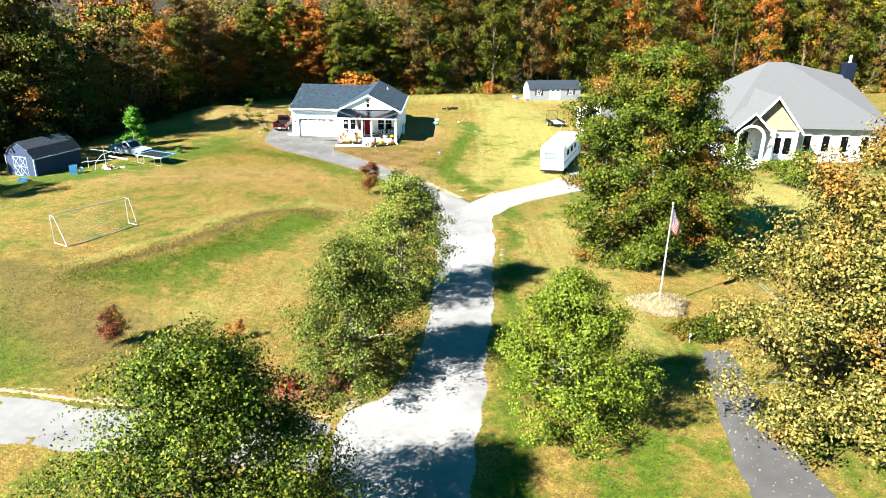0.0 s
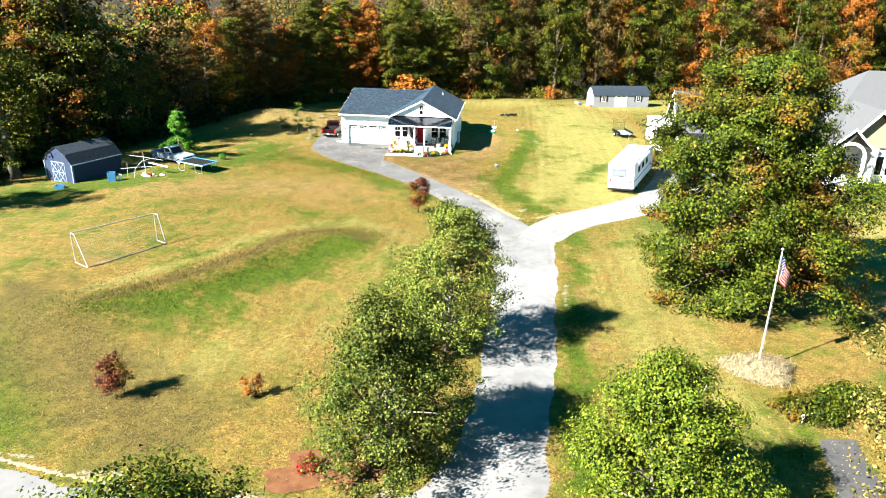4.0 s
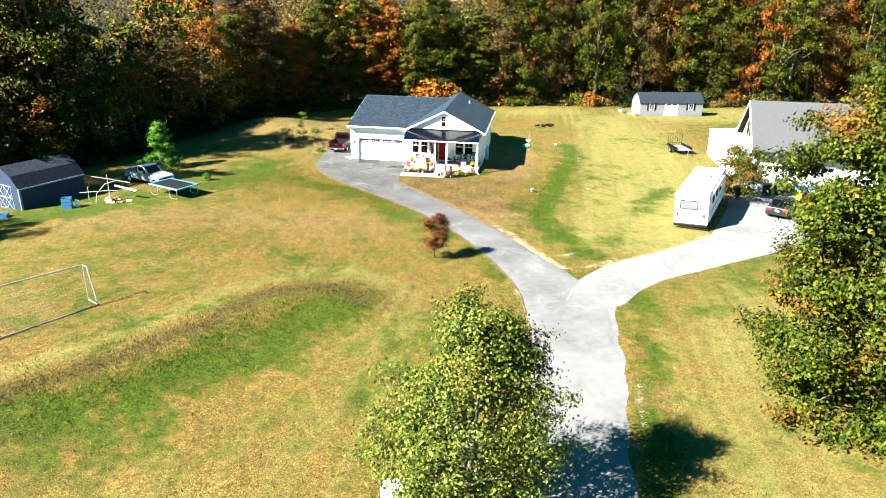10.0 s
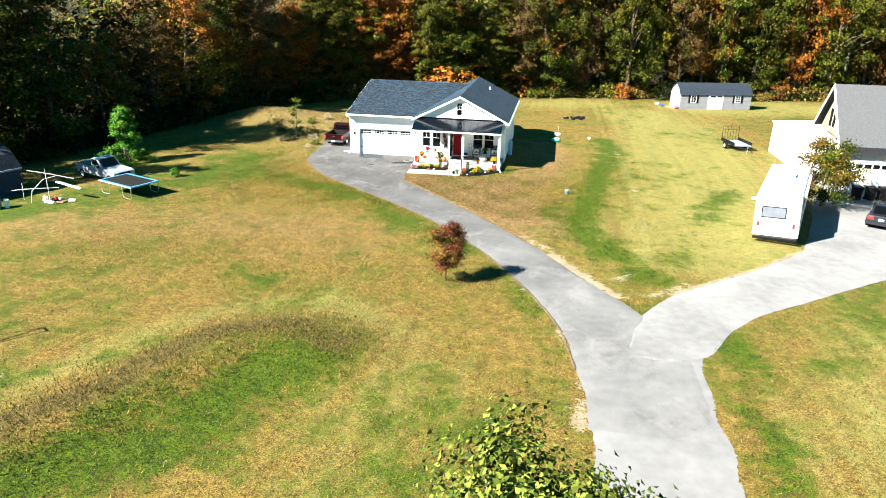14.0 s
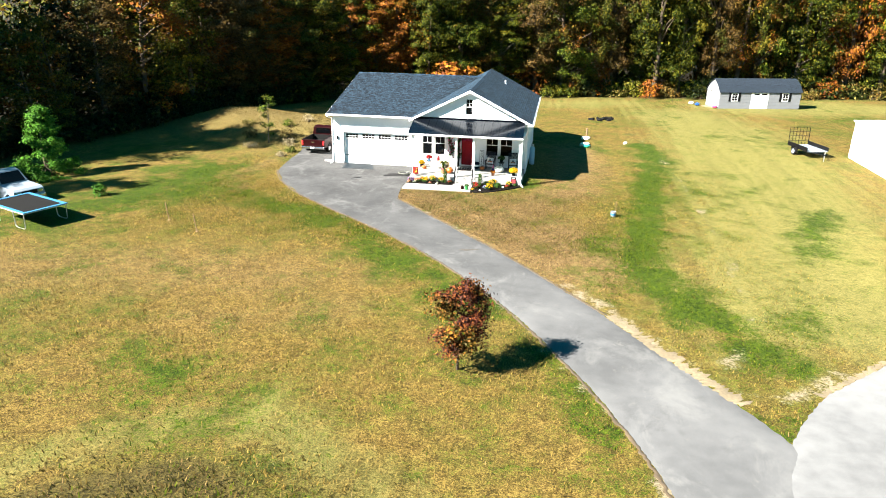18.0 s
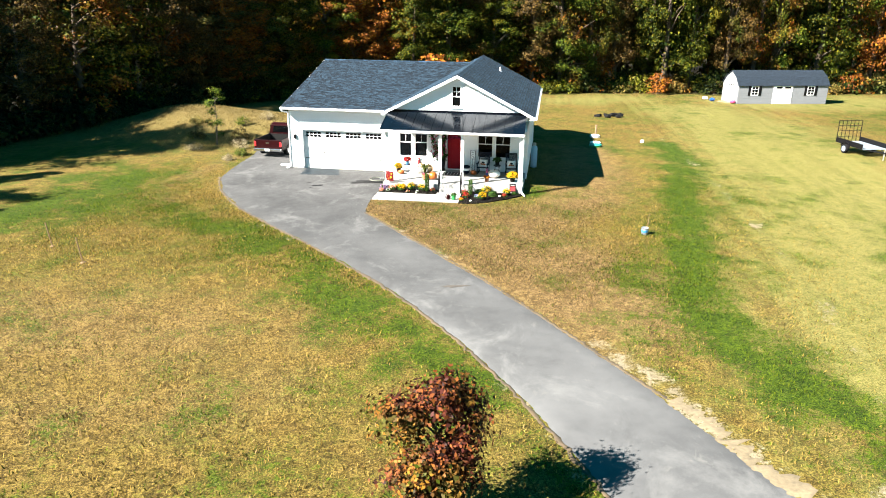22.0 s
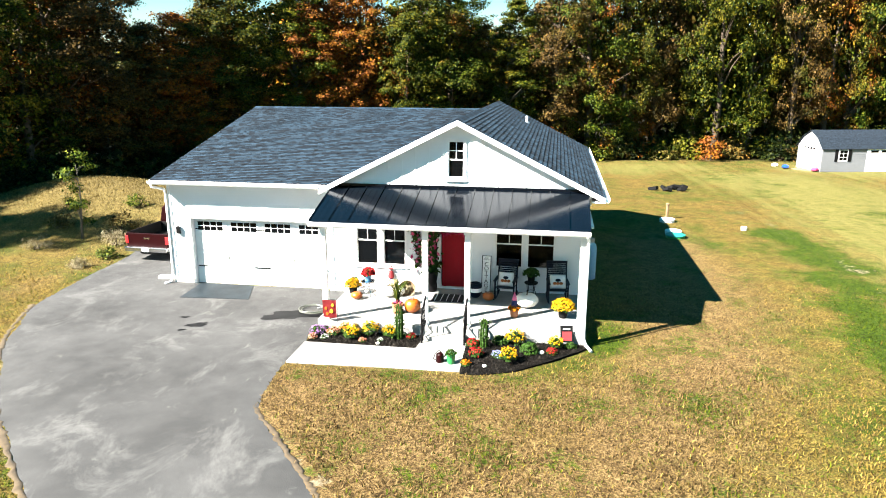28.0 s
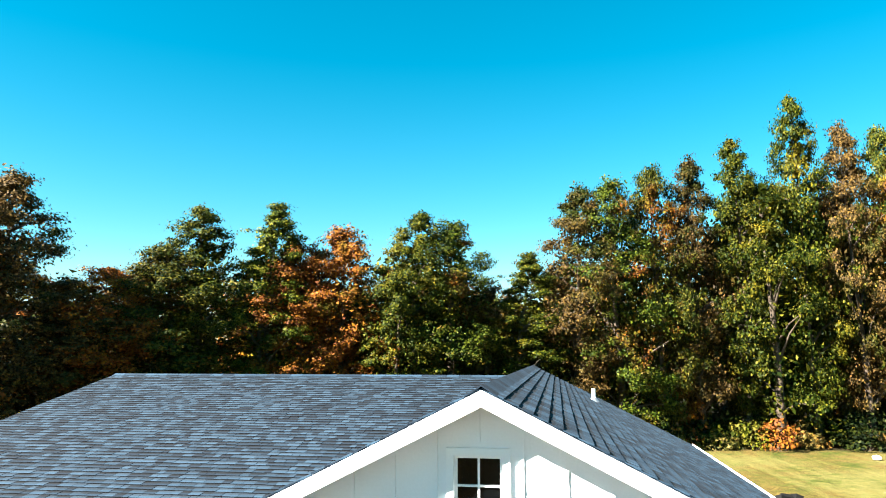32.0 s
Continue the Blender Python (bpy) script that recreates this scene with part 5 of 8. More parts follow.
def lay_shingles(name, origin, along, up, length, rows, limits, near, deck, seed):
    """Courses of shingles from an eave upward. limits(v) gives the span of a course; near(u, v) says which are laid one by one."""
    rnd = random.Random(seed)
    o, a, b = Vector(origin), Vector(along).normalized(), Vector(up).normalized()
    nrm = a.cross(b)
    turn = Matrix((a, b, nrm)).transposed().to_4x4()
    verts, faces, single = [], [], 0
    for r in range(rows):
        v = r * 0.145 - 0.015
        lo, hi = limits(v)
        u = lo - rnd.random() * 0.1
        while u < hi:
            k = rnd.randrange(4)
            w = SH_W[k]
            u0, u1 = max(u, lo), min(u + w, hi)
            lift = rnd.choice((0.0, 0.0, 0.004))
            if u1 - u0 > 0.03:
                if u0 == u and u1 == u + w and near(u, v) and single < 300:
                    ob = new("shingle", SH_MESH[k])
                    ob.parent = deck
                    ob.matrix_basis = Matrix.Translation(o + a * u + b * v + nrm * lift) @ turn
                    single += 1
                else:
                    n0 = len(verts)
                    verts += [tuple(o + a * (u0 + x) + b * (v + y) + nrm * (z + 0.002 + lift)) for x, y, z in shingle_mesh(u1 - u0 - 0.006)]
                    faces += [tuple(i + n0 for i in f) for f in SH_FACES]
            u += w
    ob = raw(name, verts, faces, "shingle", deck)
    ob.data.materials.append(M["shingle_shade_band"])
    ob.data.materials.append(M["shingle_shade_edge"])
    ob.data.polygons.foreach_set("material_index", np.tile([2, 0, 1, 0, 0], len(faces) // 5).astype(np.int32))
    tagged(ob, kind="stuff")


def valley(v):
    z = EAVE + v * MS / math.hypot(1, MS)
    return WR_X - (WR_Z - z) / WR_S + 0.06 + 9.80


deck = part("roof_slope", box(-9.70, -9.6, -0.3, -0.25, EAVE - 0.08, EAVE - 0.04), "shingle", house)
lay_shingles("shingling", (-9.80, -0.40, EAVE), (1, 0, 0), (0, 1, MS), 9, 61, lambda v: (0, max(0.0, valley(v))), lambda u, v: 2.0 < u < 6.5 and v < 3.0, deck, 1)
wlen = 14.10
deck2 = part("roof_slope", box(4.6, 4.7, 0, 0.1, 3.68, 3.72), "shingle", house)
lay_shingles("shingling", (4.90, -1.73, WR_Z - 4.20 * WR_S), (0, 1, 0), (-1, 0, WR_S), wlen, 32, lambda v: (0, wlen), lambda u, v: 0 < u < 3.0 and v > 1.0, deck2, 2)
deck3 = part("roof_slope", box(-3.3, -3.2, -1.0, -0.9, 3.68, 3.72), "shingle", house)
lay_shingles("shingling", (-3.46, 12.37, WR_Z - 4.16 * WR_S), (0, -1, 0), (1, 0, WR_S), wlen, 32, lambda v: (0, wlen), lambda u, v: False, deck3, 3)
for k in range(48):
    y = -1.74 + k * 0.294
    part("ridge_cap", prism(((WR_X - 0.15, WR_Z - 0.15 * WR_S + 0.012), (WR_X, WR_Z + 0.03), (WR_X + 0.15, WR_Z - 0.15 * WR_S + 0.012), (WR_X + 0.15, WR_Z - 0.15 * WR_S + 0.022), (WR_X, WR_Z + 0.044), (WR_X - 0.15, WR_Z - 0.15 * WR_S + 0.022)), "y", y, y + 0.288), "shingle", deck2)
for k in range(34):
    x = -9.8 + k * 0.297
    part("ridge_cap", prism(((RIDGE_Y - 0.15, RIDGE_Z - 0.15 * MS + 0.012), (RIDGE_Y, RIDGE_Z + 0.024), (RIDGE_Y + 0.15, RIDGE_Z - 0.15 * MS + 0.012), (RIDGE_Y + 0.15, RIDGE_Z - 0.15 * MS + 0.022), (RIDGE_Y, RIDGE_Z + 0.036), (RIDGE_Y - 0.15, RIDGE_Z - 0.15 * MS + 0.022)), "x", x, x + 0.291), "shingle", deck)
part("vent_pipe", tube([(2.2, 8.6, 5.05), (2.2, 8.6, 5.42)], 0.05, 12), "white_trim", house)
part("vent_flashing", lathe(((0.14, 0.0), (0.12, 0.02), (0.06, 0.10)), 12, at=(2.2, 8.6, 5.12)), "grey_metal", house)

# standing-seam porch roof
PZ0, PZ1, PY0, PY1, PX0, PX1 = 3.24, 3.90, -3.60, -1.40, -3.12, 4.46
part("porch_roof_frame", prism(((PY1, PZ1 - 0.03), (PY0 + 0.02, PZ0 - 0.03), (PY0 + 0.02, PZ0 - 0.12), (PY1, 3.36)), "x", PX0 + 0.06, PX1 - 0.06), "white_trim", house)
proof = part("porch_roof", prism(((PY1, PZ1), (PY0, PZ0), (PY0, PZ0 - 0.02), (PY1, PZ1 - 0.02)), "x", PX0, PX1), "seam_metal", house, "black standing-seam metal porch roof")
for k in range(15):
    x = PX0 + (PX1 - PX0 - 0.02) * k / 14
    part("seam", prism(((PY1, PZ1 + 0.035), (PY0, PZ0 + 0.035), (PY0, PZ0 + 0.001), (PY1, PZ1 + 0.001)), "x", x, x + 0.02), "seam_metal", proof)
    if k < 14:
        for d in (0.18, 0.36):
            part("rib", prism(((PY1, PZ1 + 0.006), (PY0, PZ0 + 0.006), (PY0, PZ0 + 0.001), (PY1, PZ1 + 0.001)), "x", x + d, x + d + 0.015), "seam_metal", proof)
part("wall_flashing", box(PX0, PX1, PY1 - 0.06, PY1 - 0.001, PZ1 - 0.01, PZ1 + 0.06), "seam_metal", proof)
gutter(((PX0, PY0 - 0.002, PZ0 - 0.03), (PX1, PY0 - 0.002, PZ0 - 0.03)))
part("porch_beam", box(PX0 + 0.16, PX1 - 0.08, -3.44, -3.26, 3.07, 3.22, 0.006), "white_trim", house)
part("side_beam", box(PX1 - 0.26, PX1 - 0.08, -3.25, -0.05, 3.08, 3.22), "white_trim", house)
for x in (-2.80, 0.08, 1.25, 4.30):
    post = part("porch_post", box(x - 0.075, x + 0.075, -3.43, -3.28, 0.362, 3.07, 0.006), "white_trim", house)
    part("post_base", box(x - 0.10, x + 0.10, -3.455, -3.255, 0.361, 0.48, 0.006), "white_trim", post)
    part("post_cap", box(x - 0.10, x + 0.10, -3.455, -3.255, 2.98, 3.069, 0.006), "white_trim", post)
part("downspout", tube([(4.38, -3.66, 3.1), (4.42, -3.55, 2.98), (4.42, -3.50, 2.9), (4.42, -3.50, 0.25), (4.5, -3.62, 0.10), (4.62, -3.85, 0.05)], 0.04, 8), "white_trim", house)
part("porch_floor", box(-3.02, 4.48, -3.5, -0.002, -0.1, 0.36, 0.01), "concrete", house, "pale poured concrete porch floor")
for i, (y0, y1, z) in enumerate(((-3.86, -3.5, 0.18),)):
    part("porch_step", box(0.12, 1.24, y0, y1 - 0.002, -0.1, z, 0.01), "concrete", house)
for x in (0.10, 1.26):
    rail = thing("railing", "", "")
    for key in ("label", "category"):
        if key in rail:
            del rail[key]
    rail.parent = house
    part("rail", tube([(x, -3.2, 1.20), (x, -3.36, 1.22), (x, -4.02, 0.86), (x, -4.06, 0.80)], 0.030, 8), "black_metal", rail)
    part("lower_rail", tube([(x, -3.36, 0.52), (x, -4.02, 0.22)], 0.018, 6), "black_metal", rail)
    for y, z0, z1 in ((-3.36, 0.36, 1.21), (-4.02, 0.04, 0.86)):
        part("rail_post", tube([(x, y, z0), (x, y, z1)], 0.026, 6), "black_metal", rail)
    for k in range(1, 5):
        q = k / 5
        part("picket", tube([(x, -3.36 - 0.66 * q, 0.52 - 0.30 * q), (x, -3.36 - 0.66 * q, 1.21 - 0.35 * q)], 0.013, 5), "black_metal", rail)
walk_way = bmesh.new()
prism(((-3.06, -5.82), (1.36, -5.62), (1.30, -3.87), (0.04, -3.87), (0.02, -4.42), (-3.06, -4.46)), "z", -0.1, 0.065, walk_way)
tagged(part("front_walk", walk_way, "concrete"), "pale poured concrete walk to the porch steps", "walkway", kind="structure")

# wall lantern by the garage, gas cylinder by the side wall
part("wall_lantern", box(-9.27, -9.13, 0.0, 0.08, 1.80, 2.06, 0.02), "black_metal", house, "black wall lantern")
part("lantern_arm", tube([(-9.2, 0.13, 2.02), (-9.2, 0.02, 2.10), (-9.2, 0.04, 2.05)], 0.014, 6), "black_metal", house)
M["tank_blue"] = plain("tank_blue", (0.22, 0.38, 0.48), 0.45, vary=0.08)
tank = thing("gas_cylinder", "upright pale blue gas cylinder beside the house", "gas cylinder", pose(4.86, 3.0, 0))
part("body", lathe(((0.10, 0.0), (0.19, 0.05), (0.19, 1.15), (0.16, 1.30), (0.08, 1.37)), 18), "tank_blue", tank, smooth=True)
part("collar", lathe(((0.08, 1.37), (0.10, 1.38), (0.10, 1.52), (0.085, 1.52)), 14), "grey_metal", tank)
part("valve", box(-0.03, 0.03, -0.03, 0.03, 1.37, 1.47), "chrome", tank)


# ---- things on the porch and in the beds ----
PF = 0.362


def blob(bm, at, r, flat=1.0, seg=10, rings=7, ribs=0, dent=0.0):
    """A rounded body, ribbed like a gourd if wanted."""
    rows = []
    for i in range(rings + 1):
        a = math.pi * i / rings
        row = []
        for k in range(seg):
            p = k * math.tau / seg
            rr = r * math.sin(a) * (1 + (0.07 * math.cos(p * ribs) if ribs else 0))
            z = r * flat * math.cos(a) - dent * r * math.exp(-((math.sin(a) / 0.35) ** 2)) * (1 if a < 1.57 else -1)
            row.append(bm.verts.new((at[0] + rr * math.cos(p), at[1] + rr * math.sin(p), at[2] + z)))
        rows.append(row)
    for a, b in zip(rows, rows[1:]):
        for k in range(seg):
            bm.faces.new((a[k], b[k], b[(k + 1) % seg], a[(k + 1) % seg]))
    bmesh.ops.remove_doubles(bm, verts=bm.verts[:], dist=1e-4)
    bmesh.ops.recalc_face_normals(bm, faces=bm.faces[:])
    return bm


def pumpkin(x, y, z, r, skin, label, flat=0.75):
    e = thing("pumpkin", label, "pumpkin", pose(x, y, z + r * flat))
    part("body", blob(bmesh.new(), (0, 0, 0), r, flat, 24, 12, 12, 0.22), skin, e, smooth=True)
    part("stem", tube([(0, 0, r * flat * 0.7), (0.01, 0, r * flat * 0.95), (0.03, 0.01, r * flat * 1.15)], [0.02, 0.016, 0.02], 6), "wood", e)
    return e


def foliage_ball(name, e, at, r, count, size, mat, seed, flat=0.8):
    rs = np.random.RandomState(seed)
    d = rs.randn(count, 3)
    d /= np.linalg.norm(d, axis=1, keepdims=True)
    d[:, 2] = np.abs(d[:, 2]) * 1.1 - 0.2
    c = np.array(at) + d * r * np.array([1, 1, flat]) * (0.75 + 0.3 * rs.rand(count, 1))
    return quads(name, leaf_quads(c, np.full(count, r * 0.06), d, 3, size, rs), mat, e)


M["flower_yellow"] = leafy("flower_yellow", ((0, (0.272, 0.136, 0.0041)), (1, (0.51, 0.2992, 0.0082))), None, through_light=0.2)
M["flower_orange"] = leafy("flower_orange", ((0, (0.2856, 0.0612, 0.0041)), (1, (0.51, 0.1768, 0.0082))), None, through_light=0.2)
M["flower_red"] = leafy("flower_red", ((0, (0.1496, 0.0041, 0.0068)), (1, (0.374, 0.0204, 0.0204))), None, through_light=0.2)
M["flower_pink"] = leafy("flower_pink", ((0, (0.374, 0.0204, 0.0952)), (1, (0.578, 0.1496, 0.2448))), None, through_light=0.2)
M["flower_wine"] = leafy("flower_wine", ((0, (0.20, 0.004, 0.03)), (1, (0.42, 0.03, 0.09))), None, through_light=0.2)
M["flower_purple"] = leafy("flower_purple", ((0, (0.1904, 0.068, 0.238)), (1, (0.408, 0.2448, 0.4624))), None, through_light=0.2)
M["flower_blue"] = leafy("flower_blue", ((0, (0.17, 0.1904, 0.408)), (1, (0.34, 0.3536, 0.578))), None, through_light=0.2)
M["flower_white"] = leafy("flower_white", ((0, (0.442, 0.442, 0.408)), (1, (0.578, 0.578, 0.544))), None, through_light=0.2)
M["flower_coral"] = leafy("flower_coral", ((0, (0.408, 0.1224, 0.0816)), (1, (0.544, 0.2448, 0.1768))), None, through_light=0.2)
M["leaf_bed"] = leafy("leaf_bed", ((0, (0.0088, 0.0253, 0.0041)), (1, (0.0354, 0.0717, 0.0122))), None)
POT = ((0.105, 0.0), (0.12, 0.02), (0.15, 0.24), (0.165, 0.24), (0.165, 0.28), (0.14, 0.28), (0.13, 0.22))


def potted(name, x, y, z, label, pot_mat, flower_mat, r, seed, pot=1.0, count=260, size=0.05, flat=0.8, leaf=True):
    e = thing(name, label, "potted plant", pose(x, y, z))
    part("pot", lathe([(a * pot, b * pot) for a, b in POT], 18), pot_mat, e, smooth=False)
    top = 0.28 * pot
    if leaf:
        foliage_ball("foliage", e, (0, 0, top + 0.02), r * 0.85, count // 2, size * 1.3, "leaf_bed", seed, flat)
    foliage_ball("bloom", e, (0, 0, top + r * 0.2), r, count, size, flower_mat, seed + 1, flat)
    return e


potted("chrysanthemum_pot", -2.70, -1.05, PF, "yellow chrysanthemum in a black pot on the porch", "rubber", "flower_yellow", 0.27, 41, 0.9)
potted("chrysanthemum_pot", 3.87, -2.20, PF, "round yellow chrysanthemum in a dark pot at the porch edge", "rubber", "flower_yellow", 0.33, 43, 0.95, 380)
pumpkin(-2.44, -1.55, PF, 0.17, "orange_skin", "small yellow-orange pumpkin on the porch floor", 0.7)
pumpkin(1.61, -1.05, PF, 0.17, "orange_skin", "round orange pumpkin beside the sign", 0.85)
pumpkin(-0.47, -2.50, PF, 0.23, "orange_skin", "large orange and yellow pumpkin near the rail", 0.95)
pumpkin(2.80, -1.45, PF, 0.33, "white_skin", "big flat white pumpkin on the porch floor", 0.68)
pumpkin(-1.52, -1.15, PF, 0.25, "white_skin", "cream pumpkin by the front wall", 0.75)
pumpkin(-1.25, -1.02, PF, 0.22, "white_skin", "cream pumpkin with a smaller one on top", 0.72)
pumpkin(-1.36, -1.10, PF + 0.33, 0.16, "tan_skin", "tan pumpkin stacked on two cream pumpkins", 0.7)

basket = thing("basket", "tipped dark wicker basket with straw on the porch", "basket", pose(-0.97, -0.95, PF + 0.21, 70, 0, 20))
part("bowl", lathe(((0.08, -0.16), (0.20, -0.12), (0.26, 0.0), (0.27, 0.03), (0.25, 0.03), (0.19, -0.09), (0.05, -0.12)), 20), "wood", basket)
foliage_ball("straw", basket, (0, 0, -0.05), 0.16, 60, 0.08, "reed", 51)


def metal_stand(x, y, h, r, label, mat):
    e = thing("plant_stand", label, "plant stand", pose(x, y, PF))
    part("tray", lathe(((r, h - 0.02), (r + 0.02, h), (r + 0.02, h + 0.03), (r, h + 0.03)), 16), mat, e)
    for k in range(4):
        a = k * math.pi / 2 + 0.6
        part("leg", tube([(r * 0.8 * math.cos(a), r * 0.8 * math.sin(a), h), (r * 0.7 * math.cos(a), r * 0.7 * math.sin(a), h * 0.5), (r * 1.15 * math.cos(a), r * 1.15 * math.sin(a), 0)], 0.012, 6), mat, e)
    part("ring", tube([(r * 0.72 * math.cos(k * math.tau / 12), r * 0.72 * math.sin(k * math.tau / 12), h * 0.45) for k in range(13)], 0.008, 5), mat, e)
    return e


metal_stand(-2.13, -1.30, 0.50, 0.20, "light grey metal plant stand on the porch", "chrome")
potted("flower_bowl", -2.13, -1.30, PF + 0.53, "red flowers in a pale blue bowl on the stand", "pale_blue", "flower_red", 0.23, 53, 0.75, 150, 0.075)
metal_stand(2.89, -0.55, 0.48, 0.19, "small black metal plant stand between the rocking chairs", "black_metal")
potted("flower_bowl", 2.89, -0.55, PF + 0.51, "white flowers in a dark bowl on the stand", "rubber", "leaf_bed", 0.25, 55, 0.8, 200, 0.08, leaf=False)
e = potted("gnome_pot", 2.49, -2.40, PF, "terracotta pot with autumn flowers and a little ornament", "terracotta", "flower_orange", 0.17, 57, 0.85, 120)
part("ornament", lathe(((0.05, 0.26), (0.09, 0.34), (0.08, 0.48), (0.05, 0.52)), 12), "cloth_blue", e)
part("ornament_hat", lathe(((0.07, 0.52), (0.06, 0.58), (0.015, 0.74), (0.002, 0.78)), 12), "flower_pink", e)
e = potted("grass_pot", -0.89, -2.62, PF, "terracotta pot of tall ornamental grass with pink flowers", "terracotta", "flower_pink", 0.10, 59, 1.1, 30, 0.06, leaf=False)
rs = np.random.RandomState(60)
blades = []
for k in range(46):
    a, ln, out = rs.rand() * 6.28, 0.5 + 0.3 * rs.rand(), 0.15 + 0.3 * rs.rand()
    d, s = np.array([math.cos(a), math.sin(a), 0]), np.array([-math.sin(a), math.cos(a), 0]) * 0.012
    p0, p1, p2 = np.array([0, 0, 0.28]), d * out * 0.4 + np.array([0, 0, 0.28 + ln * 0.7]), d * out + np.array([0, 0, 0.28 + ln])
    blades += [[p0 - s, p0 + s, p1 + s, p1 - s], [p1 - s, p1 + s, p2 + s * 0.2, p2 - s * 0.2]]
quads("blade_tuft", np.array(blades), "leaf_birch", e)
dark = thing("urn", "dark glazed urn with a white band by the door", "urn", pose(1.17, -0.75, PF))
part("body", lathe(((0.12, 0), (0.17, 0.06), (0.21, 0.24), (0.20, 0.40), (0.16, 0.46), (0.14, 0.46), (0.17, 0.36)), 20), "dark_blue_paint", dark, smooth=True)
part("band", lathe(((0.214, 0.2), (0.218, 0.22), (0.216, 0.3), (0.212, 0.32)), 20), "white_paint", dark)

# climbing flowers on a tall pot left of the door
vine = thing("climbing_plant", "pink-flowered vine climbing from a tall black urn", "potted plant", pose(-0.30, -0.35, PF))
part("urn", lathe(((0.16, 0), (0.20, 0.05), (0.17, 0.30), (0.22, 0.62), (0.24, 0.66), (0.20, 0.66), (0.16, 0.5)), 18), "black_paint", vine, smooth=True)
part("trellis", box(-0.20, 0.16, 0.18, 0.21, 0.5, 2.1), "black_paint", vine)
rs = np.random.RandomState(61)
stem = np.stack([0.10 * np.sin(np.linspace(0, 9, 60)) - 0.03, 0.08 + 0.05 * np.cos(np.linspace(0, 7, 60)), np.linspace(0.65, 2.15, 60)], 1)
part("vine_stem", tube([tuple(p) for p in stem[::4]], 0.012, 5), "bark", vine)
quads("foliage", leaf_quads(stem, np.full(60, 0.13), np.tile([0, -1, 0.2], (60, 1)), 8, 0.13, rs), "leaf_bed", vine)
quads("bloom", leaf_quads(stem[14::4] + np.array([0, -0.08, 0]), np.full(12, 0.15), np.tile([0, -1, 0], (12, 1)), 5, 0.15, rs), "flower_pink", vine)["kind"] = "stuff"
garland = thing("garland", "hanging garland of pink flowers on the front wall", "garland", pose(-0.82, -0.12, 1.35))
g = np.stack([0.10 * np.sin(np.linspace(0, 5, 40)), np.zeros(40), np.linspace(-0.25, 1.15, 40)], 1)
part("stem", tube([tuple(p) for p in g[::4]], 0.010, 5), "bark", garland)
quads("foliage", leaf_quads(g, np.full(40, 0.08), np.tile([0, -1, 0.2], (40, 1)), 8, 0.11, rs), "leaf_bed", garland)
quads("bloom", leaf_quads(g[::4] + np.array([0, -0.08, 0]), np.full(10, 0.13), np.tile([0, -1, 0], (10, 1)), 5, 0.15, rs), "flower_pink", garland)["kind"] = "stuff"
wreath = thing("wreath", "red flower swag hung on the front door", "wreath", pose(0.41, 0.02, 2.18))
a = np.linspace(-1.2, 1.2, 30)
g = np.stack([0.40 * np.sin(a), np.full(30, -0.03), 0.16 * np.cos(a) - 0.08], 1)
quads("foliage", leaf_quads(g, np.full(30, 0.04), np.tile([0, -1, 0], (30, 1)), 6, 0.08, rs), "leaf_bed", wreath)
quads("bloom", leaf_quads(g + np.array([0, -0.05, 0]), np.full(30, 0.055), np.tile([0, -1, 0.3], (30, 1)), 4, 0.11, rs), "flower_wine", wreath)["kind"] = "stuff"

mat_ob = thing("doormat", "black and white striped doormat before the red door", "doormat", pose(0.42, -0.95, PF))
part("base", box(-0.55, 0.55, -0.42, 0.30, 0.0, 0.012, 0.003), "black_paint", mat_ob)
for k in range(6):
    x = -0.46 + k * 0.18
    part("stripe", box(x, x + 0.025, -0.41, 0.29, 0.0125, 0.015), "white_paint", mat_ob)

# tall welcome board
board = thing("porch_sign", "tall white wooden sign with black frame reading COTTAGE", "sign", pose(1.46, -0.36, PF, -8, 0, 0) @ Matrix.Diagonal((0.95, 1, 0.87, 1)))
part("panel", box(-0.13, 0.13, -0.015, 0.01, 0.02, 1.38), "white_paint", board)
bm = bmesh.new()
for a0, a1, z0, z1 in ((-0.155, -0.13, 0, 1.40), (0.13, 0.155, 0, 1.40), (-0.13, 0.13, 0, 0.02), (-0.13, 0.13, 1.38, 1.40)):
    box(a0, a1, -0.025, 0.015, z0, z1, bm=bm)
part("frame", bm, "black_paint", board)


def text_part(text, size, m, parent, material, name="lettering"):
    cu = bpy.data.curves.new(name, "FONT")
    cu.body, cu.size, cu.extrude, cu.align_x, cu.align_y = text, size, 0.002, "CENTER", "CENTER"
    ob = bpy.data.objects.new(name, cu)
    scene.collection.objects.link(ob)
    me = bpy.data.meshes.new_from_object(ob.evaluated_get(bpy.context.evaluated_depsgraph_get()))
    bpy.data.objects.remove(ob)
    me.materials.append(M[material])
    o = new(name, me)
    o.parent, o.matrix_basis = parent, m
    return o


for k, ch in enumerate("COTTAGE"):
    text_part(ch, 0.20, pose(0, -0.018, 1.08 - k * 0.158, 90, 0, 0), board, "black_paint", "letter")
for k, w in enumerate((0.16, 0.18, 0.12)):
    part("small_writing", box(-w / 2, w / 2, -0.018, -0.0155, 1.24 + k * 0.035, 1.255 + k * 0.035), "black_paint", board)


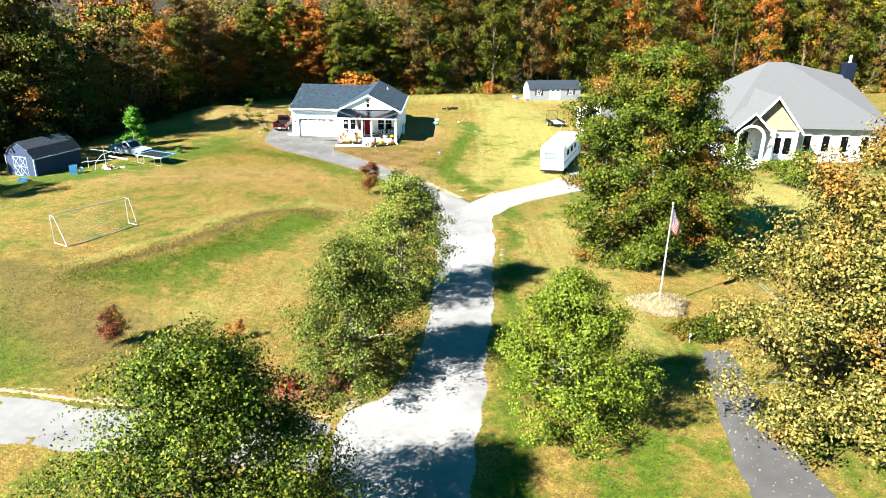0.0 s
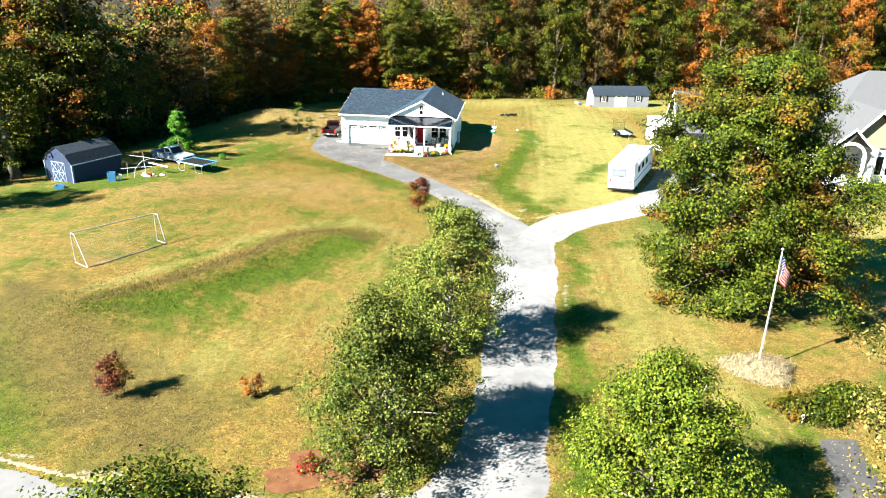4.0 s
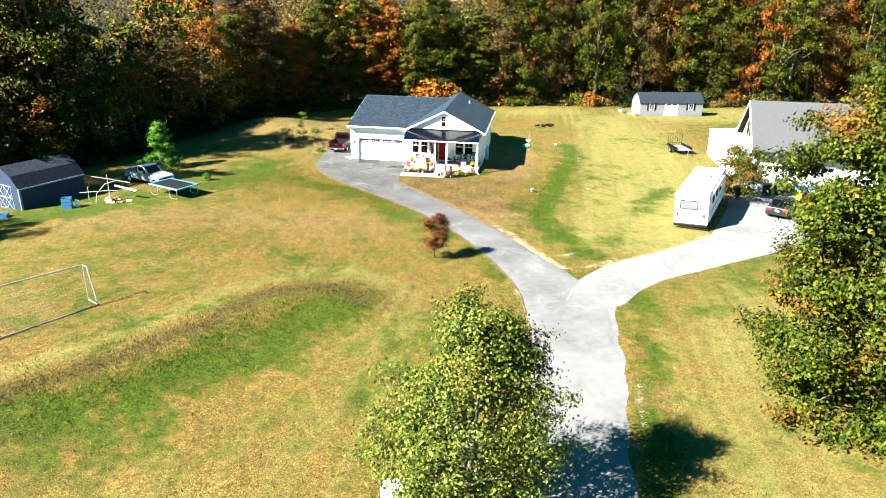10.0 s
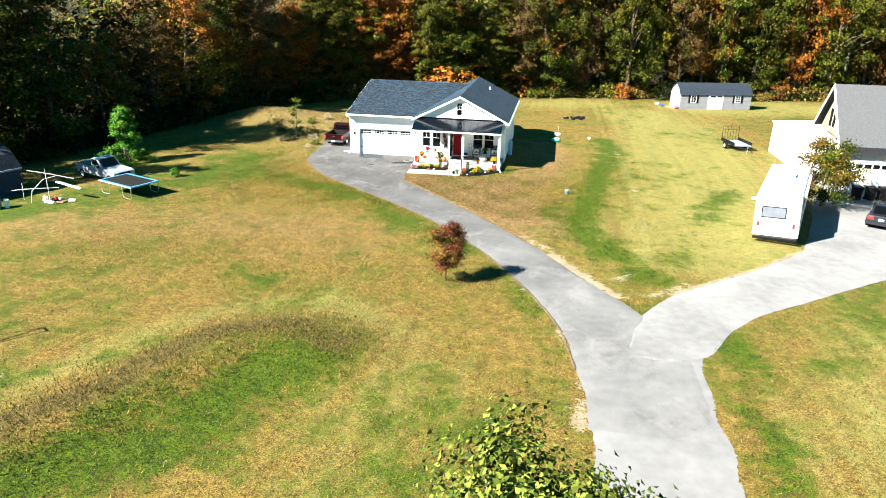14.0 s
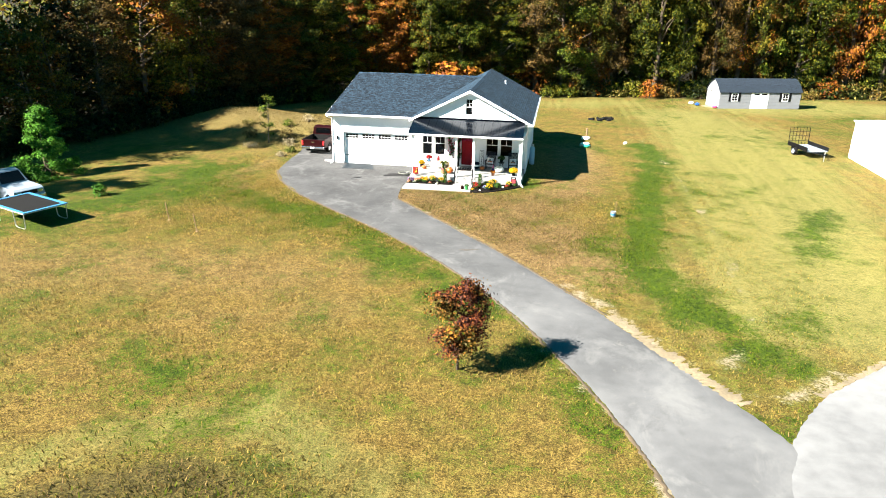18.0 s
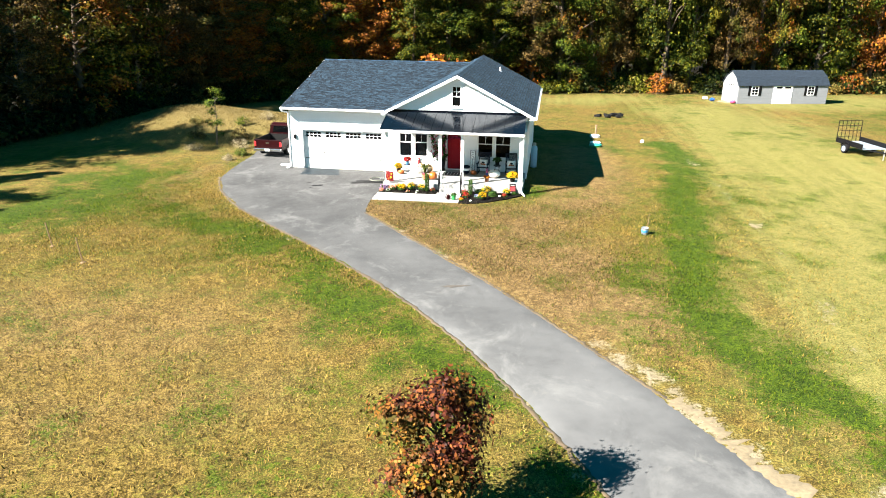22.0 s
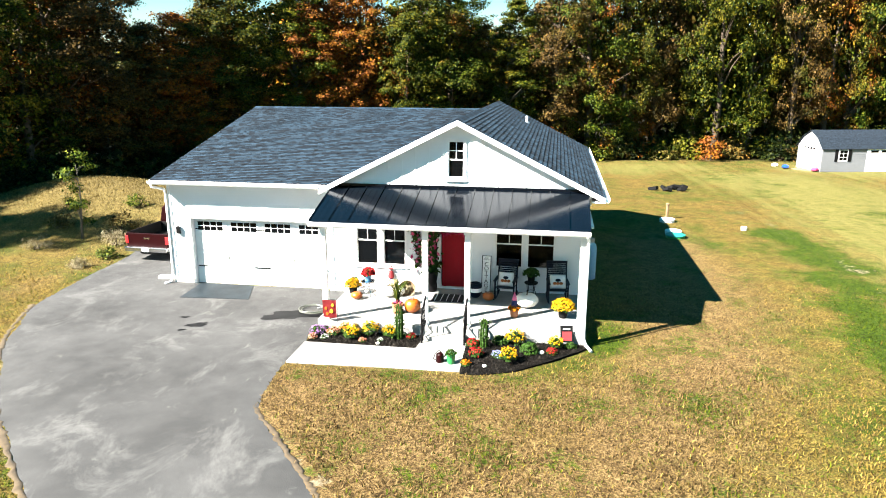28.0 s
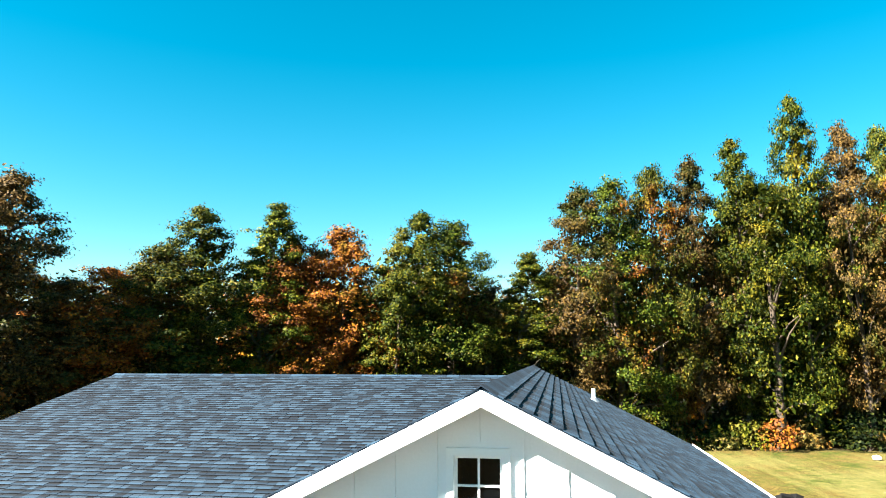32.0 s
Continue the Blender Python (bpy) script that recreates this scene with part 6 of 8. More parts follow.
def rocking_chair(x, y, turn, label):
    e = thing("rocking_chair", label, "rocking chair", pose(x, y, PF, 0, 0, turn), "porch rocking chairs")
    for s in (-0.29, 0.29):
        pts = [(s, -0.45 + 0.92 * k / 10, 0.025 + 0.10 * ((k - 4.5) / 5.5) ** 2) for k in range(11)]
        part("rocker", tube(pts, 0.024, 6), "dark_blue_paint", e)
        part("front_leg", box(s - 0.025, s + 0.025, -0.27, -0.22, 0.05, 0.62, 0.005), "dark_blue_paint", e)
        part("rear_leg", tube([(s, 0.22, 0.05), (s, 0.24, 0.40), (s, 0.42, 1.12)], 0.026, 6), "dark_blue_paint", e)
        part("armrest", box(s - 0.05, s + 0.05, -0.33, 0.30, 0.62, 0.645, 0.008), "dark_blue_paint", e)
    for k in range(5):
        y0 = -0.28 + k * 0.105
        part("seat_slat", box(-0.27, 0.27, y0, y0 + 0.09, 0.40 - k * 0.008, 0.42 - k * 0.008, 0.004), "dark_blue_paint", e)
    for k in range(11):
        z = 0.47 + k * 0.058
        yy = 0.25 + (z - 0.40) * 0.25
        part("back_slat", box(-0.27, 0.27, yy - 0.012, yy + 0.008, z, z + 0.042, 0.004), "dark_blue_paint", e)
    part("top_rail", box(-0.32, 0.32, 0.40, 0.44, 1.10, 1.18, 0.008), "dark_blue_paint", e)
    return e


def pillow(x, y, turn):
    e = thing("pillow", "white throw pillow printed with pumpkins on a chair", "pillow", pose(x, y, PF + 0.62, -22, 0, turn) @ Matrix.Diagonal((1.2, 1.1, 1.2, 1)), "porch pillows")
    bm = bmesh.new()
    n = 8
    grid = {}
    for s in (1, -1):
        for i in range(n + 1):
            for j in range(n + 1):
                u, v = i / n * 2 - 1, j / n * 2 - 1
                puff = 0.075 * (max(0, 1 - u * u) ** 0.5 * max(0, 1 - v * v) ** 0.5)
                if (i in (0, n) or j in (0, n)) and s < 0:
                    grid[s, i, j] = grid[1, i, j]
                else:
                    grid[s, i, j] = bm.verts.new((u * 0.20, -s * puff, v * 0.18))
        for i in range(n):
            for j in range(n):
                f = [grid[s, i, j], grid[s, i + 1, j], grid[s, i + 1, j + 1], grid[s, i, j + 1]]
                bm.faces.new(f if s > 0 else f[::-1])
    part("cushion", bm, "pillow_cloth", e, smooth=True)
    part("printed_truck", blob(bmesh.new(), (0, -0.075, 0.03), 0.07, 0.6, 10, 6), "dark_blue_paint", e)
    for k in range(3):
        part("printed_pumpkin", blob(bmesh.new(), (-0.08 + k * 0.08, -0.066, -0.05), 0.05, 0.8, 10, 6), "orange_skin", e)
    return e


rocking_chair(2.12, -0.75, -6, "dark blue slatted rocking chair with a pillow")
rocking_chair(3.70, -0.75, 6, "dark blue slatted rocking chair near the porch end")
pillow(2.12, -0.72, -6)
pillow(3.70, -0.72, 6)

scare = thing("wall_ornament", "red hanging scarecrow ornament on the front wall", "ornament", pose(-1.70, -0.06, 0.62))
part("body", lathe(((0.06, 0.0), (0.11, 0.04), (0.07, 0.24), (0.03, 0.27)), 10), "cloth_red", scare)
part("hat", lathe(((0.10, 0.34), (0.03, 0.37), (0.005, 0.48)), 10), "cloth_red", scare)
part("head", blob(bmesh.new(), (0, 0, 0.31), 0.05), "cloth_white", scare)
part("skirt", lathe(((0.06, -0.14), (0.075, -0.12), (0.06, 0.0)), 10), "cloth_blue", scare)
e = thing("small_planter", "small orange planter with greenery at the porch corner", "planter", pose(-2.86, -0.55, PF))
part("pot", lathe(((0.06, 0), (0.08, 0.02), (0.10, 0.26), (0.08, 0.26)), 12), "orange_skin", e)
foliage_ball("foliage", e, (0.05, 0, 0.30), 0.13, 60, 0.06, "leaf_bed", 63)

# garden flag
flag = thing("garden_flag", "small red garden flag with orange autumn print", "flag", pose(-2.62, -3.60, 0.03))
part("pole", tube([(0.23, 0, 0), (0.23, 0, 0.98), (-0.22, 0, 0.98)], 0.008, 6), "black_metal", flag)


def cloth(w, h, wave, folds, at, nx=14, nz=10):
    bm = bmesh.new()
    g = [[bm.verts.new((at[0] + w * i / nx, at[1] + wave * math.sin(folds * i / nx * math.tau + 0.6 * j / nz) * (0.3 + 0.7 * j / nz), at[2] - h * j / nz)) for i in range(nx + 1)] for j in range(nz + 1)]
    for j in range(nz):
        for i in range(nx):
            bm.faces.new((g[j][i], g[j + 1][i], g[j + 1][i + 1], g[j][i + 1]))
    bmesh.ops.solidify(bm, geom=bm.faces[:], thickness=0.003)
    return bm


part("cloth", cloth(0.40, 0.52, 0.015, 1.2, (-0.20, 0, 0.96)), "cloth_red", flag, "red printed cloth")
for dx, dz, r in ((-0.10, 0.72, 0.055), (0.06, 0.64, 0.07), (0.10, 0.82, 0.05), (-0.06, 0.56, 0.06)):
    part("printed_leaf", prism([(dx + r * math.cos(k * 1.2566) * (1 if k % 2 else 0.7), dz + r * math.sin(k * 1.2566)) for k in range(5)], "y", -0.024, -0.020), "yellow_plastic" if dx > 0 else "orange_skin", flag)
sign = thing("yard_sign", "small dark red yard sign standing in the mulch bed", "sign", pose(4.00, -3.72, 0.05, -25, 0, 10))
part("panel", box(-0.17, 0.17, -0.008, 0.008, 0.16, 0.60, 0.003), "black_paint", sign)
part("picture", box(-0.13, 0.13, -0.012, -0.0085, 0.20, 0.44), "cloth_red", sign)
part("writing", box(-0.10, 0.10, -0.012, -0.0085, 0.49, 0.53), "cloth_white", sign)
for s in (-0.12, 0.12):
    part("stake", tube([(s, 0, 0), (s, 0, 0.16)], 0.008, 5), "black_metal", sign)

M["mulch_chip"] = leafy("mulch_chip", ((0, (0.0027, 0.0024, 0.002)), (0.8, (0.0082, 0.0068, 0.0054)), (1, (0.0408, 0.0354, 0.0306))), None, through_light=0.0, rough=0.9)
# mulch beds, edged
for nm, pts in (("left_bed", ((-3.02, -4.45), (0.0, -4.42), (0.06, -3.9), (0.08, -3.51), (-3.02, -3.51))), ("right_bed", ((1.38, -5.75), (1.9, -5.75), (2.7, -5.42), (3.6, -4.62), (4.3, -3.9), (4.62, -3.51), (1.30, -3.51), (1.33, -4.6)))):
    rs = np.random.RandomState(len(nm))
    xs, ys = [p[0] for p in pts], [p[1] for p in pts]
    chips = []
    bed = thing("mulch_bed", "flower bed of dark shredded mulch beside the porch", "flower bed", kind="structure")
    part("soil", prism(pts, "z", -0.05, 0.055), "mulch", bed)
    n = 0
    while n < 3800:
        x, y = min(xs) + (max(xs) - min(xs)) * rs.rand(), min(ys) + (max(ys) - min(ys)) * rs.rand()
        inside = False
        for (ax, ay), (bx, by) in zip(pts, pts[1:] + pts[:1]):
            if (ay > y) != (by > y) and x < (bx - ax) * (y - ay) / (by - ay) + ax:
                inside = not inside
        if inside:
            a, ln, w = rs.rand() * 6.28, 0.018 + 0.03 * rs.rand(), 0.005 + 0.006 * rs.rand()
            d, s, up = np.array([math.cos(a), math.sin(a), 0.5 * rs.randn()]) * ln, np.array([-math.sin(a), math.cos(a), 0]) * w, np.array([x, y, 0.065 + 0.02 * rs.rand()])
            chips.append([up - d - s, up + d - s, up + d + s, up - d + s])
            n += 1
    tagged(quads("chip_layer", np.array(chips), "mulch_chip", bed), kind="stuff")


def bed_plant(x, y, r, mat, name, label, seed, tall=0.0, count=90, size=0.05):
    e = thing(name, label, "flowering plant", pose(x, y, 0.05))
    part("stem", tube([(0, 0, 0), (0.02, 0.01, r * 0.6 + tall)], [0.012, 0.006], 5), "leaf_bed", e)
    foliage_ball("foliage", e, (0, 0, r * 0.35 + tall * 0.5), r * 0.85, count + 20, size * 1.2, "leaf_bed", seed, 0.8 + tall)
    if mat:
        tagged(foliage_ball("bloom", e, (0, 0, r * 0.5 + tall), r * 0.92, int(count * 0.62), size * 0.85, mat, seed + 1), kind="stuff")
    return e


BED = ((-2.90, -3.85, 0.24, "flower_purple", "aster", "mauve asters blooming in the mulch bed"), (-2.45, -3.80, 0.22, "flower_coral", "chrysanthemum", "coral chrysanthemum in the mulch bed"), (-2.15, -3.66, 0.18, "flower_orange", "marigold", "orange marigold in the mulch bed"),
       (-1.86, -4.02, 0.25, "flower_yellow", "marigold", "yellow marigolds along the walk"), (-2.60, -4.15, 0.13, "flower_white", "petunia", "white petunia in the mulch bed"), (-1.50, -4.22, 0.12, "flower_coral", "petunia", "coral petunia beside the walk"),
       (-1.42, -3.72, 0.28, "flower_yellow", "lantana", "sprawling green and yellow lantana"), (-0.82, -3.82, 0.24, "flower_yellow", "marigold", "yellow marigolds along the walk"), (-2.92, -4.20, 0.14, "flower_coral", "petunia", "pink petunia at the bed corner"),
       (-1.04, -4.08, 0.09, "flower_white", "petunia", "white petunia in the mulch bed"), (-0.25, -3.75, 0.16, "flower_red", "geranium", "red geranium by the rail"), (-2.75, -3.66, 0.18, "flower_purple", "aster", "mauve asters blooming in the mulch bed"),
       (1.50, -4.02, 0.20, "flower_red", "geranium", "red geranium by the steps"), (1.66, -4.66, 0.22, "flower_red", "geranium", "deep red geranium in the dark mulch"), (2.62, -3.78, 0.30, "flower_yellow", "marigold", "tall yellow marigolds by the porch"),
       (2.22, -4.68, 0.18, "flower_blue", "aster", "pale blue aster in the dark mulch"), (2.50, -4.92, 0.26, "flower_yellow", "marigold", "yellow marigolds at the lawn edge"), (3.60, -4.22, 0.17, "flower_red", "geranium", "orange-red geranium in the mulch"),
       (3.68, -3.85, 0.22, "flower_yellow", "marigold", "yellow marigolds by the porch"), (4.08, -3.72, 0.18, None, "hosta", "light green leafy plant in the mulch"), (1.48, -5.28, 0.14, "flower_orange", "pansy", "small orange pansies at the walk corner"),
       (3.00, -4.25, 0.30, None, "shrub", "dark green low shrub in the mulch"), (2.20, -3.72, 0.24, None, "shrub", "light green bushy plant by the porch"), (1.56, -3.70, 0.10, "flower_white", "petunia", "white petunia by the steps"))
for k, (x, y, r, mat, nm, lab) in enumerate(BED):
    bed_plant(x, y, r, mat, nm, lab, 100 + 3 * k, 0.12 if nm in ("marigold", "lantana") else 0.0, int(70 + 260 * r), 0.045 if r < 0.2 else 0.055)


def spire(x, y, h, r, label, seed):
    e = thing("column_plant", label, "plant", pose(x, y, 0.04))
    rs = np.random.RandomState(seed)
    for k in range(7):
        a = k * 0.9
        part("stalk", tube([(r * 0.6 * math.cos(a), r * 0.6 * math.sin(a), 0), (r * 0.7 * math.cos(a), r * 0.7 * math.sin(a), h * 0.6), (r * 0.5 * math.cos(a + 0.3), r * 0.5 * math.sin(a + 0.3), h * (0.8 + 0.2 * rs.rand()))], 0.018, 5), "leaf_bed", e)
    c = np.stack([rs.randn(70) * r * 0.5, rs.randn(70) * r * 0.5, rs.rand(70) * h * 0.92 + 0.03], 1)
    quads("foliage", leaf_quads(c, np.full(70, 0.035), c * np.array([3, 3, 0]), 5, 0.06, rs), "leaf_bed", e)
    return e


spire(-0.55, -3.85, 1.05, 0.14, "tall columnar green plant by the porch steps", 71)
spire(1.80, -4.05, 0.85, 0.14, "tall columnar green plant in the dark mulch", 72)
for x, y, r in ((3.33, -4.22, 0.08), (1.62, -4.30, 0.07), (1.95, -5.3, 0.06), (-1.05, -4.3, 0.06)):
    st = thing("garden_stone", "smooth pale garden stone on the mulch", "stone", pose(x, y, 0.06 + r * 0.4), "bed stones")
    part("stone", blob(bmesh.new(), (0, 0, 0), r, 0.6), "white_skin", st, smooth=True)
ghost = thing("garden_ornament", "small white garden figure ornament in the flower bed", "ornament", pose(-1.97, -3.60, 0.05))
part("figure", lathe(((0.10, 0), (0.11, 0.05), (0.07, 0.18), (0.06, 0.22), (0.07, 0.28), (0.03, 0.34)), 12), "white_paint", ghost, smooth=True)
bucket = thing("planter_bucket", "bright green bucket planter on the concrete walk", "bucket", pose(1.09, -5.24, 0.066))
part("bucket", lathe(((0.085, 0), (0.09, 0.01), (0.12, 0.24), (0.13, 0.25), (0.11, 0.25), (0.10, 0.18)), 16), "green_plastic", bucket)
foliage_ball("foliage", bucket, (0, 0, 0.27), 0.14, 70, 0.06, "leaf_bed", 65)
can = thing("watering_can", "dark red watering can on the concrete walk", "watering can", pose(0.80, -5.18, 0.066, 0, 0, 40))
part("body", lathe(((0.10, 0), (0.105, 0.02), (0.095, 0.20), (0.07, 0.23)), 14), "maroon_car", can)
part("spout", tube([(0.08, 0, 0.06), (0.20, 0, 0.18), (0.28, 0, 0.27)], [0.022, 0.016, 0.03], 8), "maroon_car", can)
part("handle", tube([(-0.09, 0, 0.05), (-0.19, 0, 0.12), (-0.14, 0, 0.25), (-0.02, 0, 0.31), (0.06, 0, 0.22)], 0.012, 6), "black_metal", can)

# hose, wet patch and ramp plate on the drive
M["hose_grey"] = plain("hose_grey", (0.0754, 0.0812, 0.0638), 0.5)
hose = thing("garden_hose", "coiled grey-green garden hose lying on the drive", "hose", pose(-3.72, -2.0, 0.075))
for r, z, ox in ((0.42, 0.015, 0.0), (0.37, 0.03, 0.03), (0.40, 0.05, -0.03)):
    part("coil", tube([(ox + r * math.cos(k * math.tau / 28), r * 0.9 * math.sin(k * math.tau / 28), z + 0.006 * math.sin(k)) for k in range(29)], 0.014, 6), "hose_grey", hose)
part("nozzle", tube([(0.1, 0.1, 0.03), (0.22, 0.16, 0.05), (0.28, 0.10, 0.06)], [0.014, 0.02, 0.012], 8), "grey_metal", hose)
M["wet_tar"] = plain("wet_tar", (0.0046, 0.0046, 0.0052), 0.6, vary=0.5, scale=5)
M["apron"] = plain("apron", (0.0115, 0.0165, 0.0205), 0.6, vary=0.6, scale=2.2)


M["drip_stain"] = plain("drip_stain", (0.0435, 0.036, 0.029), 0.9, vary=0.4, scale=6)
for key in ("apron", "wet_tar"):
    M[key].node_tree.nodes["Principled BSDF"].inputs["Specular IOR Level"].default_value = 0.08


def stain(name, cx, cy, rx, ry, turn, material, label, seed, lift=0.058):
    rs = np.random.RandomState(seed)
    pts = []
    for k in range(40):
        a = k * math.tau / 40
        r = 1 + 0.16 * math.sin(3 * a + seed) + 0.12 * math.sin(7 * a + 2 * seed) + 0.05 * rs.randn()
        x, y = rx * r * math.cos(a), ry * r * math.sin(a)
        px, py = cx + x * math.cos(turn) - y * math.sin(turn), cy + x * math.sin(turn) + y * math.cos(turn)
        pts.append((px, py, land_at(px, py) + lift))
    ob = raw(name, pts, [tuple(range(40))], material)
    return tagged(ob, label, "stain", kind="structure")


stain("water_stain", -4.25, -2.5, 0.85, 0.36, 0.35, "wet_tar", "damp dark stain on the driveway", 3)
stain("oil_stain", -6.62, -3.75, 0.30, 0.17, 0.4, "wet_tar", "small dark oil stain on the driveway", 5)
stain("oil_stain", -7.3, -3.2, 0.15, 0.07, 0.2, "wet_tar", "small dark oil stain on the driveway", 6)
stain("oil_stain", -6.85, -4.2, 0.12, 0.06, 0.5, "wet_tar", "small dark oil stain on the driveway", 8)
stain("rust_stain", 2.8, -17.1, 0.45, 0.10, 0.3, "drip_stain", "thin brown dirt stain on the driveway", 7)
ramp = thing("garage_apron", "dark rubber threshold pad before the garage door", "mat")
part("pad", prism(((-8.45, -1.50), (-6.15, -1.32), (-6.6, 0.08), (-8.55, 0.08)), "z", 0.0, 0.062), "apron", ramp)


# ---- vehicles ----
def wheel(e, x, y, r, w, side, axis="y", rim="grey_metal"):
    """A wheel under vehicle e, turning about the vehicle's x axis; side is the outer face."""
    bm = bmesh.new()
    prof = ((r * 0.62, -w / 2), (r * 0.92, -w / 2), (r, -w * 0.3), (r, w * 0.3), (r * 0.92, w / 2), (r * 0.62, w / 2))
    rings = [[bm.verts.new((x + z, y + q * math.cos(k * math.tau / 20), r + q * math.sin(k * math.tau / 20))) for k in range(20)] for q, z in prof]
    for a, b in zip(rings, rings[1:] + rings[:1]):
        for k in range(20):
            bm.faces.new((a[k], a[(k + 1) % 20], b[(k + 1) % 20], b[k]))
    bmesh.ops.recalc_face_normals(bm, faces=bm.faces[:])
    t = part("wheel", bm, "rubber", e)
    bm = bmesh.new()
    rings = [[bm.verts.new((x + z, y + q * math.cos(k * math.tau / 16), r + q * math.sin(k * math.tau / 16))) for k in range(16)] for q, z in ((r * 0.62, side * w * 0.45), (r * 0.5, side * w * 0.2), (r * 0.2, side * w * 0.32), (0.01, side * w * 0.36))]
    for a, b in zip(rings, rings[1:]):
        for k in range(16):
            bm.faces.new((a[k], a[(k + 1) % 16], b[(k + 1) % 16], b[k]))
    bmesh.ops.recalc_face_normals(bm, faces=bm.faces[:])
    part("rim", bm, rim, t)


def shell(profile, half, tuck, bm=None, bevel=0.04):
    """A car body: a side outline (y, z) extruded across x, its upper part tucked in."""
    bm = bm or bmesh.new()
    prism(profile, "x", -half, half, bm)
    zs = [p[1] for p in profile]
    for v in bm.verts:
        if v.co.z > tuck[0]:
            v.co.x *= 1 - tuck[1] * min(1, (v.co.z - tuck[0]) / (max(zs) - tuck[0] + 1e-6))
    if bevel:
        bmesh.ops.bevel(bm, geom=[ed for ed in bm.edges if len(ed.link_faces) == 2 and ed.calc_face_angle(0) > 0.5], offset=bevel, segments=2, affect="EDGES", profile=0.6)
    return bm


def pickup(m, paint, label, length=5.5, half=0.93, open_bed=True):
    """A pickup that points along +y, its tailgate at -y."""
    e = thing("pickup_truck", label, "pickup truck", m)
    b = length / 2
    part("body", shell(((-b + 0.1, 0.45), (b - 0.05, 0.42), (b, 0.55), (b - 0.02, 0.92), (b - 0.2, 1.02), (0.95, 1.10), (0.85, 1.12), (-0.45, 1.12), (-0.45, 0.62), (-b + 0.1, 0.62)), half, (0.9, 0.05)), paint, e)
    for s in (-1, 1):
        part("bed_side", box(s * half - 0.07 * (s > 0), s * half + 0.07 * (s < 0), -b + 0.1, -0.45, 0.62, 1.12, 0.02), paint, e)
    part("tailgate", box(-half + 0.05, half - 0.05, -b + 0.04, -b + 0.12, 0.58, 1.12, 0.02), paint, e)
    part("tailgate_badge", box(-0.12, 0.12, -b + 0.03, -b + 0.04, 0.90, 0.96), "chrome", e)
    part("bed_liner", box(-half + 0.09, half - 0.09, -b + 0.13, -0.47, 0.64, 0.72), "rubber", e)
    for s in (-1, 1):
        part("bed_liner", box(s * (half - 0.085) - 0.012, s * (half - 0.085) + 0.012, -b + 0.14, -0.48, 0.72, 1.125), "rubber", e)
    part("bed_liner", box(-half + 0.10, half - 0.10, -0.478, -0.455, 0.72, 1.10), "rubber", e)
    part("cab", shell(((-0.45, 1.12), (0.95, 1.12), (0.30, 1.72), (0.05, 1.78), (-0.25, 1.78), (-0.42, 1.70)), half - 0.04, (1.12, 0.16)), paint, e)
    for s in (-1, 1):
        part("side_window", prism(((-0.33, 1.17), (0.70, 1.17), (0.24, 1.62), (-0.30, 1.66)), "x", s * (half - 0.10) - 0.03, s * (half - 0.10) + 0.03), "glass", e)
        part("mirror", box(s * (half + 0.05) - 0.07, s * (half + 0.05) + 0.07, 0.55, 0.65, 1.12, 1.28, 0.02), "black_paint", e)
        part("tail_light", box(s * (half - 0.08) - 0.06, s * (half - 0.08) + 0.06, -b + 0.02, -b + 0.10, 0.72, 1.02, 0.01), "red_plastic", e)
        part("headlight", box(s * (half - 0.22) - 0.14, s * (half - 0.22) + 0.14, b - 0.06, b + 0.01, 0.70, 0.88, 0.02), "chrome", e)
        for y in (-1.65, 1.75):
            wheel(e, s * (half - 0.10), y, 0.37, 0.24, s)
    part("rear_window", prism(((-0.62, 1.22), (0.62, 1.22), (0.55, 1.62), (-0.55, 1.62)), "y", -0.46, -0.43), "glass", e)
    part("windscreen", prism(((0.93, 1.16), (0.32, 1.70), (0.28, 1.68), (0.88, 1.15)), "x", -half + 0.2, half - 0.2), "glass", e)
    part("rear_bumper", box(-half + 0.02, half - 0.02, -b - 0.12, -b + 0.06, 0.42, 0.60, 0.03), "chrome", e)
    part("front_bumper", box(-half + 0.02, half - 0.02, b - 0.03, b + 0.12, 0.40, 0.60, 0.03), "chrome", e)
    part("grille", box(-0.45, 0.45, b - 0.05, b + 0.015, 0.68, 0.90, 0.01), "black_paint", e)
    part("number_plate", box(-0.15, 0.15, -b - 0.13, -b - 0.121, 0.44, 0.58), "white_paint", e)
    part("plate_writing", box(-0.11, 0.11, -b - 0.134, -b - 0.1305, 0.49, 0.53), "dark_blue_paint", e)
    return e


pickup(pose(-11.85, 5.05, 0.05, 0, 0, -2), "maroon_car", "dark red pickup truck parked beside the garage")
pickup(pose(-25.2, -13.3, land_at(-25.2, -13.3), 0, 0, -112), "white_car", "old pale silver pickup truck under the trees", 4.9, 0.86)


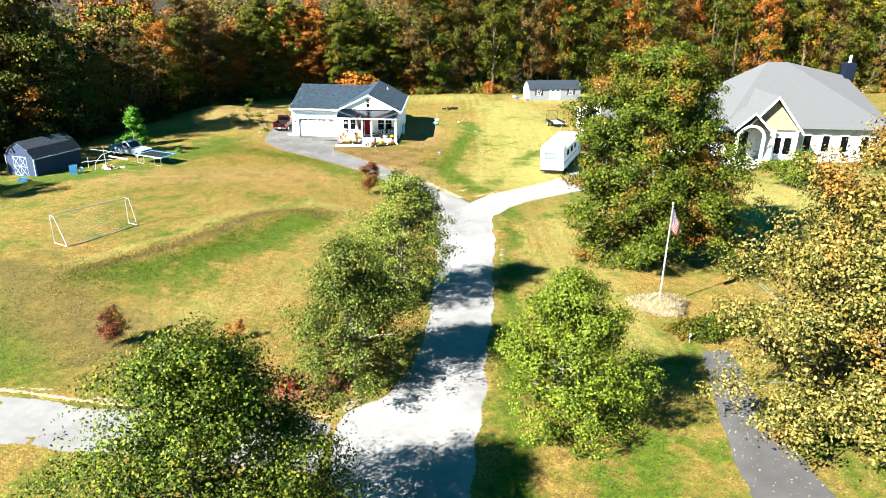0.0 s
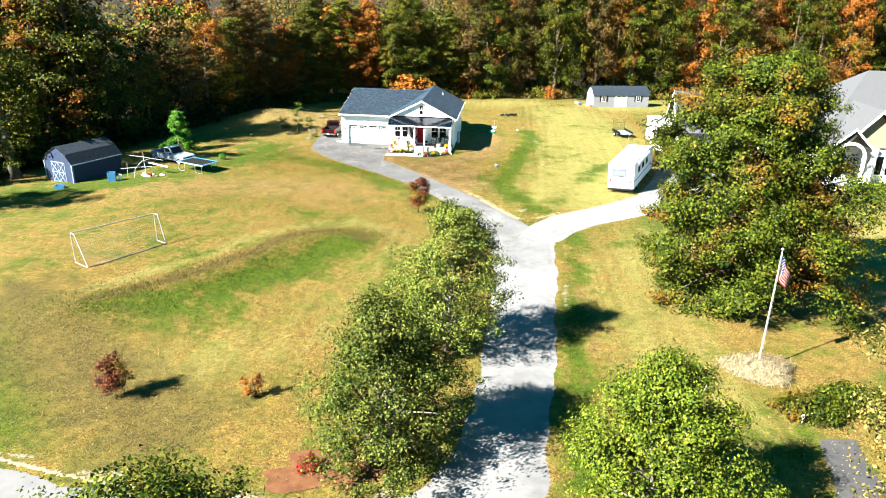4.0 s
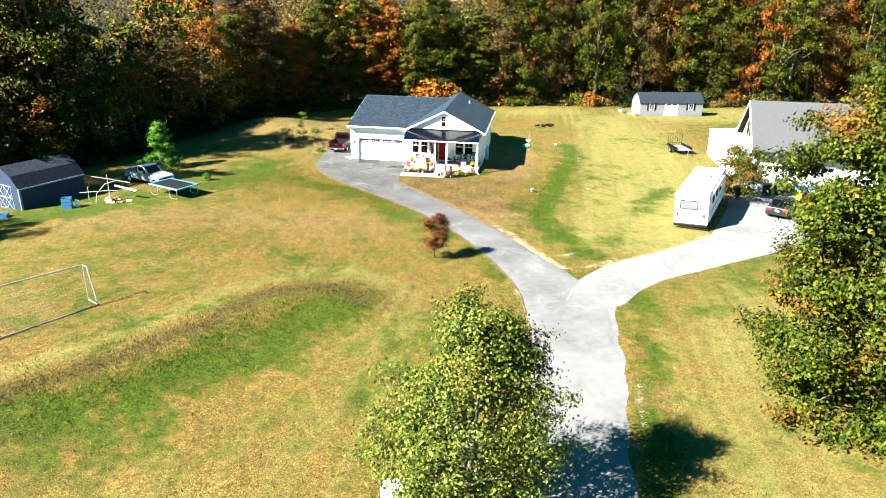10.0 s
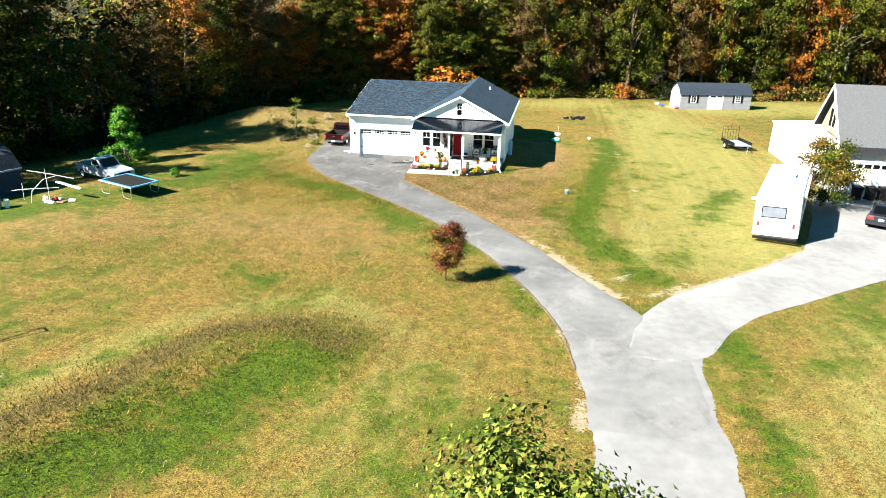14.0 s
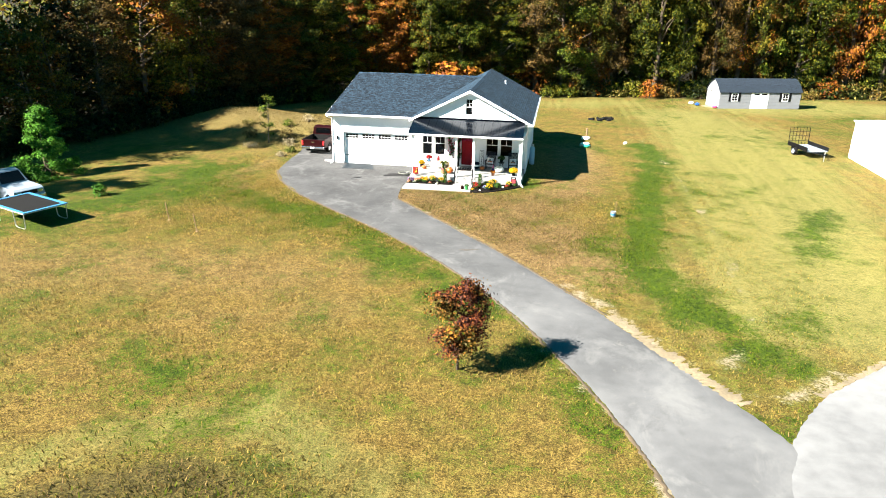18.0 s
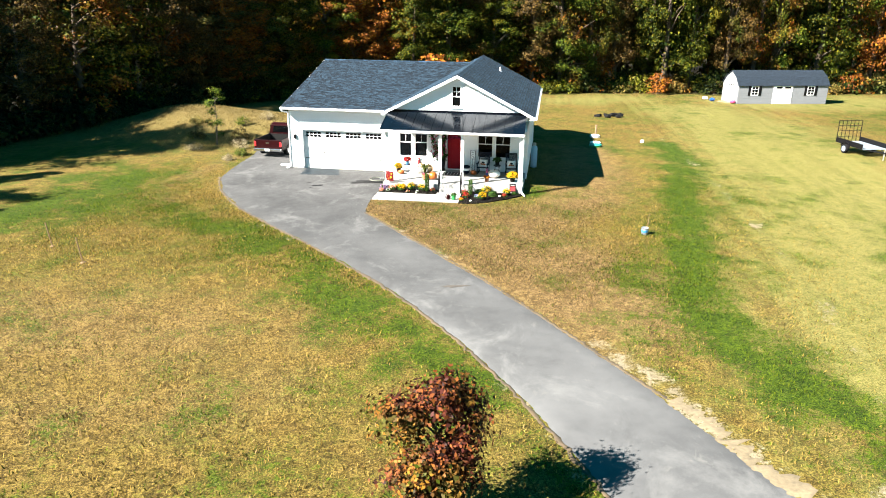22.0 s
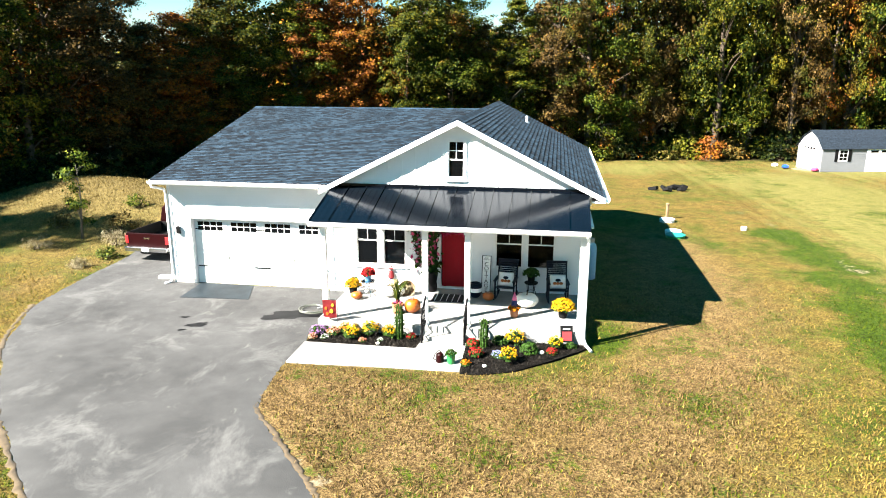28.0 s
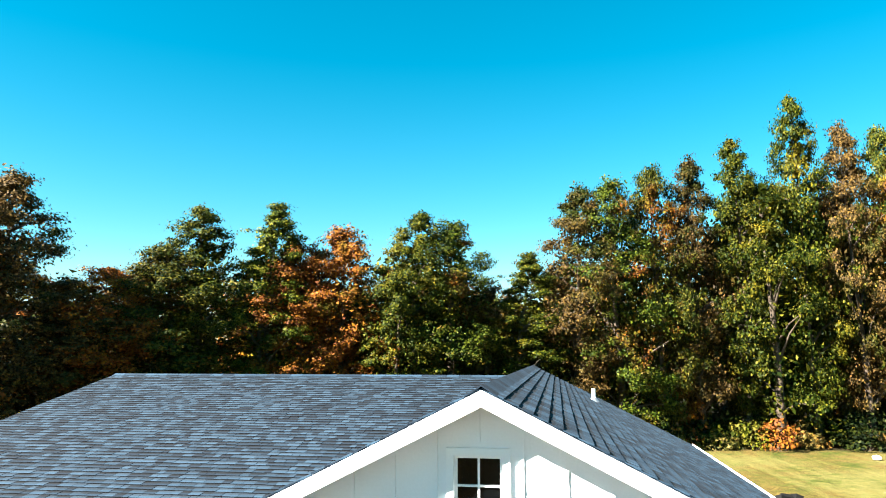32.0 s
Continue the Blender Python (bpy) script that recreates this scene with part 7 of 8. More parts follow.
def sedan(m, label):
    e = thing("car", label, "car", m)
    part("body", shell(((-2.2, 0.35), (2.2, 0.32), (2.28, 0.55), (2.1, 0.78), (1.0, 0.92), (-1.35, 0.98), (-2.2, 0.95), (-2.28, 0.6)), 0.89, (0.75, 0.06)), "black_car", e)
    part("cabin", shell(((-1.85, 0.95), (1.05, 0.90), (0.25, 1.38), (-0.15, 1.45), (-0.75, 1.45), (-1.15, 1.38)), 0.82, (0.95, 0.24)), "black_car", e)
    part("rear_screen", prism(((-1.78, 1.00), (-1.17, 1.385), (-1.20, 1.40), (-1.82, 1.01)), "x", -0.60, 0.60), "glass", e)
    part("windscreen", prism(((0.98, 0.96), (0.28, 1.37), (0.31, 1.39), (1.02, 0.97)), "x", -0.62, 0.62), "glass", e)
    for s in (-1, 1):
        part("side_window", prism(((-1.35, 1.00), (0.80, 0.98), (0.22, 1.32), (-0.85, 1.36)), "x", s * 0.735 - 0.03, s * 0.735 + 0.03), "glass", e)
        part("tail_light", box(s * 0.62 - 0.19, s * 0.62 + 0.19, -2.285, -2.18, 0.70, 0.88, 0.02), "red_plastic", e)
        part("mirror", box(s * 0.95 - 0.09, s * 0.95 + 0.09, 0.62, 0.72, 0.92, 1.04, 0.02), "black_car", e)
        for y in (-1.35, 1.38):
            wheel(e, s * 0.79, y, 0.32, 0.21, s)
    part("bumper", box(-0.86, 0.86, -2.34, -2.2, 0.36, 0.58, 0.04), "black_car", e)
    part("number_plate", box(-0.15, 0.15, -2.30, -2.285, 0.66, 0.80), "white_paint", e)
    part("plate_writing", box(-0.11, 0.11, -2.304, -2.3005, 0.71, 0.75), "dark_blue_paint", e)
    return e


sedan(pose(31.1, -11.9, land_at(31, -12) + 0.04, 0, 0, -30), "small black sedan parked on the pale drive")

# opaque pale grey-blue: the rear window's reflection put into its base colour
M["pale_reflection_pane"] = plain("pale_reflection_pane", (0.0754, 0.087, 0.1044), 0.15, vary=0.2)
rv = thing("motorhome", "white motorhome with a rear window parked beside the gravel drive", "motorhome", pose(24.05, -13.6, land_at(22.5, -18) - 0.10, 0, -3.5, -20))
L2 = 5.0
part("body", shell(((-L2, 0.55), (L2 - 0.5, 0.50), (L2, 0.9), (L2, 1.6), (L2 - 0.45, 2.85), (L2 - 0.75, 3.0), (-L2 + 0.1, 3.0), (-L2, 2.9)), 1.25, (2.85, 0.03), bevel=0.06), "white_paint", rv)
part("roof_skin", box(-1.18, 1.18, -L2 + 0.12, L2 - 0.9, 3.001, 3.02, 0.004), "white_paint", rv)
part("rear_window_frame", box(-0.86, 0.50, -L2 - 0.03, -L2 - 0.001, 1.68, 2.40, 0.02), "black_paint", rv)
part("rear_window", box(-0.80, 0.44, -L2 - 0.036, -L2 - 0.031, 1.74, 2.34), "pale_reflection_pane", rv)
for s in (-1.0, 0.95):
    part("tail_light", box(s - 0.07, s + 0.07, -L2 - 0.03, -L2 - 0.001, 1.12, 1.42, 0.01), "red_plastic", rv)
part("rear_bumper", box(-1.2, 1.2, -L2 - 0.2, -L2 - 0.002, 0.38, 0.54, 0.02), "black_paint", rv)
part("rear_panel", box(-0.62, 0.62, -L2 - 0.015, -L2 - 0.001, 1.10, 1.48, 0.005), "white_trim", rv)
part("number_plate", box(-0.15, 0.15, -L2 - 0.022, -L2 - 0.016, 0.92, 1.06), "grey_metal", rv)
for y in (-3.2, -1.2, 0.8):
    part("side_window", box(1.251, 1.262, y, y + 1.1, 1.75, 2.35, 0.003), "glass", rv)
    part("side_window", box(-1.262, -1.251, y, y + 1.1, 1.75, 2.35, 0.003), "glass", rv)
part("side_stripe", box(1.251, 1.256, -L2 + 0.1, L2 - 0.9, 1.18, 1.32), "pale_blue", rv)
part("side_door", box(1.251, 1.27, 2.4, 3.1, 0.55, 2.45, 0.005), "white_trim", rv)
for y, x in ((-2.9, 0.2), (-0.6, -0.1), (1.6, 0.3)):
    part("roof_vent", box(x - 0.28, x + 0.28, y - 0.28, y + 0.28, 3.021, 3.10, 0.03), "white_trim", rv)
part("air_conditioner", box(-0.5, 0.5, 0.1, 0.95, 3.021, 3.28, 0.06), "white_trim", rv)
part("awning_box", box(1.255, 1.40, -3.6, 2.2, 2.72, 2.88, 0.03), "white_trim", rv)
part("side_mirror", box(-1.62, -1.30, -3.6, -3.2, 2.35, 2.42, 0.02), "white_trim", rv)
for s in (-1, 1):
    for y in (-2.6, 3.2):
        wheel(rv, s * 1.05, y, 0.42, 0.26, s)
part("windscreen", box(-1.05, 1.05, L2 - 0.02, L2 + 0.02, 1.55, 1.9), "glass", rv)

tr = thing("utility_trailer", "small flatbed utility trailer with a raised mesh ramp", "trailer", pose(26.7, 11.4, land_at(26.7, 11.4), 0, 0, 194))
part("deck", box(-0.85, 0.85, -1.4, 1.3, 0.52, 0.58), "white_car", tr)
for s in (-0.88, 0.88):
    part("side_rail", box(s - 0.03, s + 0.03, -1.42, 1.32, 0.55, 0.88, 0.005), "black_metal", tr)
    wheel(tr, s * 1.14, -0.2, 0.32, 0.2, 1 if s > 0 else -1, rim="white_car")
    part("mudguard", tube([(s * 1.14, -0.65, 0.45), (s * 1.14, -0.5, 0.68), (s * 1.14, -0.2, 0.74), (s * 1.14, 0.1, 0.68), (s * 1.14, 0.25, 0.45)], 0.05, 4), "black_metal", tr)
    part("tongue", tube([(s * 0.6, 1.3, 0.5), (0, 2.4, 0.5)], 0.04, 5), "black_metal", tr)
ramp_frame = part("ramp_frame", tube([(-0.85, -1.42, 0.55), (-0.85, -1.5, 2.0), (0.85, -1.5, 2.0), (0.85, -1.42, 0.55)], 0.03, 5), "black_metal", tr)
for k in range(1, 6):
    part("ramp_bar", tube([(-0.85 + k * 0.283, -1.42, 0.56), (-0.85 + k * 0.283, -1.5, 2.0)], 0.016, 5), "black_metal", tr)
for z in (0.9, 1.3, 1.65):
    part("ramp_bar", tube([(-0.85, -1.45, z), (0.85, -1.45, z)], 0.016, 5), "black_metal", tr)
part("jack", tube([(0, 2.3, 0.0), (0, 2.3, 0.75)], 0.035, 6), "grey_metal", tr)


# ---- sheds ----
def gambrel(w, eave, knee, ridge, inset):
    h = w / 2
    return ((-h, 0), (h, 0), (h, eave), (h - inset, knee), (0, ridge), (-h + inset, knee), (-h, eave))


def shed(name, label, m, w, ln, eave, knee, ridge, inset, wall, roof):
    """A gambrel shed with its long axis along x; ends at -x and +x."""
    e = thing(name, label, "shed", m)
    part("shell", prism(gambrel(w, eave, knee, ridge, inset), "x", -ln / 2, ln / 2), wall, e)
    prof = gambrel(w, eave, knee, ridge, inset)
    h = w / 2
    for a, b in (((h + 0.12, eave - 0.08), (h - inset, knee)), ((h - inset, knee), (0, ridge)), ((0, ridge), (-h + inset, knee)), ((-h + inset, knee), (-h - 0.12, eave - 0.08))):
        up = 0.05
        part("roof_panel", prism(((a[0], a[1] + 0.01), (b[0], b[1] + 0.01), (b[0], b[1] + 0.01 + up), (a[0], a[1] + 0.01 + up)), "x", -ln / 2 - 0.12, ln / 2 + 0.12), roof, e)
    return e


ws = shed("storage_shed", "white gambrel storage shed with black shutters and dark roof", pose(30.6, 45.2, land_at(30, 43) - 0.02, 0, 0, 14), 3.6, 10.4, 2.05, 2.85, 3.45, 0.7, "shed_grey", "shed_roof")
for x in (-3.3, 3.2):
    w = part("window", box(x - 0.42, x + 0.42, -1.84, -1.801, 0.95, 1.95, 0.005), "white_trim", ws)
    for a in range(2):
        for r in range(3):
            part("pane", box(x - 0.34 + a * 0.36, x - 0.02 + a * 0.36, -1.846, -1.841, 1.03 + r * 0.30, 1.29 + r * 0.30), "glass", w)
    for s in (-1, 1):
        part("shutter", box(x + s * 0.60 - 0.14, x + s * 0.60 + 0.14, -1.84, -1.801, 0.92, 1.98, 0.005), "black_paint", ws)
part("double_door", box(-1.15, 1.05, -1.835, -1.801, 0.05, 1.98, 0.005), "white_paint", ws)
for k in range(2):
    part("door_light", box(-0.85 + k * 0.98, -0.15 + k * 0.98, -1.842, -1.836, 1.68, 1.88), "glass", ws)
part("end_door", box(-5.24, -5.201, -1.2, 1.2, 0.05, 2.2, 0.005), "white_paint", ws)
for k in range(4):
    part("end_light", box(-5.25, -5.241, -0.75 + k * 0.4, -0.48 + k * 0.4, 1.85, 2.05), "glass", ws)
for k in range(11):
    part("siding_line", box(-5.2, 5.2, -1.812, -1.8005, 0.1 + k * 0.18, 0.112 + k * 0.18), "shed_grey", ws)
part("ramp", prism(((-5.2, 0.08), (-5.2, 0.0), (-6.4, -0.05)), "y", -1.1, 1.1), "wood", ws)

M["barn_trim"] = plain("barn_trim", (0.16, 0.20, 0.26), 0.6, vary=0.2, spec=0.2)
bs = shed("barn_shed", "blue-grey gambrel barn shed with white cross-braced doors", pose(-31.3, -19.9, land_at(-31.3, -19.9) - 0.05, 0, 0, 70), 3.9, 5.6, 2.0, 2.85, 3.5, 0.7, "shed_blue", "shed_roof")
part("end_door_frame", box(-2.84, -2.801, -0.95, 0.95, 0.05, 2.05, 0.005), "barn_trim", bs)
for s in (-0.46, 0.46):
    d = part("barn_door", box(-2.86, -2.841, s - 0.42, s + 0.42, 0.12, 1.98), "shed_blue", bs)
    for z0, z1 in ((0.15, 1.02), (1.08, 1.95)):
        for a, b in (((s - 0.38, z0), (s + 0.38, z1)), ((s + 0.38, z0), (s - 0.38, z1))):
            part("brace", tube([(-2.87, a[0], a[1]), (-2.87, b[0], b[1])], 0.035, 4), "barn_trim", d)
    part("rail", box(-2.885, -2.861, s - 0.42, s + 0.42, 1.02, 1.08), "barn_trim", d)
for k in range(6):
    prof = gambrel(3.9, 2.0, 2.85, 3.5, 0.7)
    a, b = prof[(k + 1) % 7], prof[(k + 2) % 7]
    part("end_trim", tube([(-2.83, a[0], a[1]), (-2.83, b[0], b[1])], 0.06, 4), "barn_trim", bs)
for s in (-1.95, 1.95):
    part("corner_trim", box(-2.84, -2.72, s - 0.05, s + 0.05, 0.0, 2.0), "barn_trim", bs)
part("eave_trim", box(-2.9, 2.9, -2.10, -2.06, 1.88, 1.98), "barn_trim", bs)

# clutter beside the barn shed
for x, y, w, h, mat, nm, lab in ((-27.0, -22.4, 0.35, 0.95, "pale_blue", "crate_stack", "stack of pale blue plastic crates by the shed"), (-26.4, -22.0, 0.32, 0.55, "white_paint", "bucket", "white plastic bucket in the grass by the shed"), (-24.7, -20.5, 0.3, 0.4, "white_paint", "bucket", "white plastic bucket among yard clutter"), (-24.2, -20.1, 0.25, 0.3, "red_plastic", "bucket", "small red bucket among yard clutter"), (-30.6, -25.2, 0.4, 0.55, "pale_blue", "crate", "pale blue plastic crate at the shed corner")):
    e = thing(nm, lab, nm.replace("_", " "), pose(x, y, land_at(x, y), 0, 0, 25))
    if nm == "bucket":
        part("body", lathe(((w * 0.38, 0), (w * 0.4, 0.02), (w * 0.5, h), (w * 0.46, h), (w * 0.36, 0.06)), 14), mat, e)
        part("handle", tube([(w * 0.5 * math.cos(a), 0, h + 0.12 * math.sin(a)) for a in [k * math.pi / 8 for k in range(9)]], 0.008, 5), "grey_metal", e)
    else:
        for k in range(max(1, int(h / 0.3))):
            bm = bmesh.new()
            for x0, x1, y0, y1 in ((-w, w, -w, -w + 0.03), (-w, w, w - 0.03, w), (-w, -w + 0.03, -w + 0.03, w - 0.03), (w - 0.03, w, -w + 0.03, w - 0.03)):
                box(x0, x1, y0, y1, k * 0.3 + 0.02, k * 0.3 + 0.28, bm=bm)
            box(-w + 0.03, w - 0.03, -w + 0.03, w - 0.03, k * 0.3 + 0.02, k * 0.3 + 0.05, bm=bm)
            part("crate", bm, mat, e)
M["dull_white"] = plain("dull_white", (0.34, 0.34, 0.34), 0.7, vary=0.35, scale=3)
frame_ob = thing("swing_frame", "collapsed white metal swing frame by the shed", "swing frame", pose(-25.0, -20.2, land_at(-25.0, -20.2), 0, 0, 10))
for a, b in (((-1.6, 0.3, 0), (-1.5, 0.2, 1.2)), ((0.2, 0.2, 0), (0.1, 0.4, 2.2)), ((-1.4, 0.9, 1.9), (1.9, 0.5, 1.5)), ((-2.2, 0.1, 0.7), (0.9, 0.3, 0.9))):
    part("pole", tube([a, ((a[0] + b[0]) / 2, (a[1] + b[1]) / 2, (a[2] + b[2]) / 2 + 0.04), b], 0.02, 6), "dull_white", frame_ob)
part("bent_pole", tube([(-0.7, -0.5, 0), (-0.6, -0.3, 0.8), (0.0, 0.1, 1.5), (0.8, 0.4, 1.7)], 0.02, 6), "dull_white", frame_ob)
lad = thing("board", "white board leaning on the swing frame", "board", pose(-23.7, -19.4, land_at(-24, -19) + 1.0, 10, 6, -12))
part("plank", box(-1.1, 1.1, -0.10, 0.10, -0.03, 0.03, 0.005), "dull_white", lad)
rs = np.random.RandomState(77)
for k in range(9):
    x, y = -25.5 + rs.rand() * 2.6, -20.8 + rs.rand() * 1.2
    e = thing("scrap", "scrap piece lying in the grass by the shed", "scrap", pose(x, y, land_at(x, y) + 0.05, rs.rand() * 30, rs.rand() * 30, rs.rand() * 180), "yard scrap")
    part("piece", box(-0.22, 0.22, -0.1, 0.1, -0.05, 0.08, 0.02), ("white_paint", "wood", "rubber", "grey_metal")[k % 4], e)

# trampoline
tp = thing("trampoline", "rectangular trampoline with blue edge pad on bent legs", "trampoline", pose(-20.6, -17.2, land_at(-20.6, -17.2), 0, 0, -22))
tw, td, th = 1.8, 1.15, 0.88
bm = bmesh.new()
for x0, x1, y0, y1 in ((-tw, tw, -td, -td + 0.17), (-tw, tw, td - 0.17, td), (-tw, -tw + 0.17, -td + 0.17, td - 0.17), (tw - 0.17, tw, -td + 0.17, td - 0.17)):
    box(x0, x1, y0, y1, th, th + 0.05, bm=bm)
part("edge_pad", bm, "pale_blue", tp, "blue padded edge")
part("jump_mat", box(-tw + 0.17, tw - 0.17, -td + 0.17, td - 0.17, th + 0.01, th + 0.03), "rubber", tp, "dark woven mat")
part("frame", tube([(-tw, -td, th), (tw, -td, th), (tw, td, th), (-tw, td, th), (-tw, -td, th)], 0.03, 6), "grey_metal", tp)
for s in (-1.2, 1.2):
    for q in (-1, 1):
        part("leg", tube([(s - 0.5, q * td * 0.95, th), (s - 0.45, q * td * 0.95, 0.12), (s - 0.3, q * td * 0.95, 0.03), (s + 0.3, q * td * 0.95, 0.03), (s + 0.45, q * td * 0.95, 0.12), (s + 0.5, q * td * 0.95, th)], 0.025, 6), "grey_metal", tp)

# football goal
goal = thing("football_goal", "white portable football goal with a thin net", "football goal")
A, B = Vector((-16.65, -44.4, 0)), Vector((-13.65, -39.3, 0))
zb = lambda p: land_at(p.x, p.y)
H = 2.1
side = Vector(((B - A).y, -(B - A).x, 0)).normalized()
pa, pb = A + Vector((0, 0, zb(A))), B + Vector((0, 0, zb(B)))
ba, bb = A + side * 1.55, B + side * 1.05
ba.z, bb.z = zb(ba), zb(bb)
up = Vector((0, 0, H))
M["goal_paint"] = plain("goal_paint", (0.174, 0.174, 0.18), 0.5, vary=0.25, scale=3)
part("crossbar", tube([pa + up, pb + up], 0.038, 8), "goal_paint", goal)
for nm, a, b in (("post", pa, pa + up), ("post", pb, pb + up), ("top_bar", pa + up, pa + up + side * 0.45), ("top_bar", pb + up, pb + up + side * 0.45), ("stay", pa + up + side * 0.45, ba + Vector((0, 0, 0.05))), ("stay", pb + up + side * 0.45, bb + Vector((0, 0, 0.05))), ("base_bar", pa + Vector((0, 0, 0.05)), ba + Vector((0, 0, 0.05))), ("base_bar", pb + Vector((0, 0, 0.05)), bb + Vector((0, 0, 0.05))), ("ground_bar", ba + Vector((0, 0, 0.05)), bb + Vector((0, 0, 0.05)))):
    part(nm, tube([a, b], 0.03, 8), "goal_paint", goal)
M["net_cord"] = plain("net_cord", (0.2, 0.2, 0.2), 0.9)
bm = bmesh.new()
for k in range(41):
    q = k / 40
    tube([pa.lerp(pb, q) + up, ba.lerp(bb, q) + Vector((0, 0, 0.06))], 0.0015, 3, bm, cap=False)
for k in range(1, 14):
    q = k / 14
    tube([(pa + up).lerp(ba, q), (pb + up).lerp(bb, q)], 0.0015, 3, bm, cap=False)
tagged(part("net", bm, "net_cord", goal), kind="stuff")

# flagpole in its ring of pale grass
M["pole_white"] = plain("pole_white", (0.25, 0.25, 0.255), 0.5, vary=0.15)
fp = thing("flagpole", "white flagpole flying a striped flag", "flagpole", pose(24.1, -52.75, land_at(24.1, -52.75)))
part("pole", tube([(0, 0, 0), (0, 0, 3.2), (0, 0, 6.3)], [0.042, 0.032, 0.022], 10), "pole_white", fp)
part("finial", blob(bmesh.new(), (0, 0, 6.36), 0.07), "grey_metal", fp)
part("halyard", tube([(0.06, -0.03, 1.2), (0.04, 0, 6.2)], 0.003, 4), "dull_white", fp)


def hanging_flag(parent):
    """A flag hanging half-open from the pole: stripes and canton as cloth pieces."""
    fl, fh, nx, nz = 1.5, 0.95, 18, 13

    def at(i, j):
        u, v = i / nx, j / nz
        x = 0.03 + 0.60 * u + 0.05 * math.sin(u * 9 + v * 2)
        y = 0.10 * math.sin(u * 7.5 + v) * (0.3 + u)
        z = 6.1 - 1.15 * v - 1.1 * u * (1 - 0.25 * v)
        return Vector((x, y, z))

    for j in range(nz):
        bm = bmesh.new()
        i0 = 8 if j < 7 else 0
        a = [bm.verts.new(at(i, j)) for i in range(i0, nx + 1)]
        b = [bm.verts.new(at(i, j + 1)) for i in range(i0, nx + 1)]
        for k in range(len(a) - 1):
            bm.faces.new((a[k], b[k], b[k + 1], a[k + 1]))
        bmesh.ops.solidify(bm, geom=bm.faces[:], thickness=0.004)
        part("stripe", bm, "cloth_red" if j % 2 == 0 else "cloth_white", parent)
    bm = bmesh.new()
    g = [[bm.verts.new(at(i, j)) for i in range(9)] for j in range(8)]
    for j in range(7):
        for i in range(8):
            bm.faces.new((g[j][i], g[j + 1][i], g[j + 1][i + 1], g[j][i + 1]))
    bmesh.ops.solidify(bm, geom=bm.faces[:], thickness=0.004)
    part("canton", bm, "cloth_blue", parent)
    bm = bmesh.new()
    for j in range(1, 7):
        for i in range(1, 8):
            if (i + j) % 2 == 0:
                p = at(i, j)
                for s in (-0.012, 0.012):
                    box(p.x - 0.018, p.x + 0.018, p.y + s - 0.003, p.y + s + 0.003, p.z - 0.018, p.z + 0.018, bm=bm)
    tagged(part("star", bm, "cloth_white", parent), kind="stuff")


hanging_flag(fp)


def clump(name, label, cat, x, y, rx, ry, h, n, per, size, mat, seed, spike=False):
    """A low shrub or grass clump of many small leaves over short stems."""
    e = thing(name, label, cat, pose(x, y, land_at(x, y)))
    rs = np.random.RandomState(seed)
    a, r = rs.rand(n) * math.tau, rs.rand(n) ** 0.5
    lump = 1 + 0.18 * np.sin(3 * a + seed) + 0.12 * np.sin(5 * a)
    z = h * (0.25 + 0.75 * rs.rand(n)) * np.sqrt(np.clip(1 - (r * 0.92) ** 2, 0.05, 1))
    c = np.stack([rx * r * lump * np.cos(a), ry * r * lump * np.sin(a), z], 1)
    out = np.stack([np.cos(a) * r, np.sin(a) * r, np.full(n, 0.6)], 1)
    bm = bmesh.new()
    for k in range(0, n, max(1, n // 14)):
        tube([(c[k, 0] * 0.25, c[k, 1] * 0.25, -0.05), tuple(c[k])], [0.02, 0.006], 4, bm, cap=False)
    bmesh.ops.remove_doubles(bm, verts=bm.verts[:], dist=0.03)
    part("stem", bm, "bark", e)
    quads("foliage", leaf_quads(c, np.full(n, 0.12 * min(rx, ry) + 0.03), out, per, size, rs, droop=-1.5 if spike else 0, slim=0.09 if spike else 0.62), mat, e)
    return e


M["leaf_crimson"] = leafy("leaf_crimson", ((0, (0.034, 0.0027, 0.0034)), (1, (0.1768, 0.0095, 0.0095))), None)
clump("ornamental_grass", "mounded pale dry ornamental grass round the flagpole", "ornamental grass", 24.1, -52.95, 1.45, 1.15, 0.65, 760, 16, 0.30, "reed", 81, True)
clump("shrub", "dark green shrub bed beside the path", "shrub", 25.2, -56.6, 1.75, 1.0, 0.95, 260, 14, 0.12, "leaf_oak", 82)
clump("shrub", "dense shrub at the head of the path", "shrub", 27.2, -55.6, 1.5, 1.1, 1.05, 240, 14, 0.12, "leaf_oak", 83)
clump("red_bush", "small fiery red bush at the lane corner", "shrub", 4.6, -63.2, 0.42, 0.4, 0.7, 80, 10, 0.09, "leaf_crimson", 84)
clump("red_bush", "small red bush under the birches", "shrub", 8.0, -57.2, 0.35, 0.35, 0.55, 60, 10, 0.09, "leaf_crimson", 85)
clump("boxwood", "clipped green hedge before the neighbouring porch", "hedge", 48.4, -13.6, 2.2, 0.9, 1.25, 420, 14, 0.13, "leaf_birch_dark", 86)
clump("juniper", "spreading dark green juniper before the neighbouring house", "shrub", 46.9, -21.6, 2.0, 1.7, 4.0, 520, 16, 0.16, "leaf_birch_dark", 88)
clump("young_pine_bush", "small dark green bush in the grass", "bush", -20.2, -11.9, 0.4, 0.4, 0.8, 60, 10, 0.10, "leaf_pine", 87)
tagged(stain("leaf_litter", 5.6, -63.0, 2.6, 1.2, 0.25, "rust_litter", "reddish brown leaf litter at the lane corner", 9, 0.03), category="leaf litter")
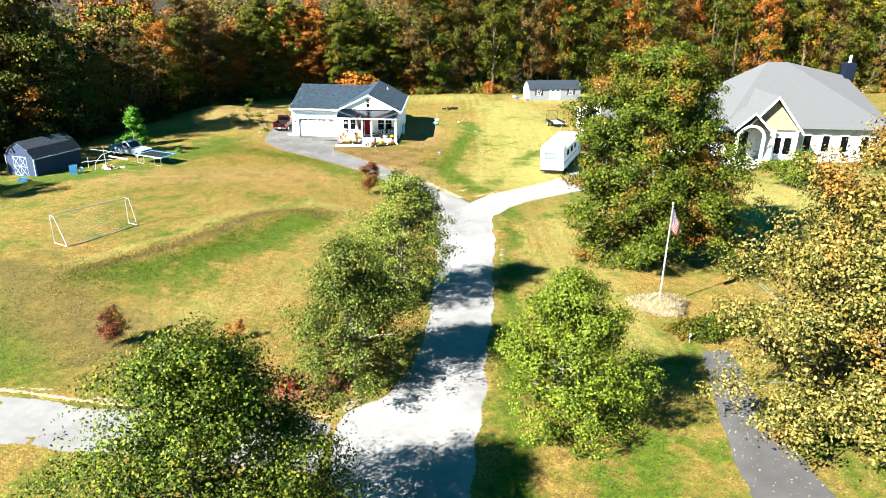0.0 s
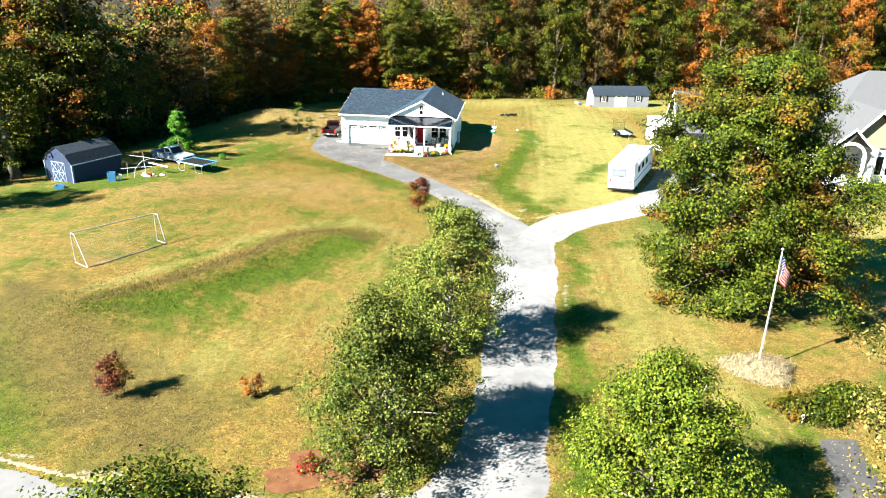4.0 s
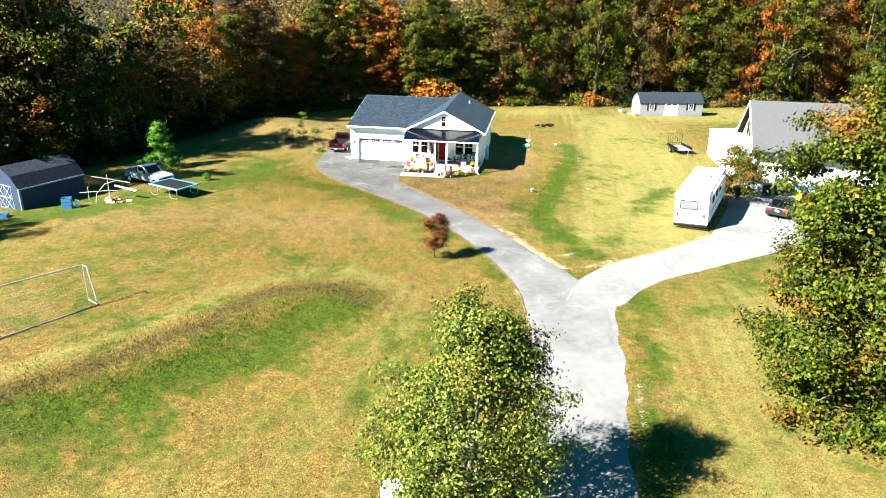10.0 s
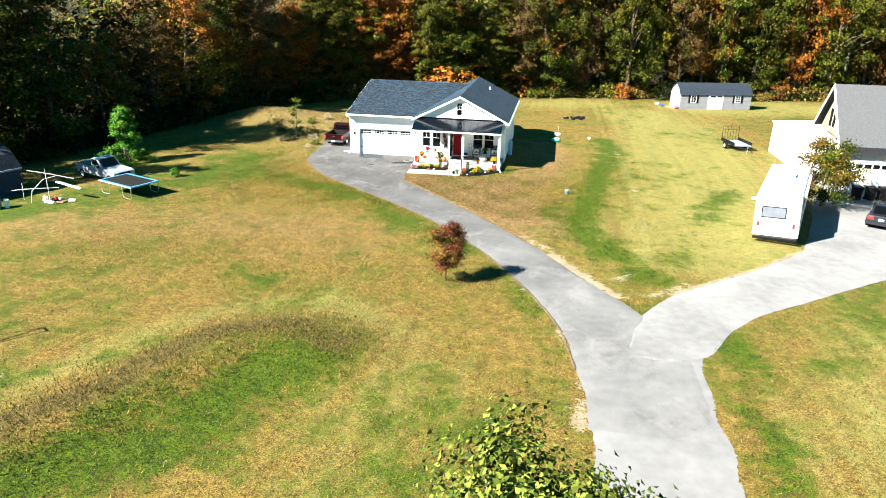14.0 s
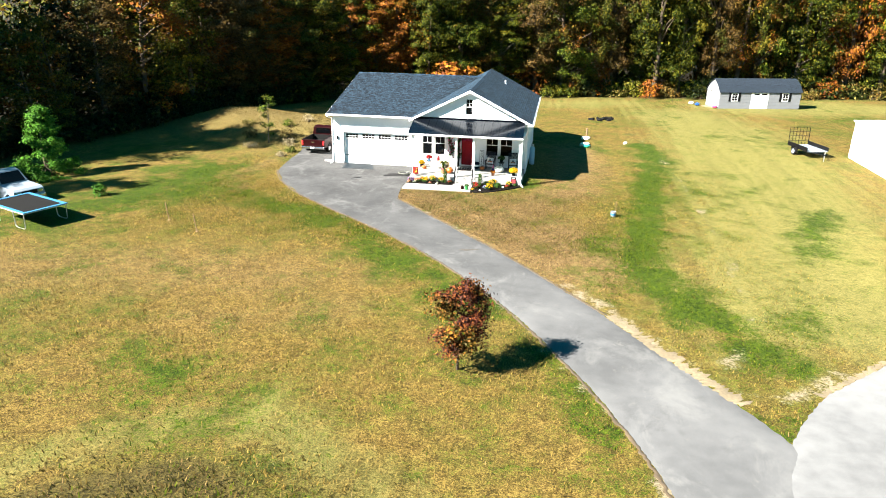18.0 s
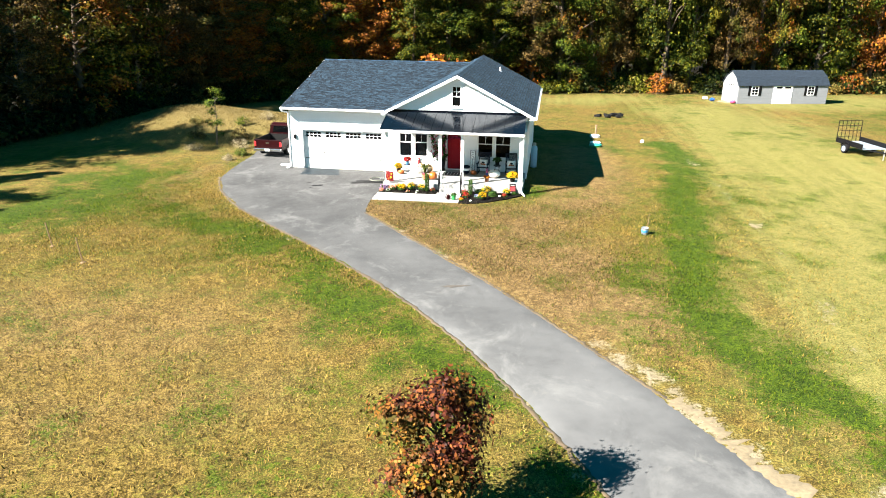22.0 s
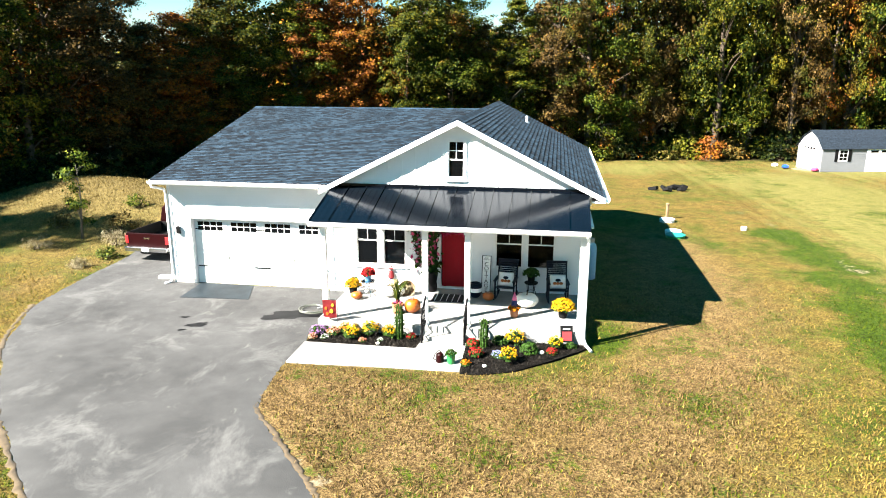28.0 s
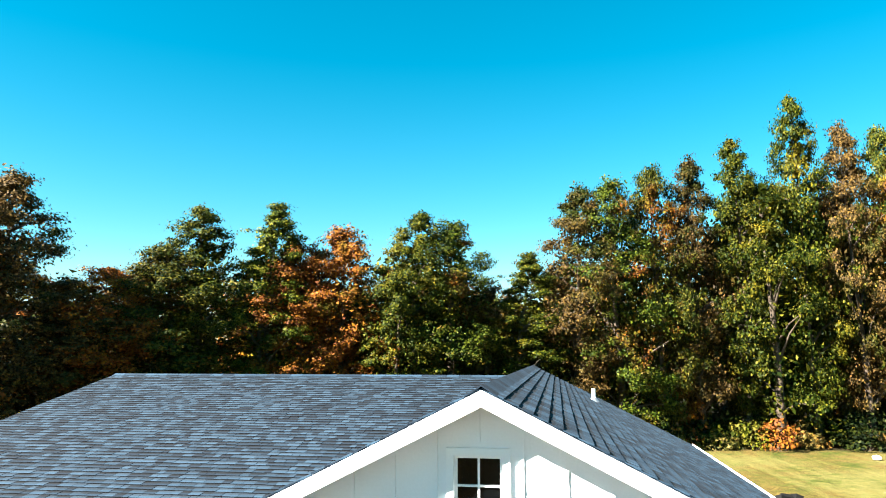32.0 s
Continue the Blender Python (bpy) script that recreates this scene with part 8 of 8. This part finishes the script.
box_ob = thing("utility_box", "white metal utility box under the birches", "utility box", pose(6.3, -52.6, land_at(6.3, -52.6), 0, 0, 10))
part("cabinet", box(-0.38, 0.38, -0.32, 0.32, 0.0, 0.70, 0.03), "dull_white", box_ob)
part("lid", box(-0.40, 0.40, -0.34, 0.34, 0.701, 0.76, 0.02), "dull_white", box_ob)
gl_ob = thing("path_light", "small white garden light by the shrub bed", "garden light", pose(24.4, -57.5, land_at(24.4, -57.5)))
part("stake", tube([(0, 0, 0), (0, 0, 0.35)], 0.02, 6), "dull_white", gl_ob)
part("lamp_head", lathe(((0.05, 0.35), (0.08, 0.38), (0.07, 0.48), (0.02, 0.55)), 10), "dull_white", gl_ob)

for k, (x, y, r, h, mat, lab) in enumerate(((-14.6, 4.2, 0.55, 0.8, "reed", "tuft of tall tan grass on the mound"), (-15.4, 5.9, 0.6, 0.9, "leaf_shrub", "brown scrubby bush on the mound"), (-13.9, 2.6, 0.45, 0.5, "leaf_birch", "small green weed clump beside the drive"), (-16.4, 8.6, 0.5, 0.7, "leaf_birch_dark", "small green bush on the mound"),
                                                    (-17.6, 3.4, 0.6, 0.6, "reed", "tuft of dry grass on the mound"), (-15.0, 9.8, 0.5, 0.8, "reed", "tuft of tall dry grass on the mound"), (-18.8, 6.4, 0.7, 0.7, "leaf_shrub", "low brown scrub on the mound"), (-12.9, 7.6, 0.4, 0.6, "reed", "tan grass tuft behind the pickup"), (-20.4, 9.4, 0.6, 0.7, "leaf_yellow", "yellowing weeds on the mound"), (-14.2, 1.2, 0.4, 0.45, "reed", "dry grass tuft at the drive edge"))):
    clump("weed_clump", lab, "weeds", x, y, r, r * 0.8, h, 60, 9, 0.16 if mat == "reed" else 0.09, mat, 400 + k, mat == "reed")["group"] = "mound weeds"

# posts, septic lids, debris on the lawn
sp = thing("survey_marker", "thin stake with a pale bucket on the lawn", "stake", pose(10.05, -9.3, land_at(10, -9.3)))
part("stake", tube([(0.1, 0.1, 0), (0.13, 0.1, 0.9)], 0.012, 5), "wood", sp)
part("bucket", lathe(((0.12, 0), (0.13, 0.02), (0.16, 0.30), (0.14, 0.30), (0.11, 0.04)), 14), "grey_metal", sp)
part("bucket_band", lathe(((0.145, 0.1), (0.15, 0.11), (0.16, 0.2), (0.155, 0.21)), 14), "pale_blue", sp)
for x, y in ((-13.5, -15.7), (-11.1, -17.2)):
    st = thing("stake", "thin rusty stake standing in the lawn", "stake", pose(x, y, land_at(x, y), 3, -4, 0), "lawn stakes")
    part("rod", tube([(0, 0, -0.1), (0, 0, 1.0)], 0.022, 6), "wood", st)
    part("foot", lathe(((0.10, 0), (0.09, 0.03), (0.03, 0.05)), 8), "wood", st)
for x, y, r, mat, lab in ((8.95, 10.3, 0.42, "teal_plastic", "teal plastic septic tank lid in the lawn"), (8.98, 11.1, 0.36, "white_paint", "white plastic septic tank lid in the lawn"), (9.1, 13.8, 0.36, "white_paint", "pale round septic lid in the lawn"), (12.4, 12.4, 0.13, "white_paint", "small white cleanout cap in the lawn")):
    e = thing("septic_lid", lab, "septic lid", pose(x, y, land_at(x, y) - 0.02), "septic lids")
    part("riser", lathe(((r, 0), (r, 0.12), (r * 0.97, 0.13)), 20), "green_plastic" if mat == "teal_plastic" else mat, e)
    part("cap", lathe(((r * 1.06, 0.131), (r * 1.06, 0.16), (r * 0.9, 0.19), (r * 0.2, 0.20)), 20), mat, e)
pp = thing("vent_post", "weathered post beside the septic lids", "post", pose(9.2, 14.6, land_at(9.2, 14.6)))
part("post", tube([(0, 0, 0), (0, 0, 0.75)], 0.07, 8), "wood", pp)
part("cap", lathe(((0.11, 0.751), (0.11, 0.79), (0.03, 0.83)), 10), "wood", pp)
rs = np.random.RandomState(90)
for k in range(7):
    x, y = 11.0 + rs.randn() * 0.7, 26.8 + rs.randn() * 0.5
    e = thing("debris", "dark scrap piece in a heap on the lawn", "debris", pose(x, y, land_at(x, y) + 0.08, rs.rand() * 25, rs.rand() * 25, rs.rand() * 180), "lawn debris")
    part("piece", box(-0.3, 0.3, -0.18, 0.18, -0.08, 0.1 + 0.1 * rs.rand(), 0.03), "rubber", e)
for x, y, mat, lab in ((23.4, 46.0, "white_paint", "white scrap by the storage shed"), (23.9, 44.6, "blue_plastic", "blue plastic scrap by the storage shed"), (25.6, 42.4, "flower_pink", "pink toy beside the storage shed")):
    e = thing("toy", lab, "scrap", pose(x, y, land_at(x, y)))
    part("piece", blob(bmesh.new(), (0, 0, 0.2), 0.32, 0.6, 8, 5), mat, e)
tb = thing("landscape_timber", "timber edging lying by the shed corner", "timber", pose(-9.9, 0.5, 0.08, 0, 0, 8))
part("timber", box(-0.45, 0.2, -0.12, 0.12, -0.06, 0.06, 0.02), "white_skin", tb)

# bins and toys at the neighbouring garage
for x, y, mat, lab in ((31.6, -5.6, "rubber", "black wheeled rubbish bin"), (32.6, -5.5, "rubber", "black wheeled rubbish bin"), (33.5, -5.4, "rubber", "black wheeled rubbish bin"), (34.6, -5.4, "blue_plastic", "blue wheeled recycling bin"), (35.7, -5.1, "pale_blue", "light blue wheeled recycling bin")):
    e = thing("wheeled_bin", lab + " by the garage wall", "bin", pose(x, y, land_at(x, y) + 0.03, 0, 0, 6), "garage bins")
    bm = box(-0.30, 0.30, -0.34, 0.34, 0.06, 1.0)
    for v in bm.verts:
        if v.co.z < 0.5:
            v.co.x *= 0.8
            v.co.y *= 0.8
    bmesh.ops.bevel(bm, geom=bm.edges[:], offset=0.03, segments=2, affect="EDGES")
    part("body", bm, mat, e)
    part("lid", box(-0.33, 0.33, -0.38, 0.36, 1.001, 1.07, 0.03), mat, e)
    for s in (-0.22, 0.22):
        part("wheel", tube([(s - 0.04, 0.28, 0.1), (s + 0.04, 0.28, 0.1)], 0.1, 12), "rubber", e)
ride = thing("ride_on_toy", "red and yellow plastic ride-on toy on the drive", "toy", pose(34.9, -7.4, land_at(35, -7.4) + 0.03, 0, 0, 30))
part("body", box(-0.3, 0.3, -0.45, 0.45, 0.18, 0.55, 0.08), "red_plastic", ride)
part("canopy", box(-0.28, 0.28, -0.35, 0.25, 0.95, 1.02, 0.03), "white_paint", ride)
for x, y in ((-0.25, -0.3), (0.25, -0.3), (-0.25, 0.2), (0.25, 0.2)):
    part("pillar", tube([(x, y, 0.55), (x, y, 0.95)], 0.025, 6), "red_plastic", ride)
    part("wheel", tube([(x * 1.2 - 0.05, y * 1.2, 0.16), (x * 1.2 + 0.05, y * 1.2, 0.16)], 0.16, 12), "rubber", ride)
slide = thing("toy_slide", "yellow plastic toddler slide on the drive", "toy slide", pose(34.0, -6.9, land_at(34, -6.9) + 0.03, 0, 0, 70))
part("chute", prism(((-0.8, 0.05), (0.5, 0.75), (0.7, 0.75), (0.7, 0.70), (0.5, 0.68), (-0.8, 0.0)), "y", -0.22, 0.22), "yellow_plastic", slide)
part("ladder", box(0.66, 0.76, -0.22, 0.22, 0.0, 0.75, 0.02), "red_plastic", slide)

# ---- the neighbouring house ----
M["nb_wall"] = plain("nb_wall", (0.30, 0.30, 0.30), 0.7, vary=0.08)
M["nb_gable"] = plain("nb_gable", (0.15, 0.115, 0.075), 0.8, vary=0.2)
M["nb_charcoal"] = plain("nb_charcoal", (0.012, 0.013, 0.016), 0.8, vary=0.2, spec=0.15)
nb = thing("neighbour_house", "pale grey-roofed neighbouring house with garage and porch", "house")
part("garage_wall", box(30.3, 41.5, -4.5, 0.6, -0.3, 4.1), "nb_wall", nb)
part("garage_gable", prism(((-4.5, 4.1), (0.6, 4.5), (-1.65, 7.7)), "x", 30.3, 30.6), "nb_gable", nb)
for a, b in (((-5.0, 3.95), (-1.62, 8.1)), ((-1.62, 8.1), (1.2, 4.6))):
    part("garage_roof", prism((a, b, (b[0], b[1] - 0.14), (a[0], a[1] - 0.14)), "x", 29.9, 44.0), "shingle_grey", nb)
    part("rake_board", prism((a, b, (b[0], b[1] - 0.28), (a[0], a[1] - 0.28)), "x", 29.84, 29.899), "white_trim", nb)
part("fascia", box(29.9, 44.0, -5.04, -5.001, 3.52, 3.94), "nb_charcoal", nb)
w = part("gable_light", box(30.24, 30.29, -2.4, -1.0, 4.7, 6.3), "white_trim", nb)
for k in range(2):
    part("pane", box(30.22, 30.239, -2.3 + k * 0.68, -1.75 + k * 0.68, 4.8, 6.2), "glass", w)
for x in (31.4, 35.0):
    d = part("garage_door", box(x, x + 2.6, -4.56, -4.501, -0.1, 2.75, 0.01), "white_paint", nb)
    for k in range(4):
        part("pane", box(x + 0.15 + k * 0.6, x + 0.62 + k * 0.6, -4.575, -4.561, 2.25, 2.58), "glass", d)
part("front_gable", prism(((34.5, 3.9), (41.0, 3.9), (37.75, 6.9)), "y", -5.6, -3.5), "nb_charcoal", nb)
w = part("gable_window", box(36.9, 38.9, -5.66, -5.601, 4.25, 5.55, 0.01), "white_trim", nb)
for a in range(4):
    for r in range(2):
        part("pane", box(36.99 + a * 0.46, 37.41 + a * 0.46, -5.675, -5.661, 4.33 + r * 0.59, 4.86 + r * 0.59), "glass", w)
for x0, z0, x1, z1 in ((34.2, 3.7, 37.75, 7.1), (37.75, 7.1, 41.3, 3.7)):
    part("gable_roof", prism(((x0, z0), (x1, z1), (x1, z1 - 0.14), (x0, z0 - 0.14)), "y", -6.1, -1.5), "shingle_grey", nb)
part("canopy_roof", prism(((29.7, 2.95), (34.5, 3.15), (34.5, 3.05), (29.7, 2.85)), "y", 1.3, 11.5), "white_paint", nb, "white metal carport roof")
for x, y in ((29.9, 1.5), (29.9, 11.2), (34.3, 11.2)):
    part("canopy_post", box(x - 0.06, x + 0.06, y - 0.06, y + 0.06, -0.5, 2.85), "white_trim", nb)
part("canopy_side", box(29.80, 29.86, 1.5, 11.3, -0.3, 2.84), "white_paint", nb)
part("canopy_front", box(29.87, 34.3, 1.42, 1.48, -0.3, 2.84), "white_paint", nb)
# main block: hip roof, entry gables, chimney
part("main_wall", box(44.0, 63.0, -8.5, 8.0, -0.4, 4.3), "nb_wall", nb)
bm = bmesh.new()
v = [bm.verts.new(p) for p in ((43.3, -9.2, 4.2), (63.7, -9.2, 4.2), (63.7, 8.7, 4.2), (43.3, 8.7, 4.2), (51.0, -0.4, 10.9), (53.5, -0.4, 10.9), (61.0, -0.4, 9.4))]
for f in ((0, 1, 5, 4), (1, 2, 6), (1, 6, 5), (2, 3, 4, 5), (2, 5, 6), (3, 0, 4), (3, 2, 1, 0)):
    bm.faces.new([v[i] for i in f])
bmesh.ops.recalc_face_normals(bm, faces=bm.faces[:])
part("main_roof", bm, "shingle_grey", nb)
part("chimney", box(60.6, 61.8, -1.0, 0.2, 8.0, 11.0, 0.03), "dark_blue_paint", nb)
part("chimney_pot", tube([(61.2, -0.4, 11.0), (61.2, -0.4, 11.9)], 0.14, 10), "white_paint", nb)
part("entry_gable", prism(((45.2, 4.2), (51.6, 4.2), (48.4, 7.7)), "y", -10.4, -8.4), "nb_gable", nb)
for x0, z0, x1, z1 in ((44.8, 3.95, 48.4, 8.1), (48.4, 8.1, 52.0, 3.95)):
    part("entry_roof", prism(((x0, z0), (x1, z1), (x1, z1 - 0.15), (x0, z0 - 0.15)), "y", -11.0, -3.0), "shingle_grey", nb)
    part("entry_rake", prism(((x0, z0), (x1, z1), (x1, z1 - 0.3), (x0, z0 - 0.3)), "y", -11.05, -11.001), "white_trim", nb)
for k, (x0, z0, x1, z1) in enumerate(((43.3, 4.5, 45.4, 6.5), (45.4, 6.5, 47.5, 4.5))):
    part("porch_roof", prism(((x0, z0), (x1, z1), (x1, z1 - 0.12), (x0, z0 - 0.12)), "y", -12.6, -9.0), "shingle_grey", nb)
    part("porch_rake", prism(((x0, z0), (x1, z1), (x1, z1 - 0.26), (x0, z0 - 0.26)), "y", -12.65, -12.601), "white_trim", nb)
arch = bmesh.new()
tube([(43.9 + 1.5 * (1 - math.cos(a)), -12.3, 3.6 + 1.3 * math.sin(a)) for a in [k * math.pi / 12 for k in range(13)]], 0.16, 6, arch)
part("porch_arch", arch, "white_trim", nb)
for x in (43.9, 46.9):
    part("porch_column", tube([(x, -12.3, 0.4), (x, -12.3, 3.7)], 0.2, 10), "white_trim", nb)
for x in (48.8, 51.4):
    part("porch_column", tube([(x, -10.6, 0.4), (x, -10.6, 4.2)], 0.16, 10), "white_trim", nb)
part("porch_deck", box(43.2, 52.0, -12.7, -8.5, -0.3, 0.55), "concrete", nb)
part("porch_stair", prism(((-12.71, 0.5), (-14.0, 0.0), (-12.71, -0.2)), "x", 43.6, 47.0), "concrete", nb)
# dark sheet on the wall, standing in for the shade under the porch
part("entry_shade", box(44.3, 46.6, -8.7, -8.55, 0.56, 3.6), "dark_room", nb)
for x in (48.9, 50.1, 53.2, 55.4, 57.6, 60.0):
    w = part("window", box(x, x + 1.0, -8.62 if x > 52 else -10.3, -8.501 if x > 52 else -10.2, 1.3, 3.4, 0.01), "white_trim", nb)
    part("pane", box(x + 0.08, x + 0.92, -8.64 if x > 52 else -10.32, -8.621 if x > 52 else -10.301, 1.4, 3.3), "glass", w)
part("bay_wall", box(48.6, 51.6, -10.2, -8.5, 0.4, 4.2), "nb_wall", nb)


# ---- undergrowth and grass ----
BRUSH = [clump("brush", lab, "brush", -1000, -1000, 1.5, 1.2, hh, 90, 9, sz * 1.15, mat, 300 + k) for k, (lab, mat, hh, sz) in enumerate((("tangled brown-green brush at the woods edge", "leaf_shrub", 1.5, 0.17), ("low green brush at the woods edge", "leaf_green", 1.3, 0.18), ("tall tan weeds at the woods edge", "leaf_yellow", 1.2, 0.20), ("brush at the woods edge with shade-dark leaf colour", "leaf_shaded", 2.0, 0.20), ("orange-brown autumn bush at the woods edge", "leaf_orange", 2.2, 0.20)))]
rs = np.random.RandomState(12)
first = set(range(len(BRUSH)))
s = 50.0
while s < seg[-1] - 14:
    i = int(np.searchsorted(seg, s))
    d = edge[min(i + 2, 399)] - edge[max(i - 2, 0)]
    nrm = np.array([-d[1], d[0]]) / np.linalg.norm(d)
    for lane_no in range(2):
        p = edge[i] + nrm * (-0.6 + lane_no * 2.2 + rs.randn() * 0.6)
        # west of -27 mostly near-black brush, the shade put into its leaf colour
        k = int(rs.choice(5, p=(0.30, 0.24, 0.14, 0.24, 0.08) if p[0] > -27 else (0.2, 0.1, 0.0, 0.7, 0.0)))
        sc = (0.8 + 0.7 * rs.rand()) * (1.0 + 0.35 * lane_no)
        if k in first:
            first.discard(k)
            ob = BRUSH[k]
        else:
            ob = copy_thing(BRUSH[k], Matrix())
        ob["group"] = "woods edge brush"
        plant(ob, p[0], p[1], sc, rs.rand() * 6.28, sc * (0.8 + 0.5 * rs.rand()))
    s += 2.5 * (0.7 + 0.6 * rs.rand())
for k in list(first):
    plant(BRUSH[k], 40 + 3 * k, 61)
# the tan bush cluster behind the house
plant(copy_thing(BRUSH[4], Matrix()), -7.5, 40.0, 2.4, 1.0, 2.2)
plant(copy_thing(BRUSH[4], Matrix()), -4.5, 41.2, 2.0, 2.0, 1.9)


def in_poly(x, y, poly):
    inside = np.zeros(np.shape(x), bool)
    for (ax, ay), (bx, by) in zip(poly, poly[1:] + poly[:1]):
        if ay != by:
            inside ^= ((ay > y) != (by > y)) & (x < (bx - ax) * (y - ay) / (by - ay) + ax)
    return inside


PAVED = [tuple(a) + tuple(b[::-1]) for a, b in ((HOUSE_DRIVE_L, HOUSE_DRIVE_R), (LANE_L, LANE_R), (SPUR_U, SPUR_L), (PATH_L, PATH_R), (ROAD_N, ROAD_S))] + [((-9.6, 0.0), (4.6, 0.0), (4.6, 12.1), (0.3, 12.1), (0.3, 15.8), (-9.6, 15.8)), ((-3.1, -5.85), (1.4, -5.85), (2.7, -5.5), (4.4, -4.0), (4.7, -3.0), (4.6, 0.1), (-3.1, 0.1))]


def sow(name, label, count, region, mats, size, seed, tall=1.0, keep=None):
    """Grass tufts over a region, sorted by the tint of the ground into objects of one material each."""
    rs = np.random.RandomState(seed)
    x0, x1, y0, y1 = region
    x, y = x0 + (x1 - x0) * rs.rand(count), y0 + (y1 - y0) * rs.rand(count)
    ok = np.ones(count, bool)
    for poly in PAVED:
        ok &= ~in_poly(x, y, poly)
    if keep is not None:
        ok &= rs.rand(count) < keep(x, y)
    ok &= tint_at(x, y, SAND_LINES) < 0.35 + 0.4 * rs.rand(count)
    x, y = x[ok], y[ok]
    z = land(x, y)
    g, b, li = tint_at(x, y, GREEN_LINES), tint_at(x, y, BROWN_LINES), tint_at(x, y, LIME_LINES)
    b = np.maximum(b, tint_at(x, y, RANK_LINES))
    wob = 0.5 * np.sin(x * 0.9 + 1.3 * np.sin(y * 0.7)) * np.cos(y * 0.8 + np.sin(x * 0.5))
    roll = rs.rand(len(x))
    cls = np.where(roll < np.clip(g * 1.1 + 0.08 + 0.3 * wob, 0.03, 0.95), 0, np.where(rs.rand(len(x)) < np.clip(b * 1.1 + 0.1, 0, 0.9), 2, 1))
    for c, mat in enumerate(mats):
        m = cls == c
        k = int(m.sum())
        if not k:
            continue
        base = np.stack([x[m], y[m], z[m] - 0.01], 1)
        a = rs.rand(k) * math.tau
        d = np.stack([np.cos(a), np.sin(a), np.zeros(k)], 1)
        s = np.stack([-np.sin(a), np.cos(a), np.zeros(k)], 1)
        hh = (size * tall * (0.5 + rs.rand(k)))[:, None]
        w = (size * (0.16 + 0.2 * rs.rand(k)))[:, None]
        lean = d * hh * (0.4 + 0.9 * rs.rand(k, 1))
        up = np.array([0, 0, 1.0]) * hh
        q = np.stack([base - s * w, base + s * w, base + lean + up + s * w * 0.35, base + lean + up - s * w * 0.35], 1)
        ob = quads(name, q, mat)
        tagged(ob, label, "grass", kind="stuff")


M["blade_green"] = leafy("blade_green", ((0, (0.0065, 0.0125, 0.0009)), (0.5, (0.0270, 0.0421, 0.0018)), (1, (0.0746, 0.0911, 0.0053))), None, through_light=0.25, rough=0.8)
M["blade_dry"] = leafy("blade_dry", ((0, (0.0303, 0.0226, 0.0052)), (0.5, (0.0887, 0.0600, 0.0121)), (1, (0.2082, 0.1434, 0.0362))), None, through_light=0.25, rough=0.8)
M["blade_brown"] = leafy("blade_brown", ((0, (0.0246, 0.0149, 0.0060)), (0.5, (0.0896, 0.0561, 0.0198)), (1, (0.1960, 0.1320, 0.0550))), None, through_light=0.25, rough=0.8)
M["blade_rank"] = leafy("blade_rank", ((0, (0.012, 0.012, 0.003)), (0.5, (0.044, 0.036, 0.008)), (1, (0.105, 0.080, 0.020))), None, through_light=0.25, rough=0.8)
M["blade_hay"] = leafy("blade_hay", ((0, (0.0399, 0.0274, 0.0075)), (0.5, (0.0948, 0.0698, 0.0224)), (1, (0.1796, 0.1397, 0.0599))), None, through_light=0.25, rough=0.8)
def feather(x0, x1, y0, y1, w):
    return lambda x, y: smoothstep(x0, x0 + w, x) * smoothstep(x1, x1 - w, x) * smoothstep(y0, y0 + w, y) * smoothstep(y1, y1 - w, y)


sow("lawn_grass", "short dry lawn grass with green patches", 230000, (-22, 20, -34, 6), ("blade_green", "blade_dry", "blade_brown"), 0.043, 201, 1.25, feather(-22, 20, -34, 6, 7))
sow("lawn_grass", "short lawn grass seen from above", 120000, (-22, 27, -68, -22), ("blade_green", "blade_dry", "blade_brown"), 0.055, 202, 1.2, feather(-22, 27, -68, -22, 8))
sow("lawn_grass", "clumped dry lawn grass round the house", 120000, (-17, 13, -19, -3), ("blade_green", "blade_dry", "blade_brown"), 0.048, 205, 1.1, feather(-17, 13, -19, -3, 4))
sow("mound_grass", "tall tan hay grass on the mound", 80000, (-32, -10, 2, 28), ("blade_hay", "blade_hay", "blade_dry"), 0.055, 203, 1.5, lambda x, y: np.clip(np.exp(-((seg_dist(x, y, MOUND) / 5.0) ** 2)) * 1.3, 0, 1))
sow("berm_grass", "longer green and brown grass on the berm", 66000, (-15, 4, -56, -34), ("blade_green", "blade_dry", "blade_rank"), 0.062, 204, 1.15, lambda x, y: np.exp(-((seg_dist(x, y, BERM) / 2.4) ** 2)))
# fallen leaves on the path and under the trees
rs = np.random.RandomState(210)
q = []
for cx, cy, sx, sy, k in ((24.4, -66, 1.2, 6, 500), (27, -63, 2, 4, 300), (7, -61, 2, 2, 160)):
    x, y = cx + sx * rs.randn(k), cy + sy * rs.randn(k)
    p = np.stack([x, y, land(x, y) + 0.05], 1)
    q.append(leaf_quads(p, np.full(k, 0.01), np.tile([0, 0, 2.0], (k, 1)), 1, 0.055, rs))
tagged(quads("fallen_leaf_scatter", np.concatenate(q), "reed"), "pale fallen leaves scattered on path and lawn", "fallen leaves", kind="stuff")
